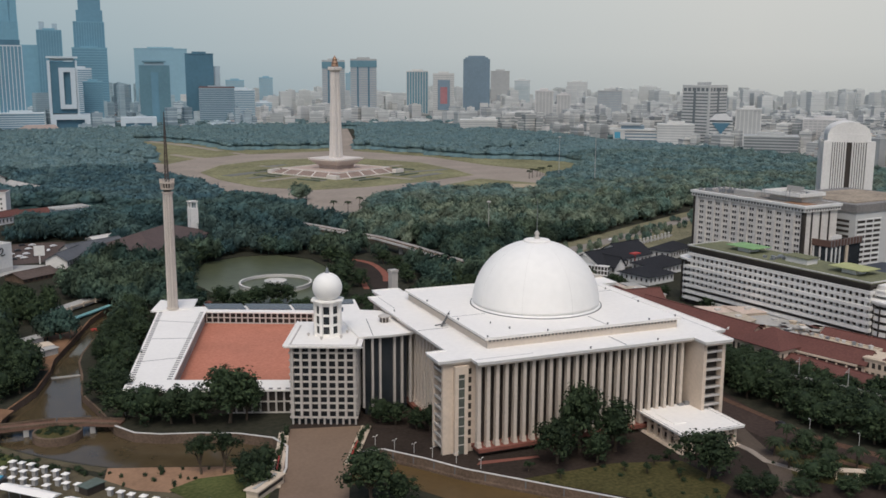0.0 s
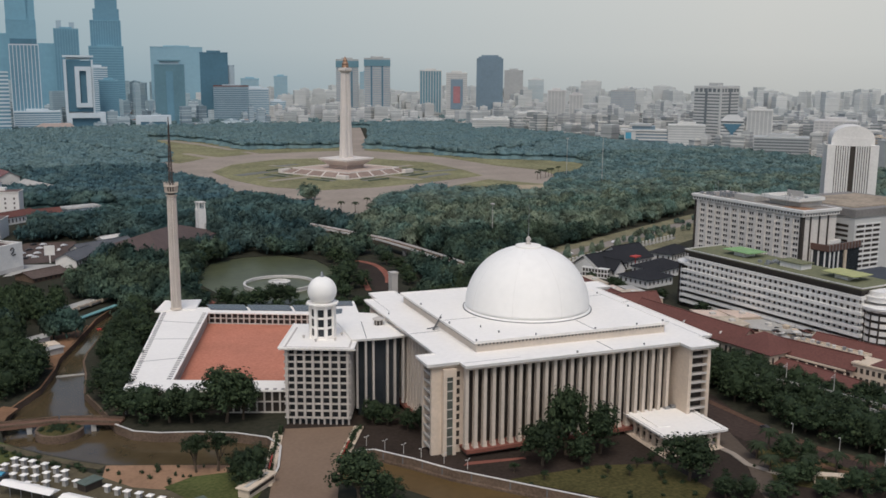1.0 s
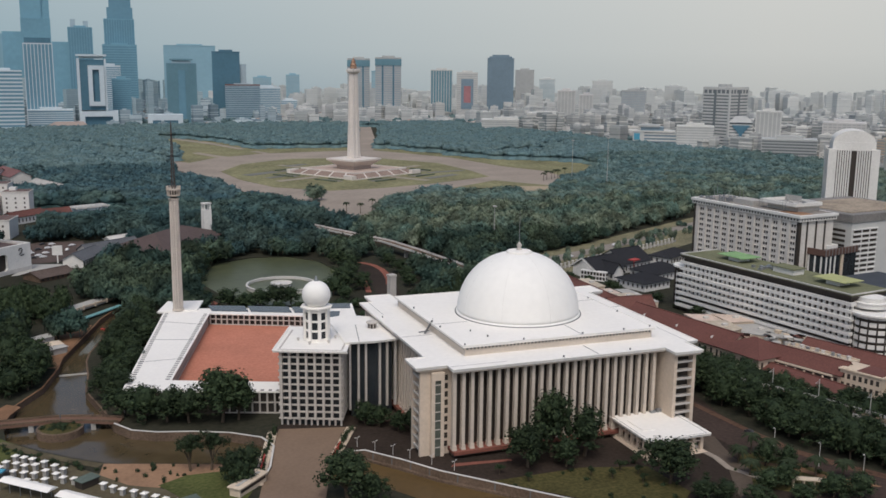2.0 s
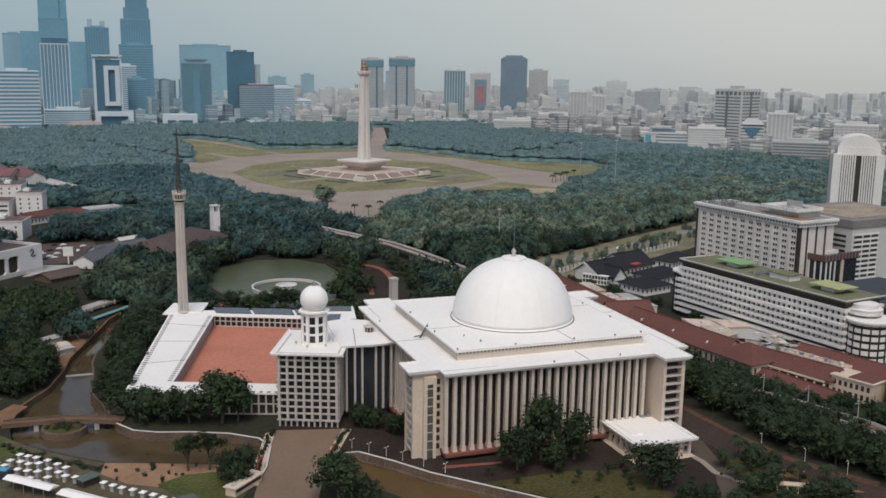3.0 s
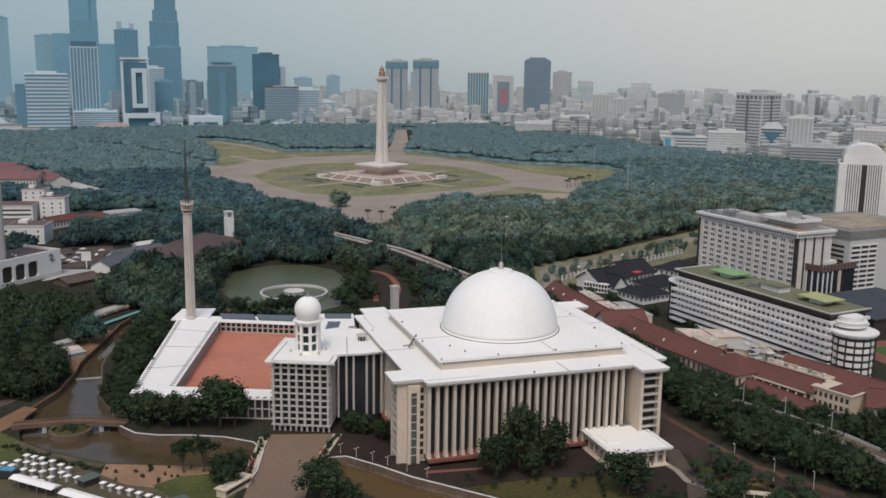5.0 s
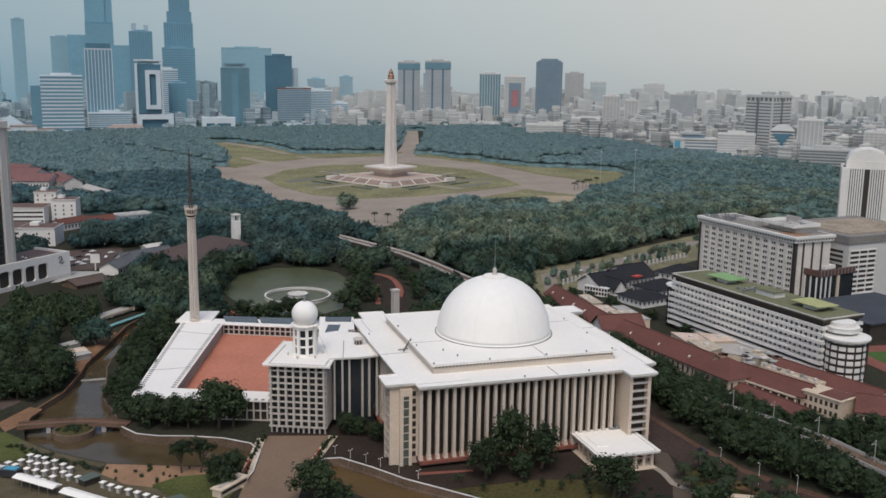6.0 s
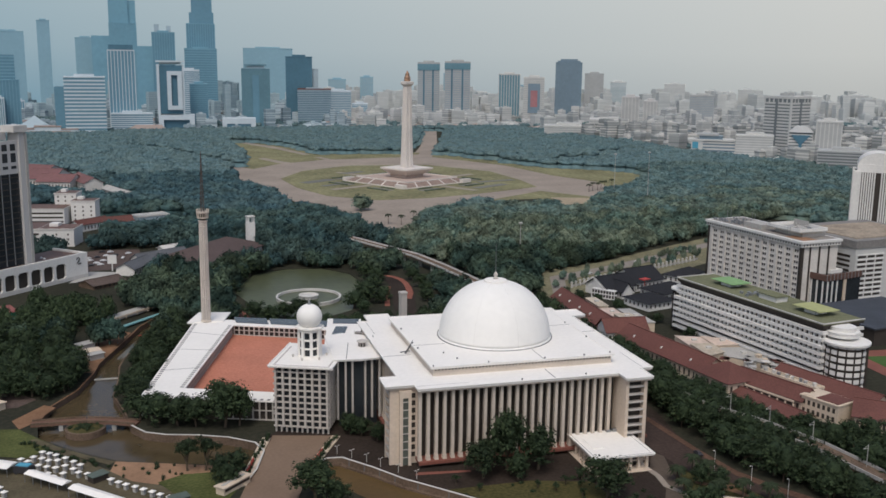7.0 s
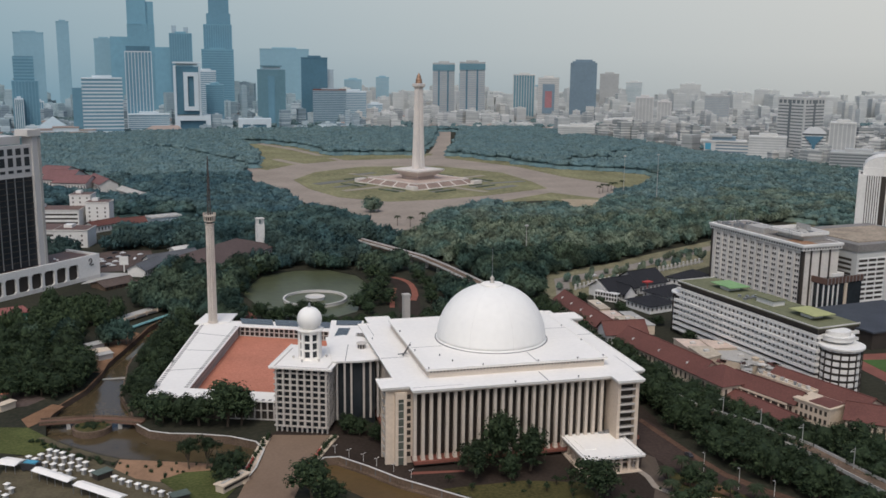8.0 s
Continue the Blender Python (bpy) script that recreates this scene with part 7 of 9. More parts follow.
part("tile_roof", Geo().box(6.6, -5.6, 8.8, 16.6, 4.6, 9.1), RED_TILE, end)
for k in range(7):
    for z in (1.4, 5.0):
        part("window", Geo().box(0.8 + k * 2.3, -6.08, z, 2.0 + k * 2.3, -5.9, z + 2.0), GRILLE_AND_SHADE, end)
for k in range(4):
    for z in (1.4, 5.0):
        part("window", Geo().box(-0.08, -5 + k * 2.6, z, 0.1, -3.8 + k * 2.6, z + 2.0), GRILLE_AND_SHADE, end)
BEIGE_ROOF = material("beige flat roof", (0.46, 0.4, 0.32), 0.9, 0.3, 0.08, 0.5)
PINK_ROOF = material("pinkish roof sheet", (0.55, 0.44, 0.37), 0.8, 0.2, 0.1, 0.6)
for i, (q, h, mat) in enumerate((
        ([(121, 68), (132, 62), (130, 48), (119.5, 50)], 5.6, PINK_ROOF), ([(119.5, 50), (130, 48), (128, 34), (118, 30)], 6.6, BEIGE_ROOF),
        ([(132, 62), (144, 54), (146, 44), (131, 46)], 6.2, PINK_ROOF), ([(131, 45), (146, 43), (151, 33), (140, 18), (128, 33)], 5.0, CONCRETE),
        ([(108, 150), (114, 150), (113, 130), (107, 130)], 6.4, BEIGE_ROOF), ([(107, 128), (115, 128), (114, 112), (106.5, 112)], 5.4, PINK_ROOF), ([(107, 110), (116, 110), (116, 97), (107.5, 97)], 7.0, BEIGE_ROOF), ([(117, 126), (124, 125), (124, 95), (117, 96)], 5.2, CONCRETE))):
    terr = thing("flat_roof_annex", "low annex with a dusty pale flat roof", "building", group="annexes of the station")
    part("wall", Geo().prism(ccw(q), 0, h), CREAM, terr)
    part("roof", Geo().prism(inset(ccw(q), -0.4), h, h + 0.35), mat, terr)
    cx, cy = sum(p[0] for p in q) / len(q), sum(p[1] for p in q) / len(q)
    part("roof_hatch", Geo().box(cx - 1.2, cy - 1, h + 0.35, cx + 1.2, cy + 1, h + 1.3), COPING, terr)
rng = random.Random(15)
for k in range(30):
    x, y = rng.uniform(122, 150), rng.uniform(-16, 30)
    w = rng.uniform(1.5, 4)
    single("yard_shed", Geo().box(-w / 2, -w / 2, 0, w / 2, w / 2, rng.uniform(3.5, 6.5)).box(-w / 2 - 0.3, -w / 2 - 0.3, 6.5, w / 2 + 0.3, w / 2 + 0.3, 6.8), rng.choice((COPING, CREAM, CONCRETE, RED_TILE)), "small cluttered shed in the station yard", "shed", pose(x, y, 0, 0, 0, rng.uniform(0, 90)), "yard sheds")

well = thing("light_well_gallery", "pale gallery with dark openings beside a planted light well", "building", group=STATION)
part("parapet", Geo().bar((110.8, -1.5, 5.6), (120.2, -32, 5.6), 0.5, 0.7), CREAM, well)
part("gallery_wall", Geo().bar((111.4, -1.5, 2.6), (120.8, -32, 2.6), 0.4, 5.2), GRILLE_AND_SHADE, well)
for k in range(9):
    x, y = lerp((110.6, -1.5), (120.0, -32), k / 8)
    part("gallery_post", Geo().box(x - 0.3, y - 0.3, 0, x + 0.3, y + 0.3, 4.8), CREAM, well)
end_flat = thing("flat_roof_annex", "low cream annex with a cluttered flat roof", "building", group="annexes of the station")
part("wall", Geo().prism(ccw([(127, 2), (131.5, 3.4), (140, -25), (135.5, -26.4)]), 0, 7.4), CREAM, end_flat)
part("roof", Geo().prism(ccw([(127.3, 1.8), (131.2, 3.0), (139.7, -24.8), (135.7, -26.0)]), 7.4, 7.6), BEIGE_ROOF, end_flat)
for k, (a, b) in enumerate((((127, 2), (135.5, -26.4)), ((131.5, 3.4), (140, -25)), ((127, 2), (131.5, 3.4)), ((135.5, -26.4), (140, -25)))):
    part("parapet", Geo().bar((*a, 7.9), (*b, 7.9), 0.4, 0.9), CREAM, end_flat)
for k in range(8):
    x, y = lerp((129.4, 1), (137.4, -23.5), k / 7.5)
    single("roof_unit", Geo().box(-0.7, -0.6, 0, 0.7, 0.6, 1.3).box(-0.8, -0.7, 1.3, 0.8, 0.7, 1.45), (CONCRETE, COPING, STEEL)[k % 3], "small grey roof unit on the annex", "roof unit", pose(x + (k % 2) - 0.5, y, 7.6, 0, 0, 12 * k), "roof units")

VILLAS = "dark-roofed white villas"
gable("villa", "white villa with a steep dark roof and gables", (129, 181), (152, 189), 19, 5.6, 11.4, WHITE_PAINT, DARK_TILE, "house", 0, VILLAS)
gable("villa", "white villa with a steep dark roof", (154, 194), (177, 201), 23, 6.0, 12.6, WHITE_PAINT, DARK_TILE, "house", 0, VILLAS)
gable("villa_wing", "white gabled wing with a dark roof", (144, 168), (140, 184), 8, 5.0, 9.6, WHITE_PAINT, DARK_TILE, "house", 0, VILLAS)
hip("villa", "low white villa with a dark hip roof", 148.5, 148, 21, 21, 4.8, 8.8, 16, WHITE_PAINT, DARK_TILE, group=VILLAS)
hip("villa", "dark hip-roofed house behind the villas", 171, 168, 26, 20, 5.0, 9.4, 20, WHITE_PAINT, DARK_TILE, group=VILLAS)
hip("villa", "dark hip-roofed house beside the road", 204, 205, 26, 15, 5.4, 9.2, 28, WHITE_PAINT, DARK_TILE, group=VILLAS)
gallery = thing("villa_gallery", "white two-storey gallery with slim columns on the villa", "porch", pose(124.0, 177.5, 0, 0, 0, -52), VILLAS)
part("recess", Geo().box(0.4, 0.8, 0, 15.6, 3.4, 5.0), GRILLE_AND_SHADE, gallery)
for z in (0.0, 2.5, 5.0):
    part("floor_band", Geo().box(0, 0, z, 16, 3.6, z + 0.5), WHITE_PAINT, gallery)
for k in range(9):
    part("column", Geo().box(k * 1.93, 0.1, 0.5, k * 1.93 + 0.4, 0.5, 5.0), WHITE_PAINT, gallery)
for a, b in (((129.2, 171.6), (126.0, 180)), ((126.0, 180), (123.0, 188.6))):
    z0, z1 = (5.4, 11.5) if a[1] < 175 else (11.5, 5.4)
    single("gable_board", Geo().bar((*a, z0 + 0.3), (*b, z1 + 0.3), 0.5, 0.7), COPING, "white board along the villa gable", "trim", group=VILLAS)
single("red_awning", Geo().box(-3, -2, 9.2, 3, 2, 9.8).box(-0.2, -0.2, 5, 0.2, 0.2, 9.2), RED_PAINT, "small red awning between the villa roofs", "awning", pose(160, 177, 0, 0, 0, 20))
# road beyond the villas, its verge and fence
flat("park_street", [(112, 186), (126, 224), (182, 251), (252, 291), (420, 392), (424, 404), (250, 302), (178, 262), (120, 236), (104, 190)], material("worn street", (0.24, 0.215, 0.19), 0.9, 0.15, 0.05, 0.6), "pale worn street beside the park", "road", 0.1)
flat("street_verge", [(116, 188), (130, 220), (186, 246), (256, 285), (300, 310), (308, 300), (262, 270), (215, 243), (160, 216), (126, 196)], material("worn verge", (0.16, 0.165, 0.09), 0.95, 0.4, 0.05, 0.5, tint=(0.2, 0.17, 0.12)), "worn grass verge with young trees", "verge", 0.08)
flat("street_verge", [(98, 176), (116, 182), (170, 212), (226, 240), (320, 296), (440, 380), (440, 420), (330, 362), (240, 312), (170, 272), (112, 250), (96, 200)], bpy.data.materials["worn verge"], "worn ground along the park street", "verge", 0.05)
vrng = random.Random(23)
verge = []
for k in range(64):
    f = vrng.random()
    a, b = ((118, 200), (166, 228)) if f < 0.3 else ((166, 228), (256, 280)) if f < 0.75 else ((256, 280), (330, 325))
    x, y = lerp(a, b, vrng.random())
    verge.append((x + vrng.uniform(-12, 8), y + vrng.uniform(-6, 22), vrng.uniform(3.5, 7), vrng.uniform(1.5, 2.8)))
leafy_woods("street_trees", verge, FOREST, "young green trees along the street", 51)
fence_post = mesh_of("fence_post", Geo().box(-0.45, -0.45, 0, 0.45, 0.45, 3.4).box(-0.6, -0.6, 3.4, 0.6, 0.6, 3.8), COPING)
fence = thing("street_fence", "white pillared fence along the street", "fence")
line = [(122, 203), (145, 216), (198, 241), (232, 257), (250, 266)]
for (ax, ay), (bx, by) in zip(line, line[1:]):
    n = int(math.dist((ax, ay), (bx, by)) / 4.2)
    copies("fence_post", fence_post, fence, [pose(ax + (bx - ax) * k / n, ay + (by - ay) * k / n, 0, 0, 0, 28) for k in range(n)])
    part("fence_rail", Geo().bar((ax, ay, 1.0), (bx, by, 1.0), 0.25, 1.4), CONCRETE, fence)

# ---- railway viaduct ----
VIA = [(8, 376), (21.4, 344), (41, 298), (49, 262), (59.6, 199), (70, 120), (74, 40), (76, -10), (79, -30), (90, -50), (99, -76), (104, -114), (112, -160)]
viaduct = thing("railway_viaduct", "grey concrete railway viaduct through the trees", "viaduct")
for a, b in zip(VIA, VIA[1:]):
    part("deck", Geo().bar((*a, 5.6), (*b, 5.6), 6.6, 1.2), STONE_WALL, viaduct)
    for d in (-3.4, 3.4):
        p, q = shift(a, b, d)
        part("side_wall", Geo().bar((*p, 6.6), (*q, 6.6), 0.35, 1.3), CONCRETE if a[1] < 100 else COPING, viaduct)
    n = max(1, int(math.dist(a, b) / 18))
    for k in range(n):
        x, y = lerp(a, b, (k + 0.5) / n)
        part("pier", Geo().box(x - 1, y - 1, 0, x + 1, y + 1, 5.0), CONCRETE, viaduct)

for x, y in ((84, -38), (91, -54), (97, -72), (101, -96)):
    pylon = thing("line_mast", "pale steel mast with an arm over the railway", "mast", pose(x + 2.6, y, 6.2, 0, 0, 25), "railway masts")
    part("pole", Geo().tube([(0, 0, 0), (0, 0, 8)], [0.16, 0.12], 6), CONCRETE, pylon)
    part("arm", Geo().bar((0, 0, 6.6), (-3.4, 0, 7.2), 0.16), CONCRETE, pylon)
    part("stay", Geo().bar((0, 0, 7.8), (-3.2, 0, 7.2), 0.08), CONCRETE, pylon)

# ---- west side: church hall, white offices, sheds ----
hip("brown_hall", "large white-walled hall with a broad brown roof", -97, 335, 76, 42, 8, 15.5, 55, WHITE_PAINT, material("brown sheet roof", (0.085, 0.06, 0.055), 0.8, 0.2, 0.05, 0.5))
wt = thing("white_tower", "square white bell tower with an open top", "tower", pose(-69.4, 357, 0, 0, 0, 15))
part("shaft", Geo().box(-2.7, -2.7, 0, 2.7, 2.7, 24), WHITE_PAINT, wt)
for sx in (-1, 1):
    for sy in (-1, 1):
        part("post", Geo().box(sx * 2.0 - 0.5, sy * 2.0 - 0.5, 24, sx * 2.0 + 0.5, sy * 2.0 + 0.5, 28), WHITE_PAINT, wt)
part("cap", Geo().box(-2.9, -2.9, 28, 2.9, 2.9, 28.8), COPING, wt)


def white_office(x, y, w, d, h, turn, label, bands=True):
    b = thing("white_office", label, "building", pose(x, y, 0, 0, 0, turn), "white offices by the park")
    part("wall", Geo().box(-w / 2, -d / 2, 0, w / 2, d / 2, h), WHITE_PAINT, b)
    part("parapet", Geo().box(-w / 2 - 0.4, -d / 2 - 0.4, h, w / 2 + 0.4, d / 2 + 0.4, h + 1.0), COPING, b)
    part("roof", Geo().box(-w / 2 + 0.3, -d / 2 + 0.3, h + 1.0, w / 2 - 0.3, d / 2 - 0.3, h + 1.15), RUST, b, "brown flat roof")
    part("roof_hut", Geo().box(-w * 0.3, -d * 0.1, h + 1.15, -w * 0.05, d * 0.3, h + 3.4), WHITE_PAINT, b)
    f = int(h / 3.6)
    for k in range(f):
        z = 1.4 + k * 3.6
        if bands:
            part("window_band", Geo().box(-w / 2 + 1, -d / 2 - 0.08, z, w / 2 - 1, -d / 2 + 0.1, z + 1.5), GRILLE_AND_SHADE, b)
        else:
            for j in range(3):
                part("window", Geo().box(-w / 3 + j * w / 3 - 0.6, -d / 2 - 0.08, z, -w / 3 + j * w / 3 + 0.6, -d / 2 + 0.1, z + 1.6), GRILLE_AND_SHADE, b)


white_office(-236, 440, 40, 30, 12.5, -12, "white office with dark window bands")
white_office(-208, 428, 26, 22, 13, -12, "plain white office block with a flat top", False)
white_office(-240, 520, 60, 26, 16, -10, "white office with long dark bands")
white_office(-212, 535, 18, 18, 26, -10, "white stair tower with small windows", False)
white_office(-197, 520, 20, 16, 21, -10, "white block with small windows", False)
gable("red_row", "low white row with a red-tiled roof", (-203, 484), (-181, 506), 12, 6, 9, WHITE_PAINT, RED_TILE)
CLAY = material("faded clay tile", (0.17, 0.085, 0.082), 0.8, 0.2, 0.02, 0.3)
for a, b, w, top in (((-288, 880), (-258, 862), 44, 13), ((-276, 822), (-244, 812), 52, 14), ((-262, 782), (-226, 770), 34, 12), ((-226, 800), (-206, 742), 20, 11)):
    gable("long_red_roof", "long low red roof among the trees", a, b, w, 9.5, top + 4, COPING, CLAY)
gable("long_red_roof", "pale edged platform roof among the trees", (-192, 735), (-160, 660), 12, 5, 8, COPING, CONCRETE)
frame_hall = thing("pale_frame_hall", "low hall with a pale open roof frame", "building", pose(-153, 512, 0, 0, 0, 25))
part("wall", Geo().box(0, 0, 0, 27, 12, 6), TOWER_GREY, frame_hall)
for y in (-0.5, 5.5, 12):
    part("beam", Geo().box(-1, y, 6, 28, y + 0.9, 7.4), COPING, frame_hall)
for x in (-1, 9, 18, 27):
    part("cross_beam", Geo().box(x, 0.4, 6.2, x + 0.9, 12, 7.2), COPING, frame_hall)
gable("red_row", "low white row house with a red roof", (-178, 506), (-160, 514), 12, 4.6, 8, WHITE_PAINT, RED_TILE, "house")
gable("red_row", "low house with a faded red roof among trees", (-176, 480), (-158, 488), 10, 4, 7, CREAM, RED_TILE, "house")
gable("grey_house", "white house with a grey roof under trees", (-150, 330), (-118, 352), 12, 5, 8.5, WHITE_PAINT, GREY_SHEET, "house")
gable("low_brown_house", "low house with a dusty brown roof", (-178, 268), (-160, 282), 16, 2.6, 5.0, STONE_WALL, BROWN_DUST, "house")
gable("grey_house", "white house with a long grey roof by the car park", (-156, 300), (-143, 326), 13, 5, 8.6, WHITE_PAINT, GREY_SHEET, "house")
gable("grey_house", "pale shed with a bright sheet roof", (-134, 376), (-118, 388), 7, 3.6, 5, WHITE_PAINT, COPING, "shed")
flat("car_park", [(-200, 318), (-160, 322), (-146, 350), (-150, 394), (-180, 396), (-198, 380)], CAR_GROUND, "brown car park", "car park", 0.08)
flat("pale_yard", [(-190, 285), (-165, 292), (-158, 312), (-180, 318)], CONCRETE, "pale concrete yard", "yard", 0.1)
single("video_screen", Geo().box(-3, -0.3, 5, 3, 0.3, 11).box(-0.4, -0.2, 0, 0.4, 0.2, 5), WHITE_PAINT, "pale outdoor screen on a post", "screen", pose(-165, 318, 0, 0, 0, -8))

green_house = thing("green_house", "green terraced house with a faded red roof", "building", pose(-224, 176, 0, 0, 0, 22))
part("wall", Geo().box(0, 0, 0, 19, 14, 8.4), material("green paint", (0.06, 0.3, 0.2), 0.7, 0.15, 0.2, 0.8), green_house)
for z in (2.2, 5.0):
    part("gallery_opening", Geo().box(0.6, -0.06, z, 18.4, 0.3, z + 1.3), GRILLE_AND_SHADE, green_house)
    part("gallery_rail", Geo().box(0, -1.1, z - 0.9, 19.2, -0.9, z), material("pale green paint", (0.2, 0.45, 0.33), 0.7), green_house)
part("roof", Geo().box(-0.8, -1.4, 8.4, 19.8, 14.8, 8.9), material("faded red sheet", (0.25, 0.1, 0.09), 0.85, 0.2, 0.1, 0.8), green_house)


def car(x, y, turn, mat, label):
    c = thing("car", label, "car", pose(x, y, 0.13, 0, 0, turn), "parked cars")
    part("body", Geo().add([(sx * a, sy * b, z) for z, a, b in ((0.35, 2.2, 0.85), (0.9, 2.2, 0.88), (0.95, 1.5, 0.8), (1.45, 1.0, 0.65)) for sx, sy in ((-1, -1), (1, -1), (1, 1), (-1, 1))],
         [(3, 2, 1, 0), (12, 13, 14, 15)] + [(4 * i + k, 4 * i + (k + 1) % 4, 4 * i + 4 + (k + 1) % 4, 4 * i + 4 + k) for i in range(3) for k in range(4)]), mat, c)
    for sx in (-1.4, 1.4):
        for sy in (-0.8, 0.8):
            part("wheel", Geo().lathe([(0.33, -0.1), (0.33, 0.1)], 12), CAR_DARK, c).matrix_basis = Matrix.Translation((sx, sy, 0.34)) @ Matrix.Rotation(math.pi / 2, 4, "X")


for x, y, turn, mat, lab in ((-173, 352, 10, CAR_WHITE, "small white parked car"), (-182, 354, 15, CAR_WHITE, "small white parked car"), (-157, 376, 30, CAR_WHITE, "small white parked car"), (-168, 345, 80, CAR_DARK, "small dark parked car"), (-177, 344, 12, CAR_WHITE, "small white parked car"),
                             (-186, 340, 15, CAR_WHITE, "small white parked car"), (-180, 336, 15, CAR_DARK, "small dark parked car"), (-174, 338, 15, CAR_WHITE, "small white parked car"), (-190, 346, 15, CAR_DARK, "small dark parked car"), (-184, 362, 20, CAR_WHITE, "small white parked car"), (-178, 366, 20, CAR_DARK, "small dark parked car"), (-172, 370, 20, CAR_WHITE, "small white parked car"), (-166, 372, 20, CAR_DARK, "small dark parked car"), (-160, 360, 80, CAR_WHITE, "small white parked car"), (-170, 384, 25, CAR_WHITE, "small white parked car"), (-176, 386, 25, CAR_DARK, "small dark parked car"),
                             (44.5, -42.5, 70, RED_PAINT, "small red parked car"), (46, -37, 70, CAR_DARK, "small dark parked car"), (45, -32, 70, CAR_DARK, "small dark parked car"),
                             (60, -60, 88, CAR_DARK, "dark car on the paved drive"), (150, 238, 28, CAR_WHITE, "white car on the pale street"), (200, 267, 30, CAR_WHITE, "white car on the pale street")):
    car(x, y, turn, mat, lab)


# ---- trees near the camera ----
def leafy_meshes(seed, r=5.0, h=12.0, clumps=24, leaves=40, low=0.26):
    """Trunk with limbs, and a deep crown of ragged clumps set with many small leaf sprays."""
    rng = np.random.default_rng(seed)
    trunk = Geo()
    top = h * 0.42
    bend = [(0, 0, 0), (rng.uniform(-0.3, 0.3), rng.uniform(-0.3, 0.3), top * 0.5), (rng.uniform(-0.4, 0.4), rng.uniform(-0.4, 0.4), top), (0, 0, h * 0.85)]
    trunk.tube(bend, [0.42, 0.33, 0.26, 0.08], 8)
    centres = [np.array([0, 0, h * (0.5 + 0.4 * low)])]
    for k in range(clumps - 1):
        a = 2 * np.pi * (k * 0.618 + rng.uniform(-0.05, 0.05))
        u = (k + 0.5) / (clumps - 1)
        z = h * (low + (0.9 - low) * u)
        wide = math.sqrt(max(0.03, 1 - ((u - 0.32) / 0.74) ** 2))
        q = r * wide * rng.uniform(0.4, 0.95) * (1 + 0.26 * math.sin(2 * a + seed) + 0.16 * math.sin(3 * a + 2 * seed))
        z += h * rng.uniform(-0.05, 0.05)
        centres.append(np.array([q * np.cos(a), q * np.sin(a), z]))
    for c in centres[1::3]:
        m = np.array([c[0] * 0.45, c[1] * 0.45, (top * 0.75 + c[2]) / 2])
        trunk.tube([bend[1], tuple(m), tuple(c)], [0.2, 0.14, 0.05], 5)
    vs, fs, n = [], [], 0
    quads_v = []
    for i, c in enumerate(centres):
        base, faces = BLOBS[2 if i == 0 else 1]
        cr = r * (0.68 if i == 0 else rng.uniform(0.25, 0.37))
        tall = 1.35 if i == 0 else 0.85
        v = base * (1 + rng.uniform(-0.28, 0.22, (len(base), 1))) * np.array([cr, cr, cr * tall]) * (0.85 if i == 0 and low < 0.4 else 0.58) + c
        vs.append(v)
        fs.append(faces + n)
        n += len(v)
        if i == 0:
            continue
        d = rng.normal(size=(leaves, 3))
        d[:, 2] += 0.35
        d /= np.linalg.norm(d, axis=1)[:, None]
        p = c + d * np.array([cr, cr, cr * 0.85]) * rng.uniform(0.65, 1.4, (leaves, 1))
        nrm = d + rng.normal(scale=0.4, size=(leaves, 3)) + np.array([0, 0, 0.45])
        nrm /= np.linalg.norm(nrm, axis=1)[:, None]
        t = np.cross(nrm, rng.normal(size=(leaves, 3)))
        t /= np.linalg.norm(t, axis=1)[:, None]
        b = np.cross(nrm, t)
        s = rng.uniform(0.24, 0.52, (leaves, 1))
        quads_v.append(np.stack([p - t * s, p - b * s * 0.65 + nrm * 0.1, p + t * s, p + b * s * 0.65 + nrm * 0.1], 1).reshape(-1, 3))
    v1, f1 = np.concatenate(vs), np.concatenate(fs)
    v2 = np.concatenate(quads_v)
    k = len(v2) // 4
    q = np.arange(k)[:, None] * 4 + len(v1)
    f2 = np.concatenate([q + np.array([[0, 1, 2]]), q + np.array([[0, 2, 3]])])
    crown = fast_mesh("crown", np.concatenate([v1, v2]), np.concatenate([f1, f2]), LEAF)
    return mesh_of("trunk", trunk, BARK), crown


KINDS = [leafy_meshes(s, r, h) for s, r, h in ((1, 5.0, 12.0), (2, 5.6, 11.0), (3, 4.4, 13.0), (4, 5.2, 12.5))] + [leafy_meshes(9, 3.6, 12.0, 14, 70, 0.6), leafy_meshes(17, 5.4, 12.0, 40, 46, 0.42)]


def tree(x, y, height, radius, kind, label="broad dark green tree", group="", turn=0.0):
    base_r, base_h = ((5.0, 12.0), (5.6, 11.0), (4.4, 13.0), (5.2, 12.5), (3.6, 12.0), (5.4, 12.0))[kind]
    t = thing("tree", label, "tree", pose(x, y, 0, 0, 0, turn) @ Matrix.Diagonal((radius / base_r, radius / base_r, height / base_h, 1)), group)
    for name, me in (("trunk", KINDS[kind][0]), ("crown", KINDS[kind][1])):
        ob = new(name, me)
        ob.parent = t
    return t


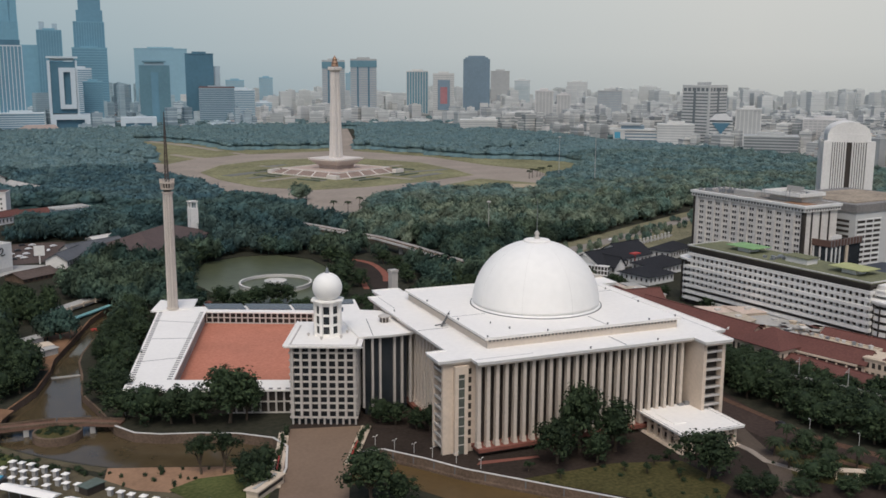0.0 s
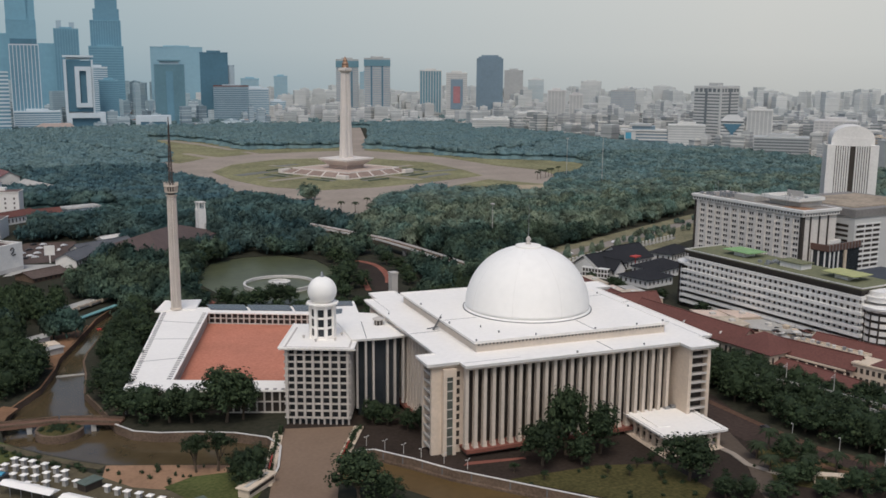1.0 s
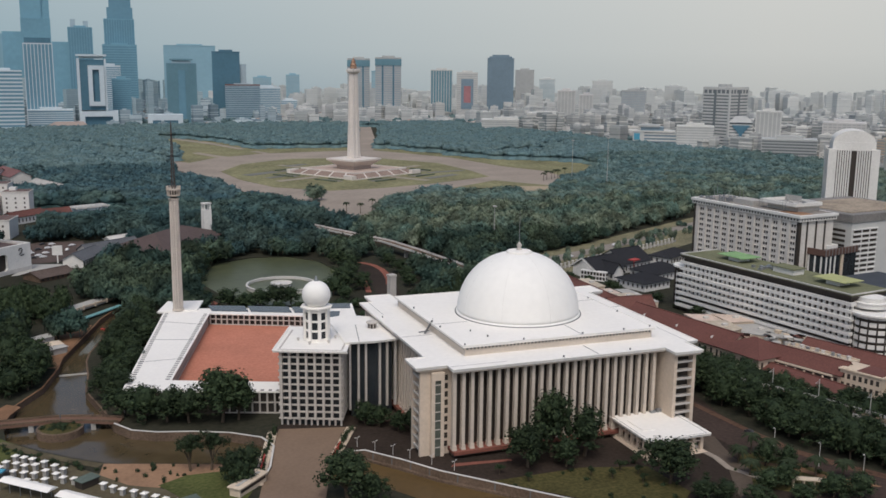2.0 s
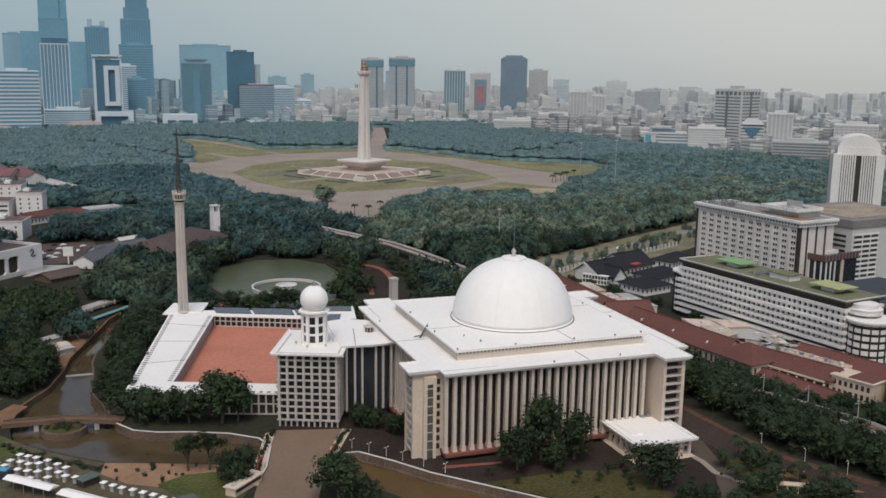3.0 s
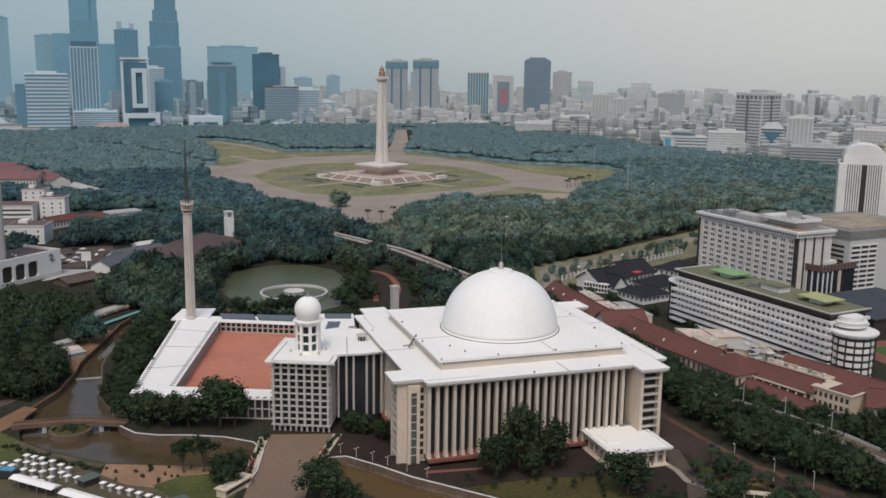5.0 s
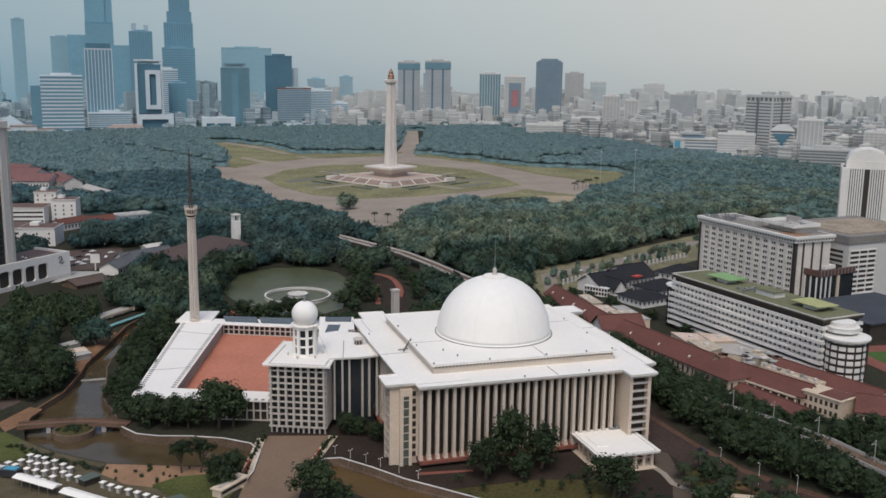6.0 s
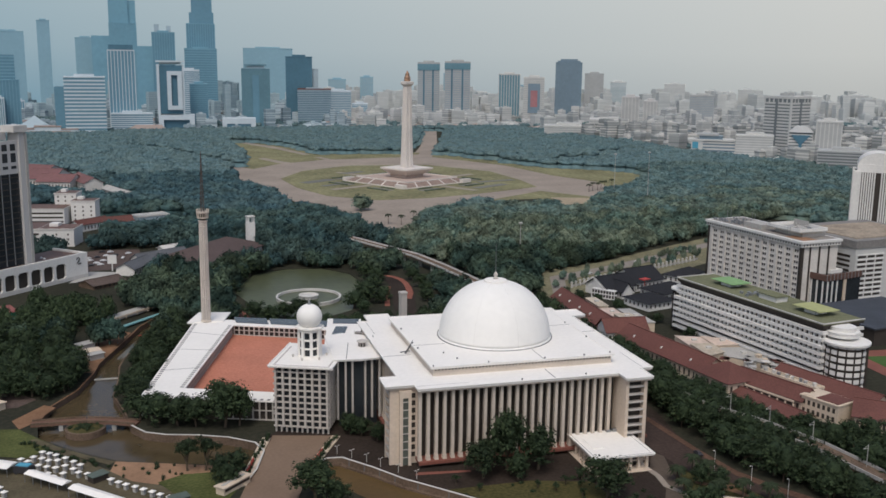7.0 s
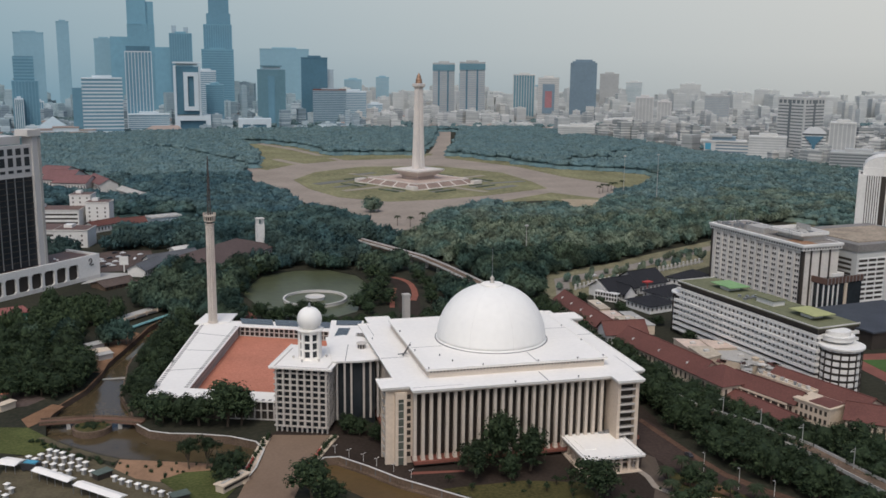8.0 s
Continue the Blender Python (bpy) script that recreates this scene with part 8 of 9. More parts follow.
trng = random.Random(77)
SINGLE = [
    # before the hall
(-23.5, -60, 13.5, 6.6, "broad leafy tree before the hall"), (-13, -55, 21.5, 6.8, "tallest tree before the hall"), (-2.5, -58, 16.5, 6.6, "big leafy tree before the hall"), (-12, -63.5, 9.5, 4.4, "low bushy tree before the hall"),
    (11.5, -85, 14, 7.4, "round tree beside the canopy drive"), (36, -99, 7, 4.0, "garden tree by the drive"), (-82, -63, 14, 7.4, "broad tree at the canal bank"), (-76, -69, 9, 4.6, "lower tree at the canal bank"),
    (14.5, -98, 6.5, 4.2, "low bushy tree by the lawn"), (20, -100, 6, 3.8, "low bushy tree by the lawn"), (28, -104, 5, 3.6, "low bushy tree by the path"), (51, -109, 7.5, 4.4, "garden tree by the drive"), (41, -108, 5.5, 3.8, "low bushy tree by the path"),
    (2, -72, 3.6, 1.3, "slender young tree on the forecourt"), (6, -76, 3.2, 1.2, "slender young tree on the forecourt"), (-3, -76, 3.4, 1.2, "slender young tree on the forecourt"), (9, -70, 3.6, 1.3, "slender young tree on the forecourt"), (-8, -72, 3.0, 1.1, "slender young tree on the forecourt"), (4, -82, 3.4, 1.2, "slender young tree on the forecourt"), (-28, -70, 3.2, 1.2, "slender young tree on the forecourt"), (-34, -62, 3.4, 1.3, "slender young tree on the forecourt"),
    # in the corner by the link block
    (-61, -8, 8, 4.2, "dark tree in the shaded corner"), (-57, -12, 7.5, 3.8, "dark tree in the shaded corner"), (-48.8, -22, 9, 3.6, "dark tree in the shaded corner"), (-52, -18, 7, 3.2, "low tree in the shaded corner"),
]
COURT_TREES = [
    # before the courtyard
    (-107.0, 9.5, 19, 8.2, "spreading tree before the arcade"), (-101.5, 10, 15.5, 5.6, "spreading tree before the arcade"), (-118, 13, 12.5, 6.4, "dark tree before the arcade"), (-125, 16, 12.5, 6.6, "dark tree before the arcade"), (-132, 20, 12, 6.6, "dark tree before the arcade"), (-139, 26, 11, 5.8, "dark tree by the river wall"), (-132, 26, 10.5, 5.2, "dark tree before the arcade"),
    (-184, 64, 11, 6.0, "dark tree at the river bend"), (-177.5, 61, 10, 5.4, "dark tree at the river bend"), (-171.5, 67, 10, 5.0, "dark tree at the river bend"), (-190, 68, 12, 6.2, "dark tree at the river bend"), (-196, 62, 11, 6.0, "dark tree at the river bend"),
    # on the sandy bank
    (-122, -29, 12.0, 3.6, "slender tree on the sandy bank"), (-115.8, -30.2, 13.0, 3.8, "slender tree on the sandy bank"), (-111, -41, 10, 4.8, "bushy tree beside the lawn"), (-105.5, -36, 9, 4.2, "bushy tree beside the lawn"), (-109, -45, 8, 4.0, "bushy tree beside the lawn"),
    # garden by the drive
    (47, -84, 8.5, 3.6, "garden tree by the drive"), (52, -88, 8, 3.4, "garden tree by the drive"), (58, -112, 8, 4.2, "garden tree by the drive"), (43, -98, 7.5, 3.8, "garden tree by the drive"),
]
for i, (x, y, h, r, lab) in enumerate(SINGLE + COURT_TREES):
    tree(x, y, h, r, 4 if lab.startswith("slender") else 5 if lab.startswith(("spreading", "tallest", "broad", "round")) else i % 4, lab, turn=trng.uniform(0, 360))


def grove(poly, spacing, h, r, label, group, seed, limit=90):
    rng, out = random.Random(seed), []
    xs, ys = [p[0] for p in poly], [p[1] for p in poly]
    y = min(ys)
    while y < max(ys):
        x = min(xs)
        while x < max(xs):
            px, py = x + rng.uniform(-0.4, 0.4) * spacing, y + rng.uniform(-0.4, 0.4) * spacing
            if inside(px, py, poly) and not inside(px, py, POND) and not near_line(px, py, VIA, 3.4 if py > -58 else 6.6):
                out.append((px, py))
            x += spacing
        y += spacing
    out.sort(key=lambda p: math.hypot(p[0] + 135, p[1] + 330))
    def low(px, py):
        return 0.72 if px > 84 and -60 < py < 60 and px > 80 - 0.28 * py else 1.0
    rows = [(px, py, rng.uniform(*h) * low(px, py), rng.uniform(*r) * (0.5 + 0.5 * low(px, py))) for px, py in out]
    for px, py, hh, rr in rows[:limit]:
        tree(px, py, hh, rr, rng.randrange(4), label, group, rng.uniform(0, 360))
    if rows[limit:]:
        leafy_woods("grove", rows[limit:], LEAF, "dense dark green trees beside the open ground", seed)


grove(ccw([(66, 60), (84, 60), (92, 30), (99, 0), (101, -20), (107, -50), (118, -64), (150, -84), (150, -150), (96, -150), (82, -108), (70, -80), (67, -50), (69, -20)]), 7.6, (8.5, 13.5), (4.8, 6.6), "dark green street tree beside the drive", "trees beside the drive", 41, 120)
grove(ccw([(50, 62), (86, 62), (84, 158), (50, 150)]), 9.5, (9, 13), (4.8, 6.4), "dark green tree behind the hall", "trees behind the hall", 42, 25)
grove(ccw([(-146, 30), (-140.5, 32), (-133, 70), (-125, 118), (-121, 160), (-128, 176), (-136, 146), (-143, 110), (-144, 78)]), 7.4, (8.5, 12.5), (4.2, 5.8), "dark green tree between river and arcade", "trees by the river", 43, 36)
grove(ccw([(-228, 76), (-180, 64), (-170, 72), (-167, 96), (-174, 112), (-178, 140), (-166, 160), (-158, 186), (-170, 205), (-190, 215), (-204, 212), (-204, 178), (-226, 168)]), 9.6, (10, 15), (5.2, 7.0), "dark green tree on the far river bank", "trees on the river bank", 44, 42)
grove(ccw([(2, 112), (50, 100), (56, 165), (40, 170), (30, 150), (2, 146)]), 9.0, (8, 12), (4.4, 6.0), "dark green tree behind the hall", "trees behind the hall", 45, 12)
grove(ccw([(-60, 132), (0, 112), (0, 150), (-40, 160), (-84, 158), (-90, 150)]), 8.0, (4.5, 6.5), (3.0, 4.4), "low green tree behind the courtyard", "trees behind the courtyard", 46, 16)
grove(ccw([(-182, 62), (-170, 68), (-166.5, 92), (-170, 108), (-176, 108), (-176, 76)]), 6.5, (7, 11), (4.0, 5.4), "dark green tree on the river bank", "trees on the river bank", 47, 14)

for i, (x, y, h, r) in enumerate(((-82, 168, 11, 6.5), (-74, 164, 9, 5.5), (-66, 166, 10, 6), (-58, 168, 11, 6.5), (-50, 170, 9, 5.5), (-24, 182, 10, 6), (-16, 190, 12, 6.5), (-12, 204, 12, 7), (-8, 218, 11, 6), (-20, 172, 7, 4.5), (-92, 176, 9, 5), (-4, 222, 9, 5), (0, 236, 8, 4.6), (3, 248, 9, 5), (-2, 262, 10, 5.4), (-92, 228, 10, 5.5), (-90, 246, 10, 6), (-84, 268, 11, 6), (-76, 284, 11, 6), (-2, 200, 8, 4.6), (-6, 190, 7, 4.2), (26, 208, 8, 4.6), (28, 226, 9, 5), (27, 246, 9, 5), (22, 190, 8, 4.8))):
    tree(x, y, h, r, i % 4, "dark green tree leaning over the pond", "trees by the pond", trng.uniform(0, 360))

for a, b in ((0, 1), (1, 2), (2, 3), (3, 4)):
    line = [(71, 50), (70.5, -6), (73, -32), (84.5, -53), (93, -76)]
    n = int(math.dist(line[a], line[b]) / 6.5)
    for k in range(n):
        x, y = lerp(line[a], line[b], k / n)
        tree(x + trng.uniform(-0.8, 0.8), y, trng.uniform(12, 14) if y > -45 else trng.uniform(10, 11.5), trng.uniform(4.6, 5.8), k % 4, "dark green tree hugging the viaduct", "trees beside the drive", trng.uniform(0, 360))

for i, (x, y, h, r) in enumerate(((137, 79, 6, 4), (142, 88, 7, 4.4), (146, 101, 5, 3.6), (139, 96, 5.5, 3.8), (134, 112, 6, 4), (150, 84, 5, 3.6), (126, 140, 6, 3.6), (128, 150, 5, 3.2), (120, 160, 6, 3.6), (112, 168, 7, 4.2), (106, 176, 7.5, 4.4))):
    tree(x, y, h, r, i % 4, "low green tree between the station and the office", "trees behind the station", trng.uniform(0, 360))

# ---- palms ----
def palm(x, y, h, seed, label="feathery palm on a slim trunk", group="palms by the drive", spread=3.9):
    rng = random.Random(seed)
    p = thing("palm_tree", label, "palm", pose(x, y, 0, 0, 0, rng.uniform(0, 360)), group)
    part("trunk", Geo().tube([(0, 0, 0), (0.15, 0, h * 0.5), (0, 0.1, h)], [0.3, 0.22, 0.18], 8), BARK, p)
    for k in range(26):
        a = 2 * math.pi * k * 0.381966 + rng.uniform(-0.15, 0.15)
        up = rng.uniform(0.1, 1.1)
        g, n = Geo(), 7
        for i in range(n):
            s0, s1 = i / n, (i + 1) / n
            w = 0.55 * math.sin(math.pi * min(1, s0 + 0.12)) + 0.05
            w1 = 0.55 * math.sin(math.pi * min(1, s1 + 0.06)) + 0.03
            def at(s, q):
                rr = spread * s
                zz = h + up * spread * 0.55 * s - 1.5 * s * s * spread * 0.55
                return (rr * math.cos(a) - q * math.sin(a), rr * math.sin(a) + q * math.cos(a), zz - abs(q) * 0.4)
            g.add([at(s0, 0), at(s1, 0), at(s1, w1), at(s0, w)], [(0, 1, 2, 3)])
            g.add([at(s0, 0), at(s1, 0), at(s1, -w1), at(s0, -w)], [(3, 2, 1, 0)])
        part("frond", g, PALM_LEAF, p)


for i, (x, y, h) in enumerate(((48.8, -74.5, 7), (40.5, -79, 5.5), (53, -78.5, 6), (55, -97, 7), (63, -100, 6), (49, -92, 5), (38, -88, 5))):
    palm(x, y, h, i)
for i, (x, y, h) in enumerate(((-30, 425, 9), (-22, 432, 9), (-14, 438, 10), (60, 470, 9), (70, 462, 9), (85, 478, 10), (330, 640, 9), (338, 648, 10), (346, 652, 9), (354, 660, 10), (362, 668, 9), (375, 676, 10))):
    palm(x, y + (120 if x < 0 else 0), h, 30 + i, "far palm at the plaza edge", "palms at the plaza edge", 4.0)
leafy_woods("lone_tree", [(50, 551, 15, 9.5), (55, 553, 14, 8)], FOREST, "dark round tree at the plaza edge", 61)


# ---- shrubs, lawns and small garden things ----
def shrub(x, y, r, h, seed):
    """A small ragged core under sprays of leaves."""
    rng = np.random.default_rng(seed)
    base, faces = BLOBS[1]
    core = base * (1 + rng.uniform(-0.3, 0.2, (len(base), 1))) * np.array([r * 0.62, r * 0.62, h * 0.42]) + np.array([0, 0, h * 0.42])
    n = 70
    d = rng.normal(size=(n, 3))
    d /= np.linalg.norm(d, axis=1)[:, None]
    p = np.array([0, 0, h * 0.52]) + d * np.array([r, r, h * 0.5]) * rng.uniform(0.55, 1.1, (n, 1)) * (1 + 0.3 * np.sin(3 * d[:, :1] * 3 + seed))
    nrm = d + np.array([0, 0, 0.6]) + rng.normal(scale=0.4, size=(n, 3))
    t = np.cross(nrm, rng.normal(size=(n, 3)))
    t /= np.linalg.norm(t, axis=1)[:, None]
    b = np.cross(nrm, t)
    b /= np.linalg.norm(b, axis=1)[:, None]
    s = rng.uniform(0.14, 0.3, (n, 1)) * (0.6 + 0.4 * r)
    leaves = np.stack([p - t * s, p + t * s, p + b * s * 1.5], 1).reshape(-1, 3)
    ob = new("shrub", fast_mesh("shrub", np.concatenate([core, leaves]), np.concatenate([faces, np.arange(n * 3).reshape(-1, 3) + len(core)]), LEAF))
    ob.matrix_basis = pose(x, y, 0)
    return tagged(ob, "low ragged green shrub", "shrub", "shrubs")


srng = random.Random(5)
for k in range(26):
    s = (k % 13) / 12
    x, y = lerp((-92, -6), (-104, -42), s) if k < 13 else lerp((-67.5, -13), (-79.5, -36), s)
    shrub(x + srng.uniform(-0.5, 0.5), y, srng.uniform(0.9, 1.5), srng.uniform(1.6, 3.4), 100 + k)
for k in range(34):
    x, y = srng.uniform(-148, -104), srng.uniform(-38, -18)
    if inside(x, y, ccw([(-146.6, -15.6), (-131.2, -21), (-115.7, -26.7), (-104, -32), (-112, -34), (-122, -36), (-138, -37), (-148, -24)])):
        shrub(x, y, srng.uniform(0.4, 0.9), srng.uniform(0.6, 1.6), 200 + k)
for k in range(44):
    x, y = srng.uniform(-40, 62), srng.uniform(-112, -64)
    if not inside(x, y, CANAL) and not (CX0 - 3 < x < CX1 + 4 and y > CY0 - 4) and inside(x, y, FORECOURT):
        shrub(x, y, srng.uniform(0.5, 1.2), srng.uniform(0.7, 1.9), 300 + k)
for k in range(30):
    a, q = srng.uniform(0, 6.28), srng.uniform(1, 6.2)
    shrub(-159.6 + q * math.cos(a), 22.5 + min(2.5, q * math.sin(a)), srng.uniform(0.6, 1.3), srng.uniform(0.6, 1.3), 400 + k)
for k in range(24):
    s = k / 23
    x, y = lerp((-180, 12), (-150, -17), s)
    shrub(x + srng.uniform(-2, 2), y + srng.uniform(-3, 0), srng.uniform(0.7, 1.4), srng.uniform(0.8, 2.2), 500 + k)
for k in range(46):
    x, y = srng.uniform(34, 66), srng.uniform(-110, -72)
    if inside(x, y, ccw([(40, -74), (48, -70), (58, -84), (66, -106), (58, -112), (42, -108), (36, -94)])):
        shrub(x, y, srng.uniform(0.7, 1.5), srng.uniform(0.8, 2.2), 600 + k)
flat("garden_bed", [(36, -82), (48, -72), (58, -84), (66, -104), (60, -108), (44, -104), (34, -94)], GRASS, "green garden bed beside the drive", "garden", 0.16)
for q in ([(53, -84.5), (58.5, -86.5), (57.5, -90), (51.5, -88.4)], [(61, -98.6), (67.6, -102), (70, -108), (61, -106)]):
    flat("bare_soil", q, SAND, "bare orange soil beside the drive", "soil", 0.22)
flat("soil_strip", [(60, -20), (63, -58), (66, -77), (73, -92), (80, -104), (77, -106), (69.5, -94), (63.5, -80), (60.5, -60), (57.5, -22)], material("reddish soil", (0.105, 0.062, 0.045), 0.95, 0.35, 0.1, 0.8), "reddish soil strip under the street trees", "soil", 0.15)
flat("red_path", [(47, -80), (56, -88), (62, -100), (60, -101), (54, -90), (46, -82)], SAND, "orange garden path", "path", 0.2)
flat("stone_path", [(37, -66), (44, -54), (47, -58), (42, -74), (41, -84), (32, -98), (28, -108), (22, -108), (28, -94), (36, -80)], material("grey path", (0.095, 0.075, 0.06), 0.9, 0.15, 0.1, 0.8), "pale paved path from the canopy", "path", 0.18)
flat("stone_path", [(34.4, -65), (35.4, -73), (34.2, -81.5), (38, -90.5), (40, -96.5), (42, -96), (40.2, -89.5), (36.4, -81.3), (37.6, -73), (36.6, -65)], PATH_STONE, "pale narrow path curving from the canopy", "path", 0.23)
bench = thing("garden_pergola", "long flat-roofed garden pergola", "pergola", pose(49, -101, 0, 0, 0, -30))
part("roof", Geo().box(-5, -1.3, 2.6, 5, 1.3, 2.9), CREAM, bench)
for x in (-4.5, -1.5, 1.5, 4.5):
    part("post", Geo().box(x - 0.15, -1.1, 0, x + 0.15, -0.8, 2.6), CREAM, bench)
    part("post", Geo().box(x - 0.15, 0.8, 0, x + 0.15, 1.1, 2.6), CREAM, bench)
for s, (a, b) in enumerate((((-92.6, -6), (-104.6, -46)), ((-66.6, -10.5), (-80.5, -38)))):
    strip = thing("planter_strip", "pale kerbed planting strip with red panels", "planter")
    part("kerb", Geo().bar((*a, 0.2), (*b, 0.2), 3.2, 0.5), CREAM, strip)
    for k in range(3):
        p, q = lerp(a, b, 0.55 + k * 0.15), lerp(a, b, 0.66 + k * 0.15)
        part("red_panel", Geo().bar((*p, 1.3), (*q, 1.3), 0.3, 1.7), RED_PAINT, strip, "red painted panel")
flat("red_curb", [(-44, -50), (-26, -52.5), (-26, -54), (-46, -52)], RED_STONE, "red strip before the plinth", "strip", 0.1)


# ---- lamp posts ----
def lamp(x, y, h, turn, label, group, arms=2):
    l = thing("lamp_post", label, "street lamp", pose(x, y, 0, 0, 0, turn), group)
    part("pole", Geo().tube([(0, 0, 0), (0, 0, h)], [0.1, 0.07], 8), COPING, l)
    for s in ((1, -1) if arms == 2 else (1,)):
        arm = part("arm", Geo().tube([(0, 0, h - 0.1), (s * 0.4, 0, h + 0.2), (s * 0.8, 0, h + 0.25)], [0.07, 0.06, 0.05], 6), COPING, l)
        part("lantern", Geo().box(s * 0.8 - 0.3, -0.14, h + 0.2, s * 0.8 + 0.3, 0.14, h + 0.34), COPING, arm)


for x, y in ((-69, -27), (-64.5, -32), (-60, -37), (-56, -42), (-51, -48.5), (-46, -55)):
    lamp(x, y, 3.0, 30, "white twin lamp post along the canal wall", "lamp posts by the canal")
for x, y in ((57.5, -75), (62.5, -90), (68.5, -102), (86, -62), (92, -88)):
    lamp(x, y, 8.0, 200, "pale curved street lamp beside the drive", "lamps by the drive", 1)
for x, y, h in ((341, 522, 55), (322, 560, 50), (122, 300, 26)):
    mast = thing("floodlight_mast", "tall thin floodlight mast in the park", "mast", pose(x, y, 0), "floodlight masts")
    part("pole", Geo().tube([(0, 0, 0), (0, 0, h)], [0.35, 0.18], 8), CONCRETE, mast)
    part("lamp_ring", Geo().lathe([(1.4, h), (1.6, h + 0.8), (0.4, h + 1.2)], 12), CONCRETE, mast)

# ---- stalls, sheds and roofs by the pond ----
def stall(x, y, turn):
    s = thing("market_stall", "small grey stall under a square white roof", "stall", pose(x, y, 0, 0, 0, turn), "market stalls")
    part("counter", Geo().box(-0.6, -0.6, 0, 0.6, 0.6, 1.9), CONCRETE, s, "grey booth")
    part("roof", Geo().add([(-0.95, -0.95, 1.9), (0.95, -0.95, 1.9), (0.95, 0.95, 1.9), (-0.95, 0.95, 1.9), (-0.95, -0.95, 2.05), (0.95, -0.95, 2.05), (0.95, 0.95, 2.05), (-0.95, 0.95, 2.05), (0, 0, 2.5)],
         [(3, 2, 1, 0), (0, 1, 5, 4), (1, 2, 6, 5), (2, 3, 7, 6), (3, 0, 4, 7), (4, 5, 8), (5, 6, 8), (6, 7, 8), (7, 4, 8)]), ROOF_WHITE, s, "white pyramid roof")
    return s


first = stall(-172, -4, -40)
for x, y in ((-169.5, -6), (-167, -8), (-174.5, -8), (-176, -11.5), (-171.5, -10), (-169, -12.5), (-166, -13), (-163.5, -11.5), (-172, -16), (-169, -18), (-166, -19.5), (-163, -18.5), (-160.5, -15.5), (-158, -19), (-163, -25), (-160, -22), (-158, -25.5), (-155, -27.5), (-178.5, -9), (-168, -24), (-166, -27),
             (-147, -34), (-144.5, -37), (-142, -39.5), (-139, -42), (-136.3, -44.7), (-133.5, -47.3), (-131, -50), (-128, -52.5), (-182, -32), (-180, -36), (-184, -38), (-181, -41)):
    copy_thing(first, pose(x, y, 0, 0, 0, -40))


def long_roof(a, b, w, z, mat, label):
    h = thing("market_shelter", label, "shelter", pose(a[0], a[1], 0, 0, 0, math.degrees(math.atan2(b[1] - a[1], b[0] - a[0]))))
    l = math.dist(a, b)
    part("roof", Geo().add([(0, -w / 2, z), (l, -w / 2, z), (l, 0, z + 0.7), (0, 0, z + 0.7), (0, w / 2, z), (l, w / 2, z)], [(0, 1, 2, 3), (3, 2, 5, 4), (4, 5, 1, 0), (0, 3, 4), (1, 5, 2)]), mat, h)
    for k in range(int(l / 4) + 1):
        for s in (-1, 1):
            part("post", Geo().box(min(l - 0.2, k * 4) , s * (w / 2 - 0.3), 0, min(l - 0.2, k * 4) + 0.15, s * (w / 2 - 0.3) + 0.15, z), STEEL, h)


long_roof((-174, -24), (-160.5, -37), 4.2, 3.2, ROOF_WHITE, "long white shelter roof among the stalls")
long_roof((-158.5, -39.5), (-143, -54.8), 4.6, 3.2, ROOF_WHITE, "long white shelter roof among the stalls")
long_roof((-187, -13), (-180, -17), 6.5, 3.0, ROOF_WHITE, "short white shelter roof")
blue = thing("blue_truck", "dark truck body with bright blue sheets on top", "truck", pose(-176.5, -17, 0, 0, 0, -25))
part("body", Geo().box(-3, -1.8, 0.5, 3, 1.8, 2.9), CAR_DARK, blue)
part("sheet", Geo().box(-2.2, -1.3, 2.9, 2.4, 1.2, 3.2), BLUE_PAINT, blue)
for x in (-2, 2):
    part("wheel", Geo().box(x - 0.5, -1.9, 0, x + 0.5, 1.9, 0.9), CAR_DARK, blue)
teal = thing("green_shed", "low shed with a grey-green roof", "shed", pose(-151.5, -29.5, 0, 0, 0, 35))
part("wall", Geo().box(-2.8, -1.8, 0, 2.8, 1.8, 2.2), GRILLE_AND_SHADE, teal)
part("roof", Geo().box(-3.2, -2.2, 2.2, 3.2, 2.2, 2.5), material("weathered green sheet", (0.1, 0.125, 0.11), 0.85, 0.2, 0.2, 1.0), teal)
teal = copy_thing(teal, pose(-125, -54, 0, 0, 0, 20))
flat("market_yard", [(-184, -4), (-166, 0), (-150, -20), (-122, -48), (-126, -60), (-150, -62), (-190, -40)], TRODDEN, "trodden grey-brown ground round the stalls", "yard", 0.05)
flat("west_lawn", [(-200, 30), (-184, 26), (-168, 4), (-178, -4), (-205, 8)], GREEN_LAWN, "green lawn beside the pond", "lawn", 0.07)
flat("west_path", [(-184, 26), (-180, 31), (-173, 48), (-178, 52), (-188, 36)], SAND, "orange bank path along the river", "path", 0.12)
flat("west_yard", [(-215, 80), (-190, 70), (-182, 60), (-188, 52), (-205, 50), (-220, 60)], CAR_GROUND, "brown yard behind the bridge", "yard", 0.06)
bed = thing("round_flower_bed", "round red-kerbed flower bed in the yard", "flower bed", pose(-200.6, 73.3, 0))
part("kerb", Geo().lathe([(3.9, 0), (3.9, 0.5), (2.9, 0.5), (2.9, 0.06)], 28), TERRACE_RED, bed)
part("soil", Geo().lathe([(2.9, 0), (2.9, 0.35), (0.1, 0.5)], 24), GRASS, bed)
guard = thing("gate_house", "long cream gate house with a dark window strip", "building", pose(-112, -51.5, 0, 0, 0, 45))
part("wall", Geo().box(0, -1.8, 0, 13, 1.8, 2.6), CREAM, guard)
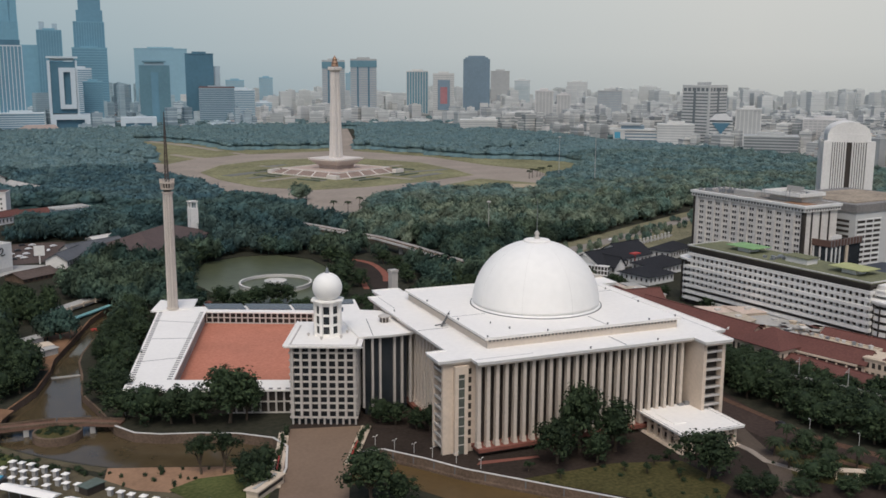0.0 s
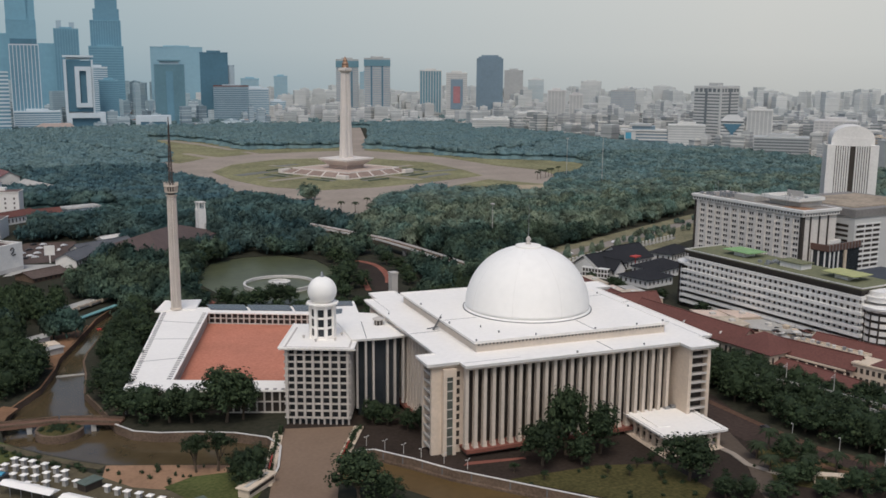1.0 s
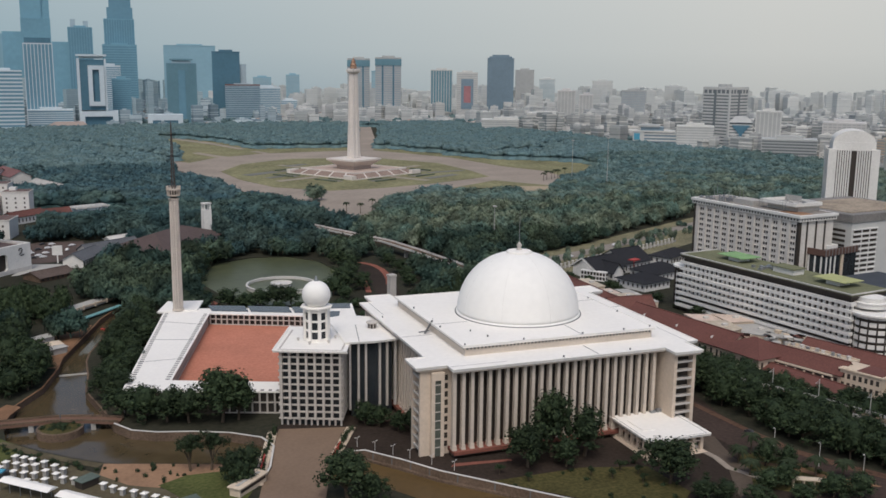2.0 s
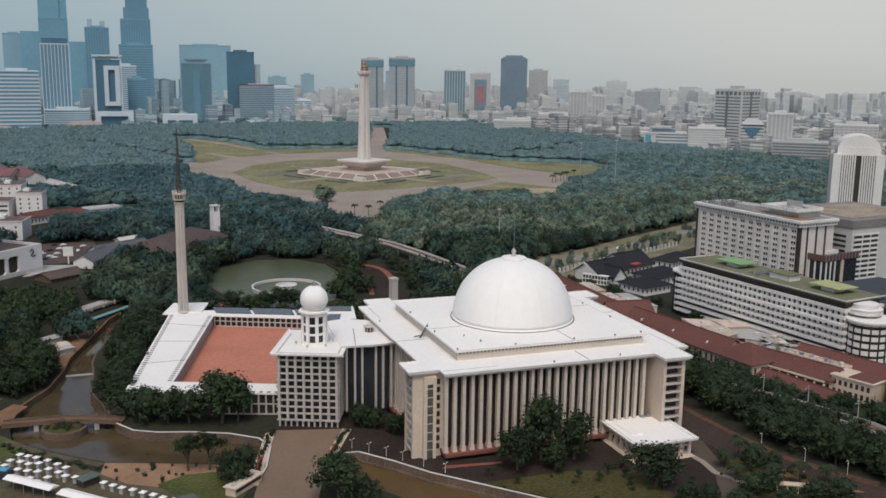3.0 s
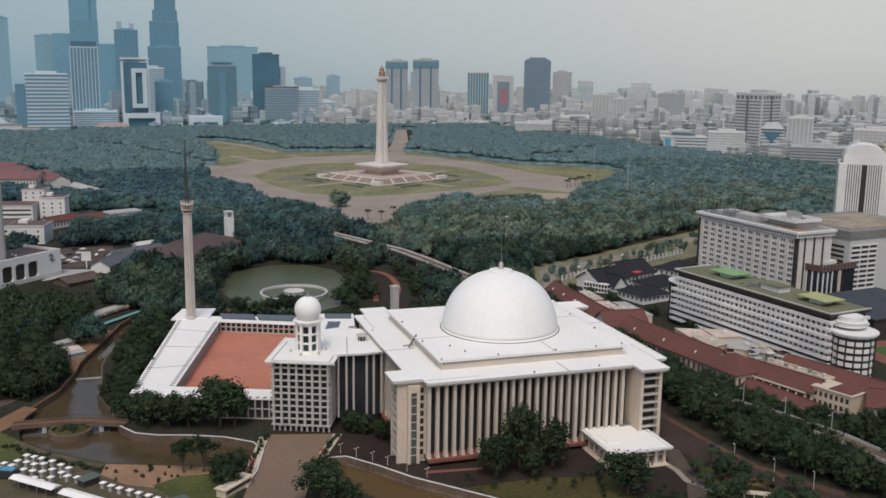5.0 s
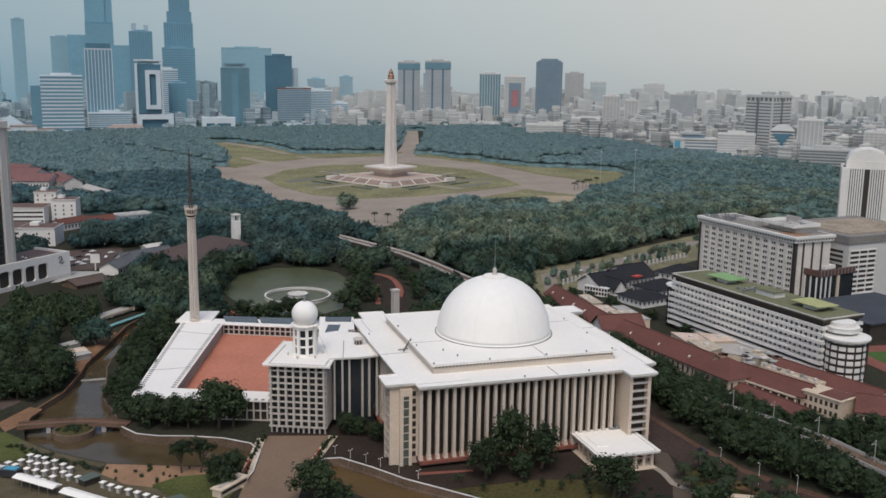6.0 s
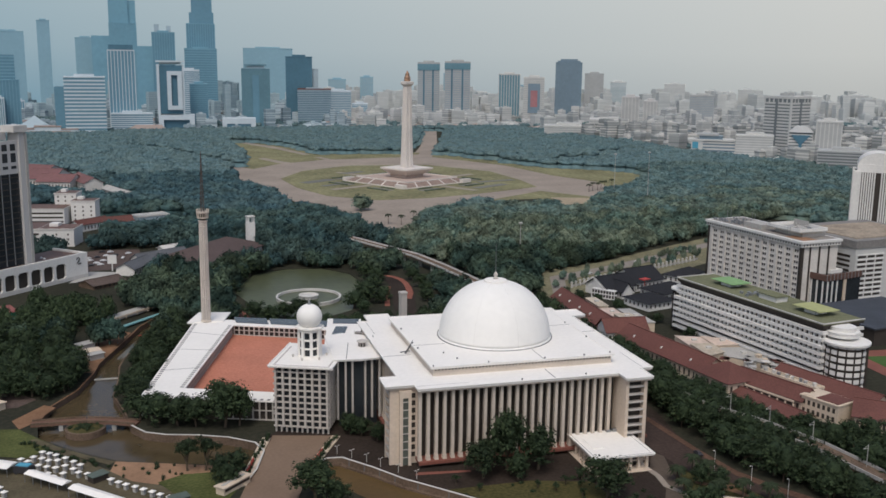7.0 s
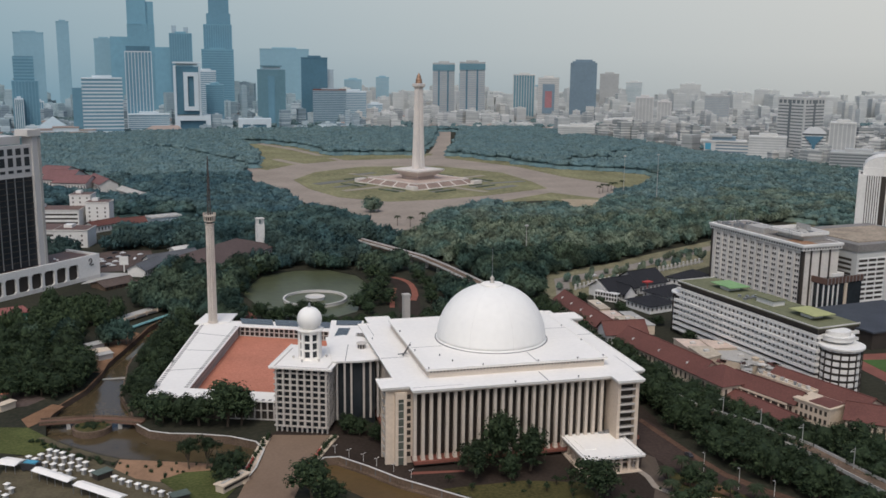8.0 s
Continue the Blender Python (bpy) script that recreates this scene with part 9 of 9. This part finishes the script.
part("window_strip", Geo().box(0.5, -1.86, 1.2, 12.5, 1.86, 2.1), GRILLE_AND_SHADE, guard)
part("roof", Geo().box(-0.5, -2.3, 2.6, 13.5, 2.3, 2.95), CREAM, guard)
part("roof_slot", Geo().box(1, -0.5, 2.95, 12, 0.5, 3.1), CONCRETE, guard)
for i, (x, y, w, d, h, mat, lab) in enumerate(((-165, 120, 9, 6, 2.6, CREAM, "small white shed above the river"), (-162, 114, 7, 4, 2.6, CONCRETE, "small pale shed above the river"), (-168, 130, 8, 5, 3.4, CONCRETE, "small pale shed above the river"), (-196, 50, 7, 3, 2.8, CREAM, "small cream shelter beside the lawn"), (-199, 97, 6, 4, 2.5, CREAM, "round cream kiosk in the yard"))):
    sh = thing("river_shed", lab, "shed", pose(x, y, 0, 0, 0, 20 + 9 * i))
    part("wall", Geo().box(-w / 2, -d / 2, 0, w / 2, d / 2, h), GRILLE_AND_SHADE if mat is COPING else mat, sh)
    part("roof", Geo().box(-w / 2 - 0.5, -d / 2 - 0.5, h, w / 2 + 0.5, d / 2 + 0.5, h + 0.3), mat, sh)
flat("river_sand", [(-162.2, 92), (-159.2, 108), (-154.2, 130), (-147.4, 157), (-156, 164), (-170, 134), (-176, 112), (-168, 94)], SAND, "trodden sandy river bank", "bank", 0.1)
yb = thing("river_bridge", "yellowish road bridge over the river", "bridge")
part("deck", Geo().bar((-160, 182, 1.4), (-132, 214, 1.4), 9, 0.9), CONCRETE, yb)
part("railing", Geo().bar((-156.4, 178.6, 2.5), (-128.4, 210.6, 2.5), 0.3, 1.0), CREAM, yb)
for k in range(6):
    x, y = lerp((-156.4, 178.6), (-128.4, 210.6), k / 5)
    part("post", Geo().box(x - 0.3, y - 0.3, 1, x + 0.3, y + 0.3, 3.4), CREAM, yb)
single("teal_canopy", Geo().bar((-151.5, 166.5, 1.2), (-133, 189, 1.2), 2.6, 0.5), TEAL, "long teal sheet over the river edge", "canopy")
single("orange_float", Geo().box(-2.6, -1.1, -2.5, 2.6, 1.1, -2.0), RED_PAINT, "orange float on the river", "float", pose(-141, 158, 0, 0, 0, 15))
single("green_roof_shed", Geo().box(-9, -6, 0, 9, 6, 5).box(-10, -7, 5, 10, 7, 5.6), TEAL, "shed with a green sheet roof", "shed", pose(-218, 182, 0, 0, 0, 25))
# red curved path behind the hall
flat("curved_road", [(-2, 172), (8, 160), (17, 200), (22, 222), (22.5, 242), (20, 258), (15, 264), (9, 256), (9, 236), (4, 208)], PAVING, "brown curved road", "road", 0.08)
FADED_RED = material("faded red paving", (0.24, 0.095, 0.07), 0.9, 0.25, 0.1, 0.8)
bend = [(14, 196), (18.5, 210), (21.2, 226), (22.2, 240), (21.4, 251), (18.6, 259), (14.5, 264)]
inner = [(11.4, 263.5), (16, 255.5), (18, 248.5), (18.6, 240), (17.4, 227), (14.6, 211.5), (10.4, 198)]
flat("red_curved_path", bend + inner, FADED_RED, "red curved path beside the pond", "path", 0.14)
flat("red_curved_path", [(-5.5, 183), (-0.4, 208), (3.6, 222), (7, 232), (9, 231), (5.8, 220), (2.4, 207), (-2.6, 182)], FADED_RED, "red curved path beside the pond", "path", 0.14)
flat("red_ramp", [(-99, 214), (-94, 210), (-85, 180), (-84, 168), (-90, 166), (-92, 180)], FADED_RED, "red paved ramp beside the minaret", "path", 0.3)
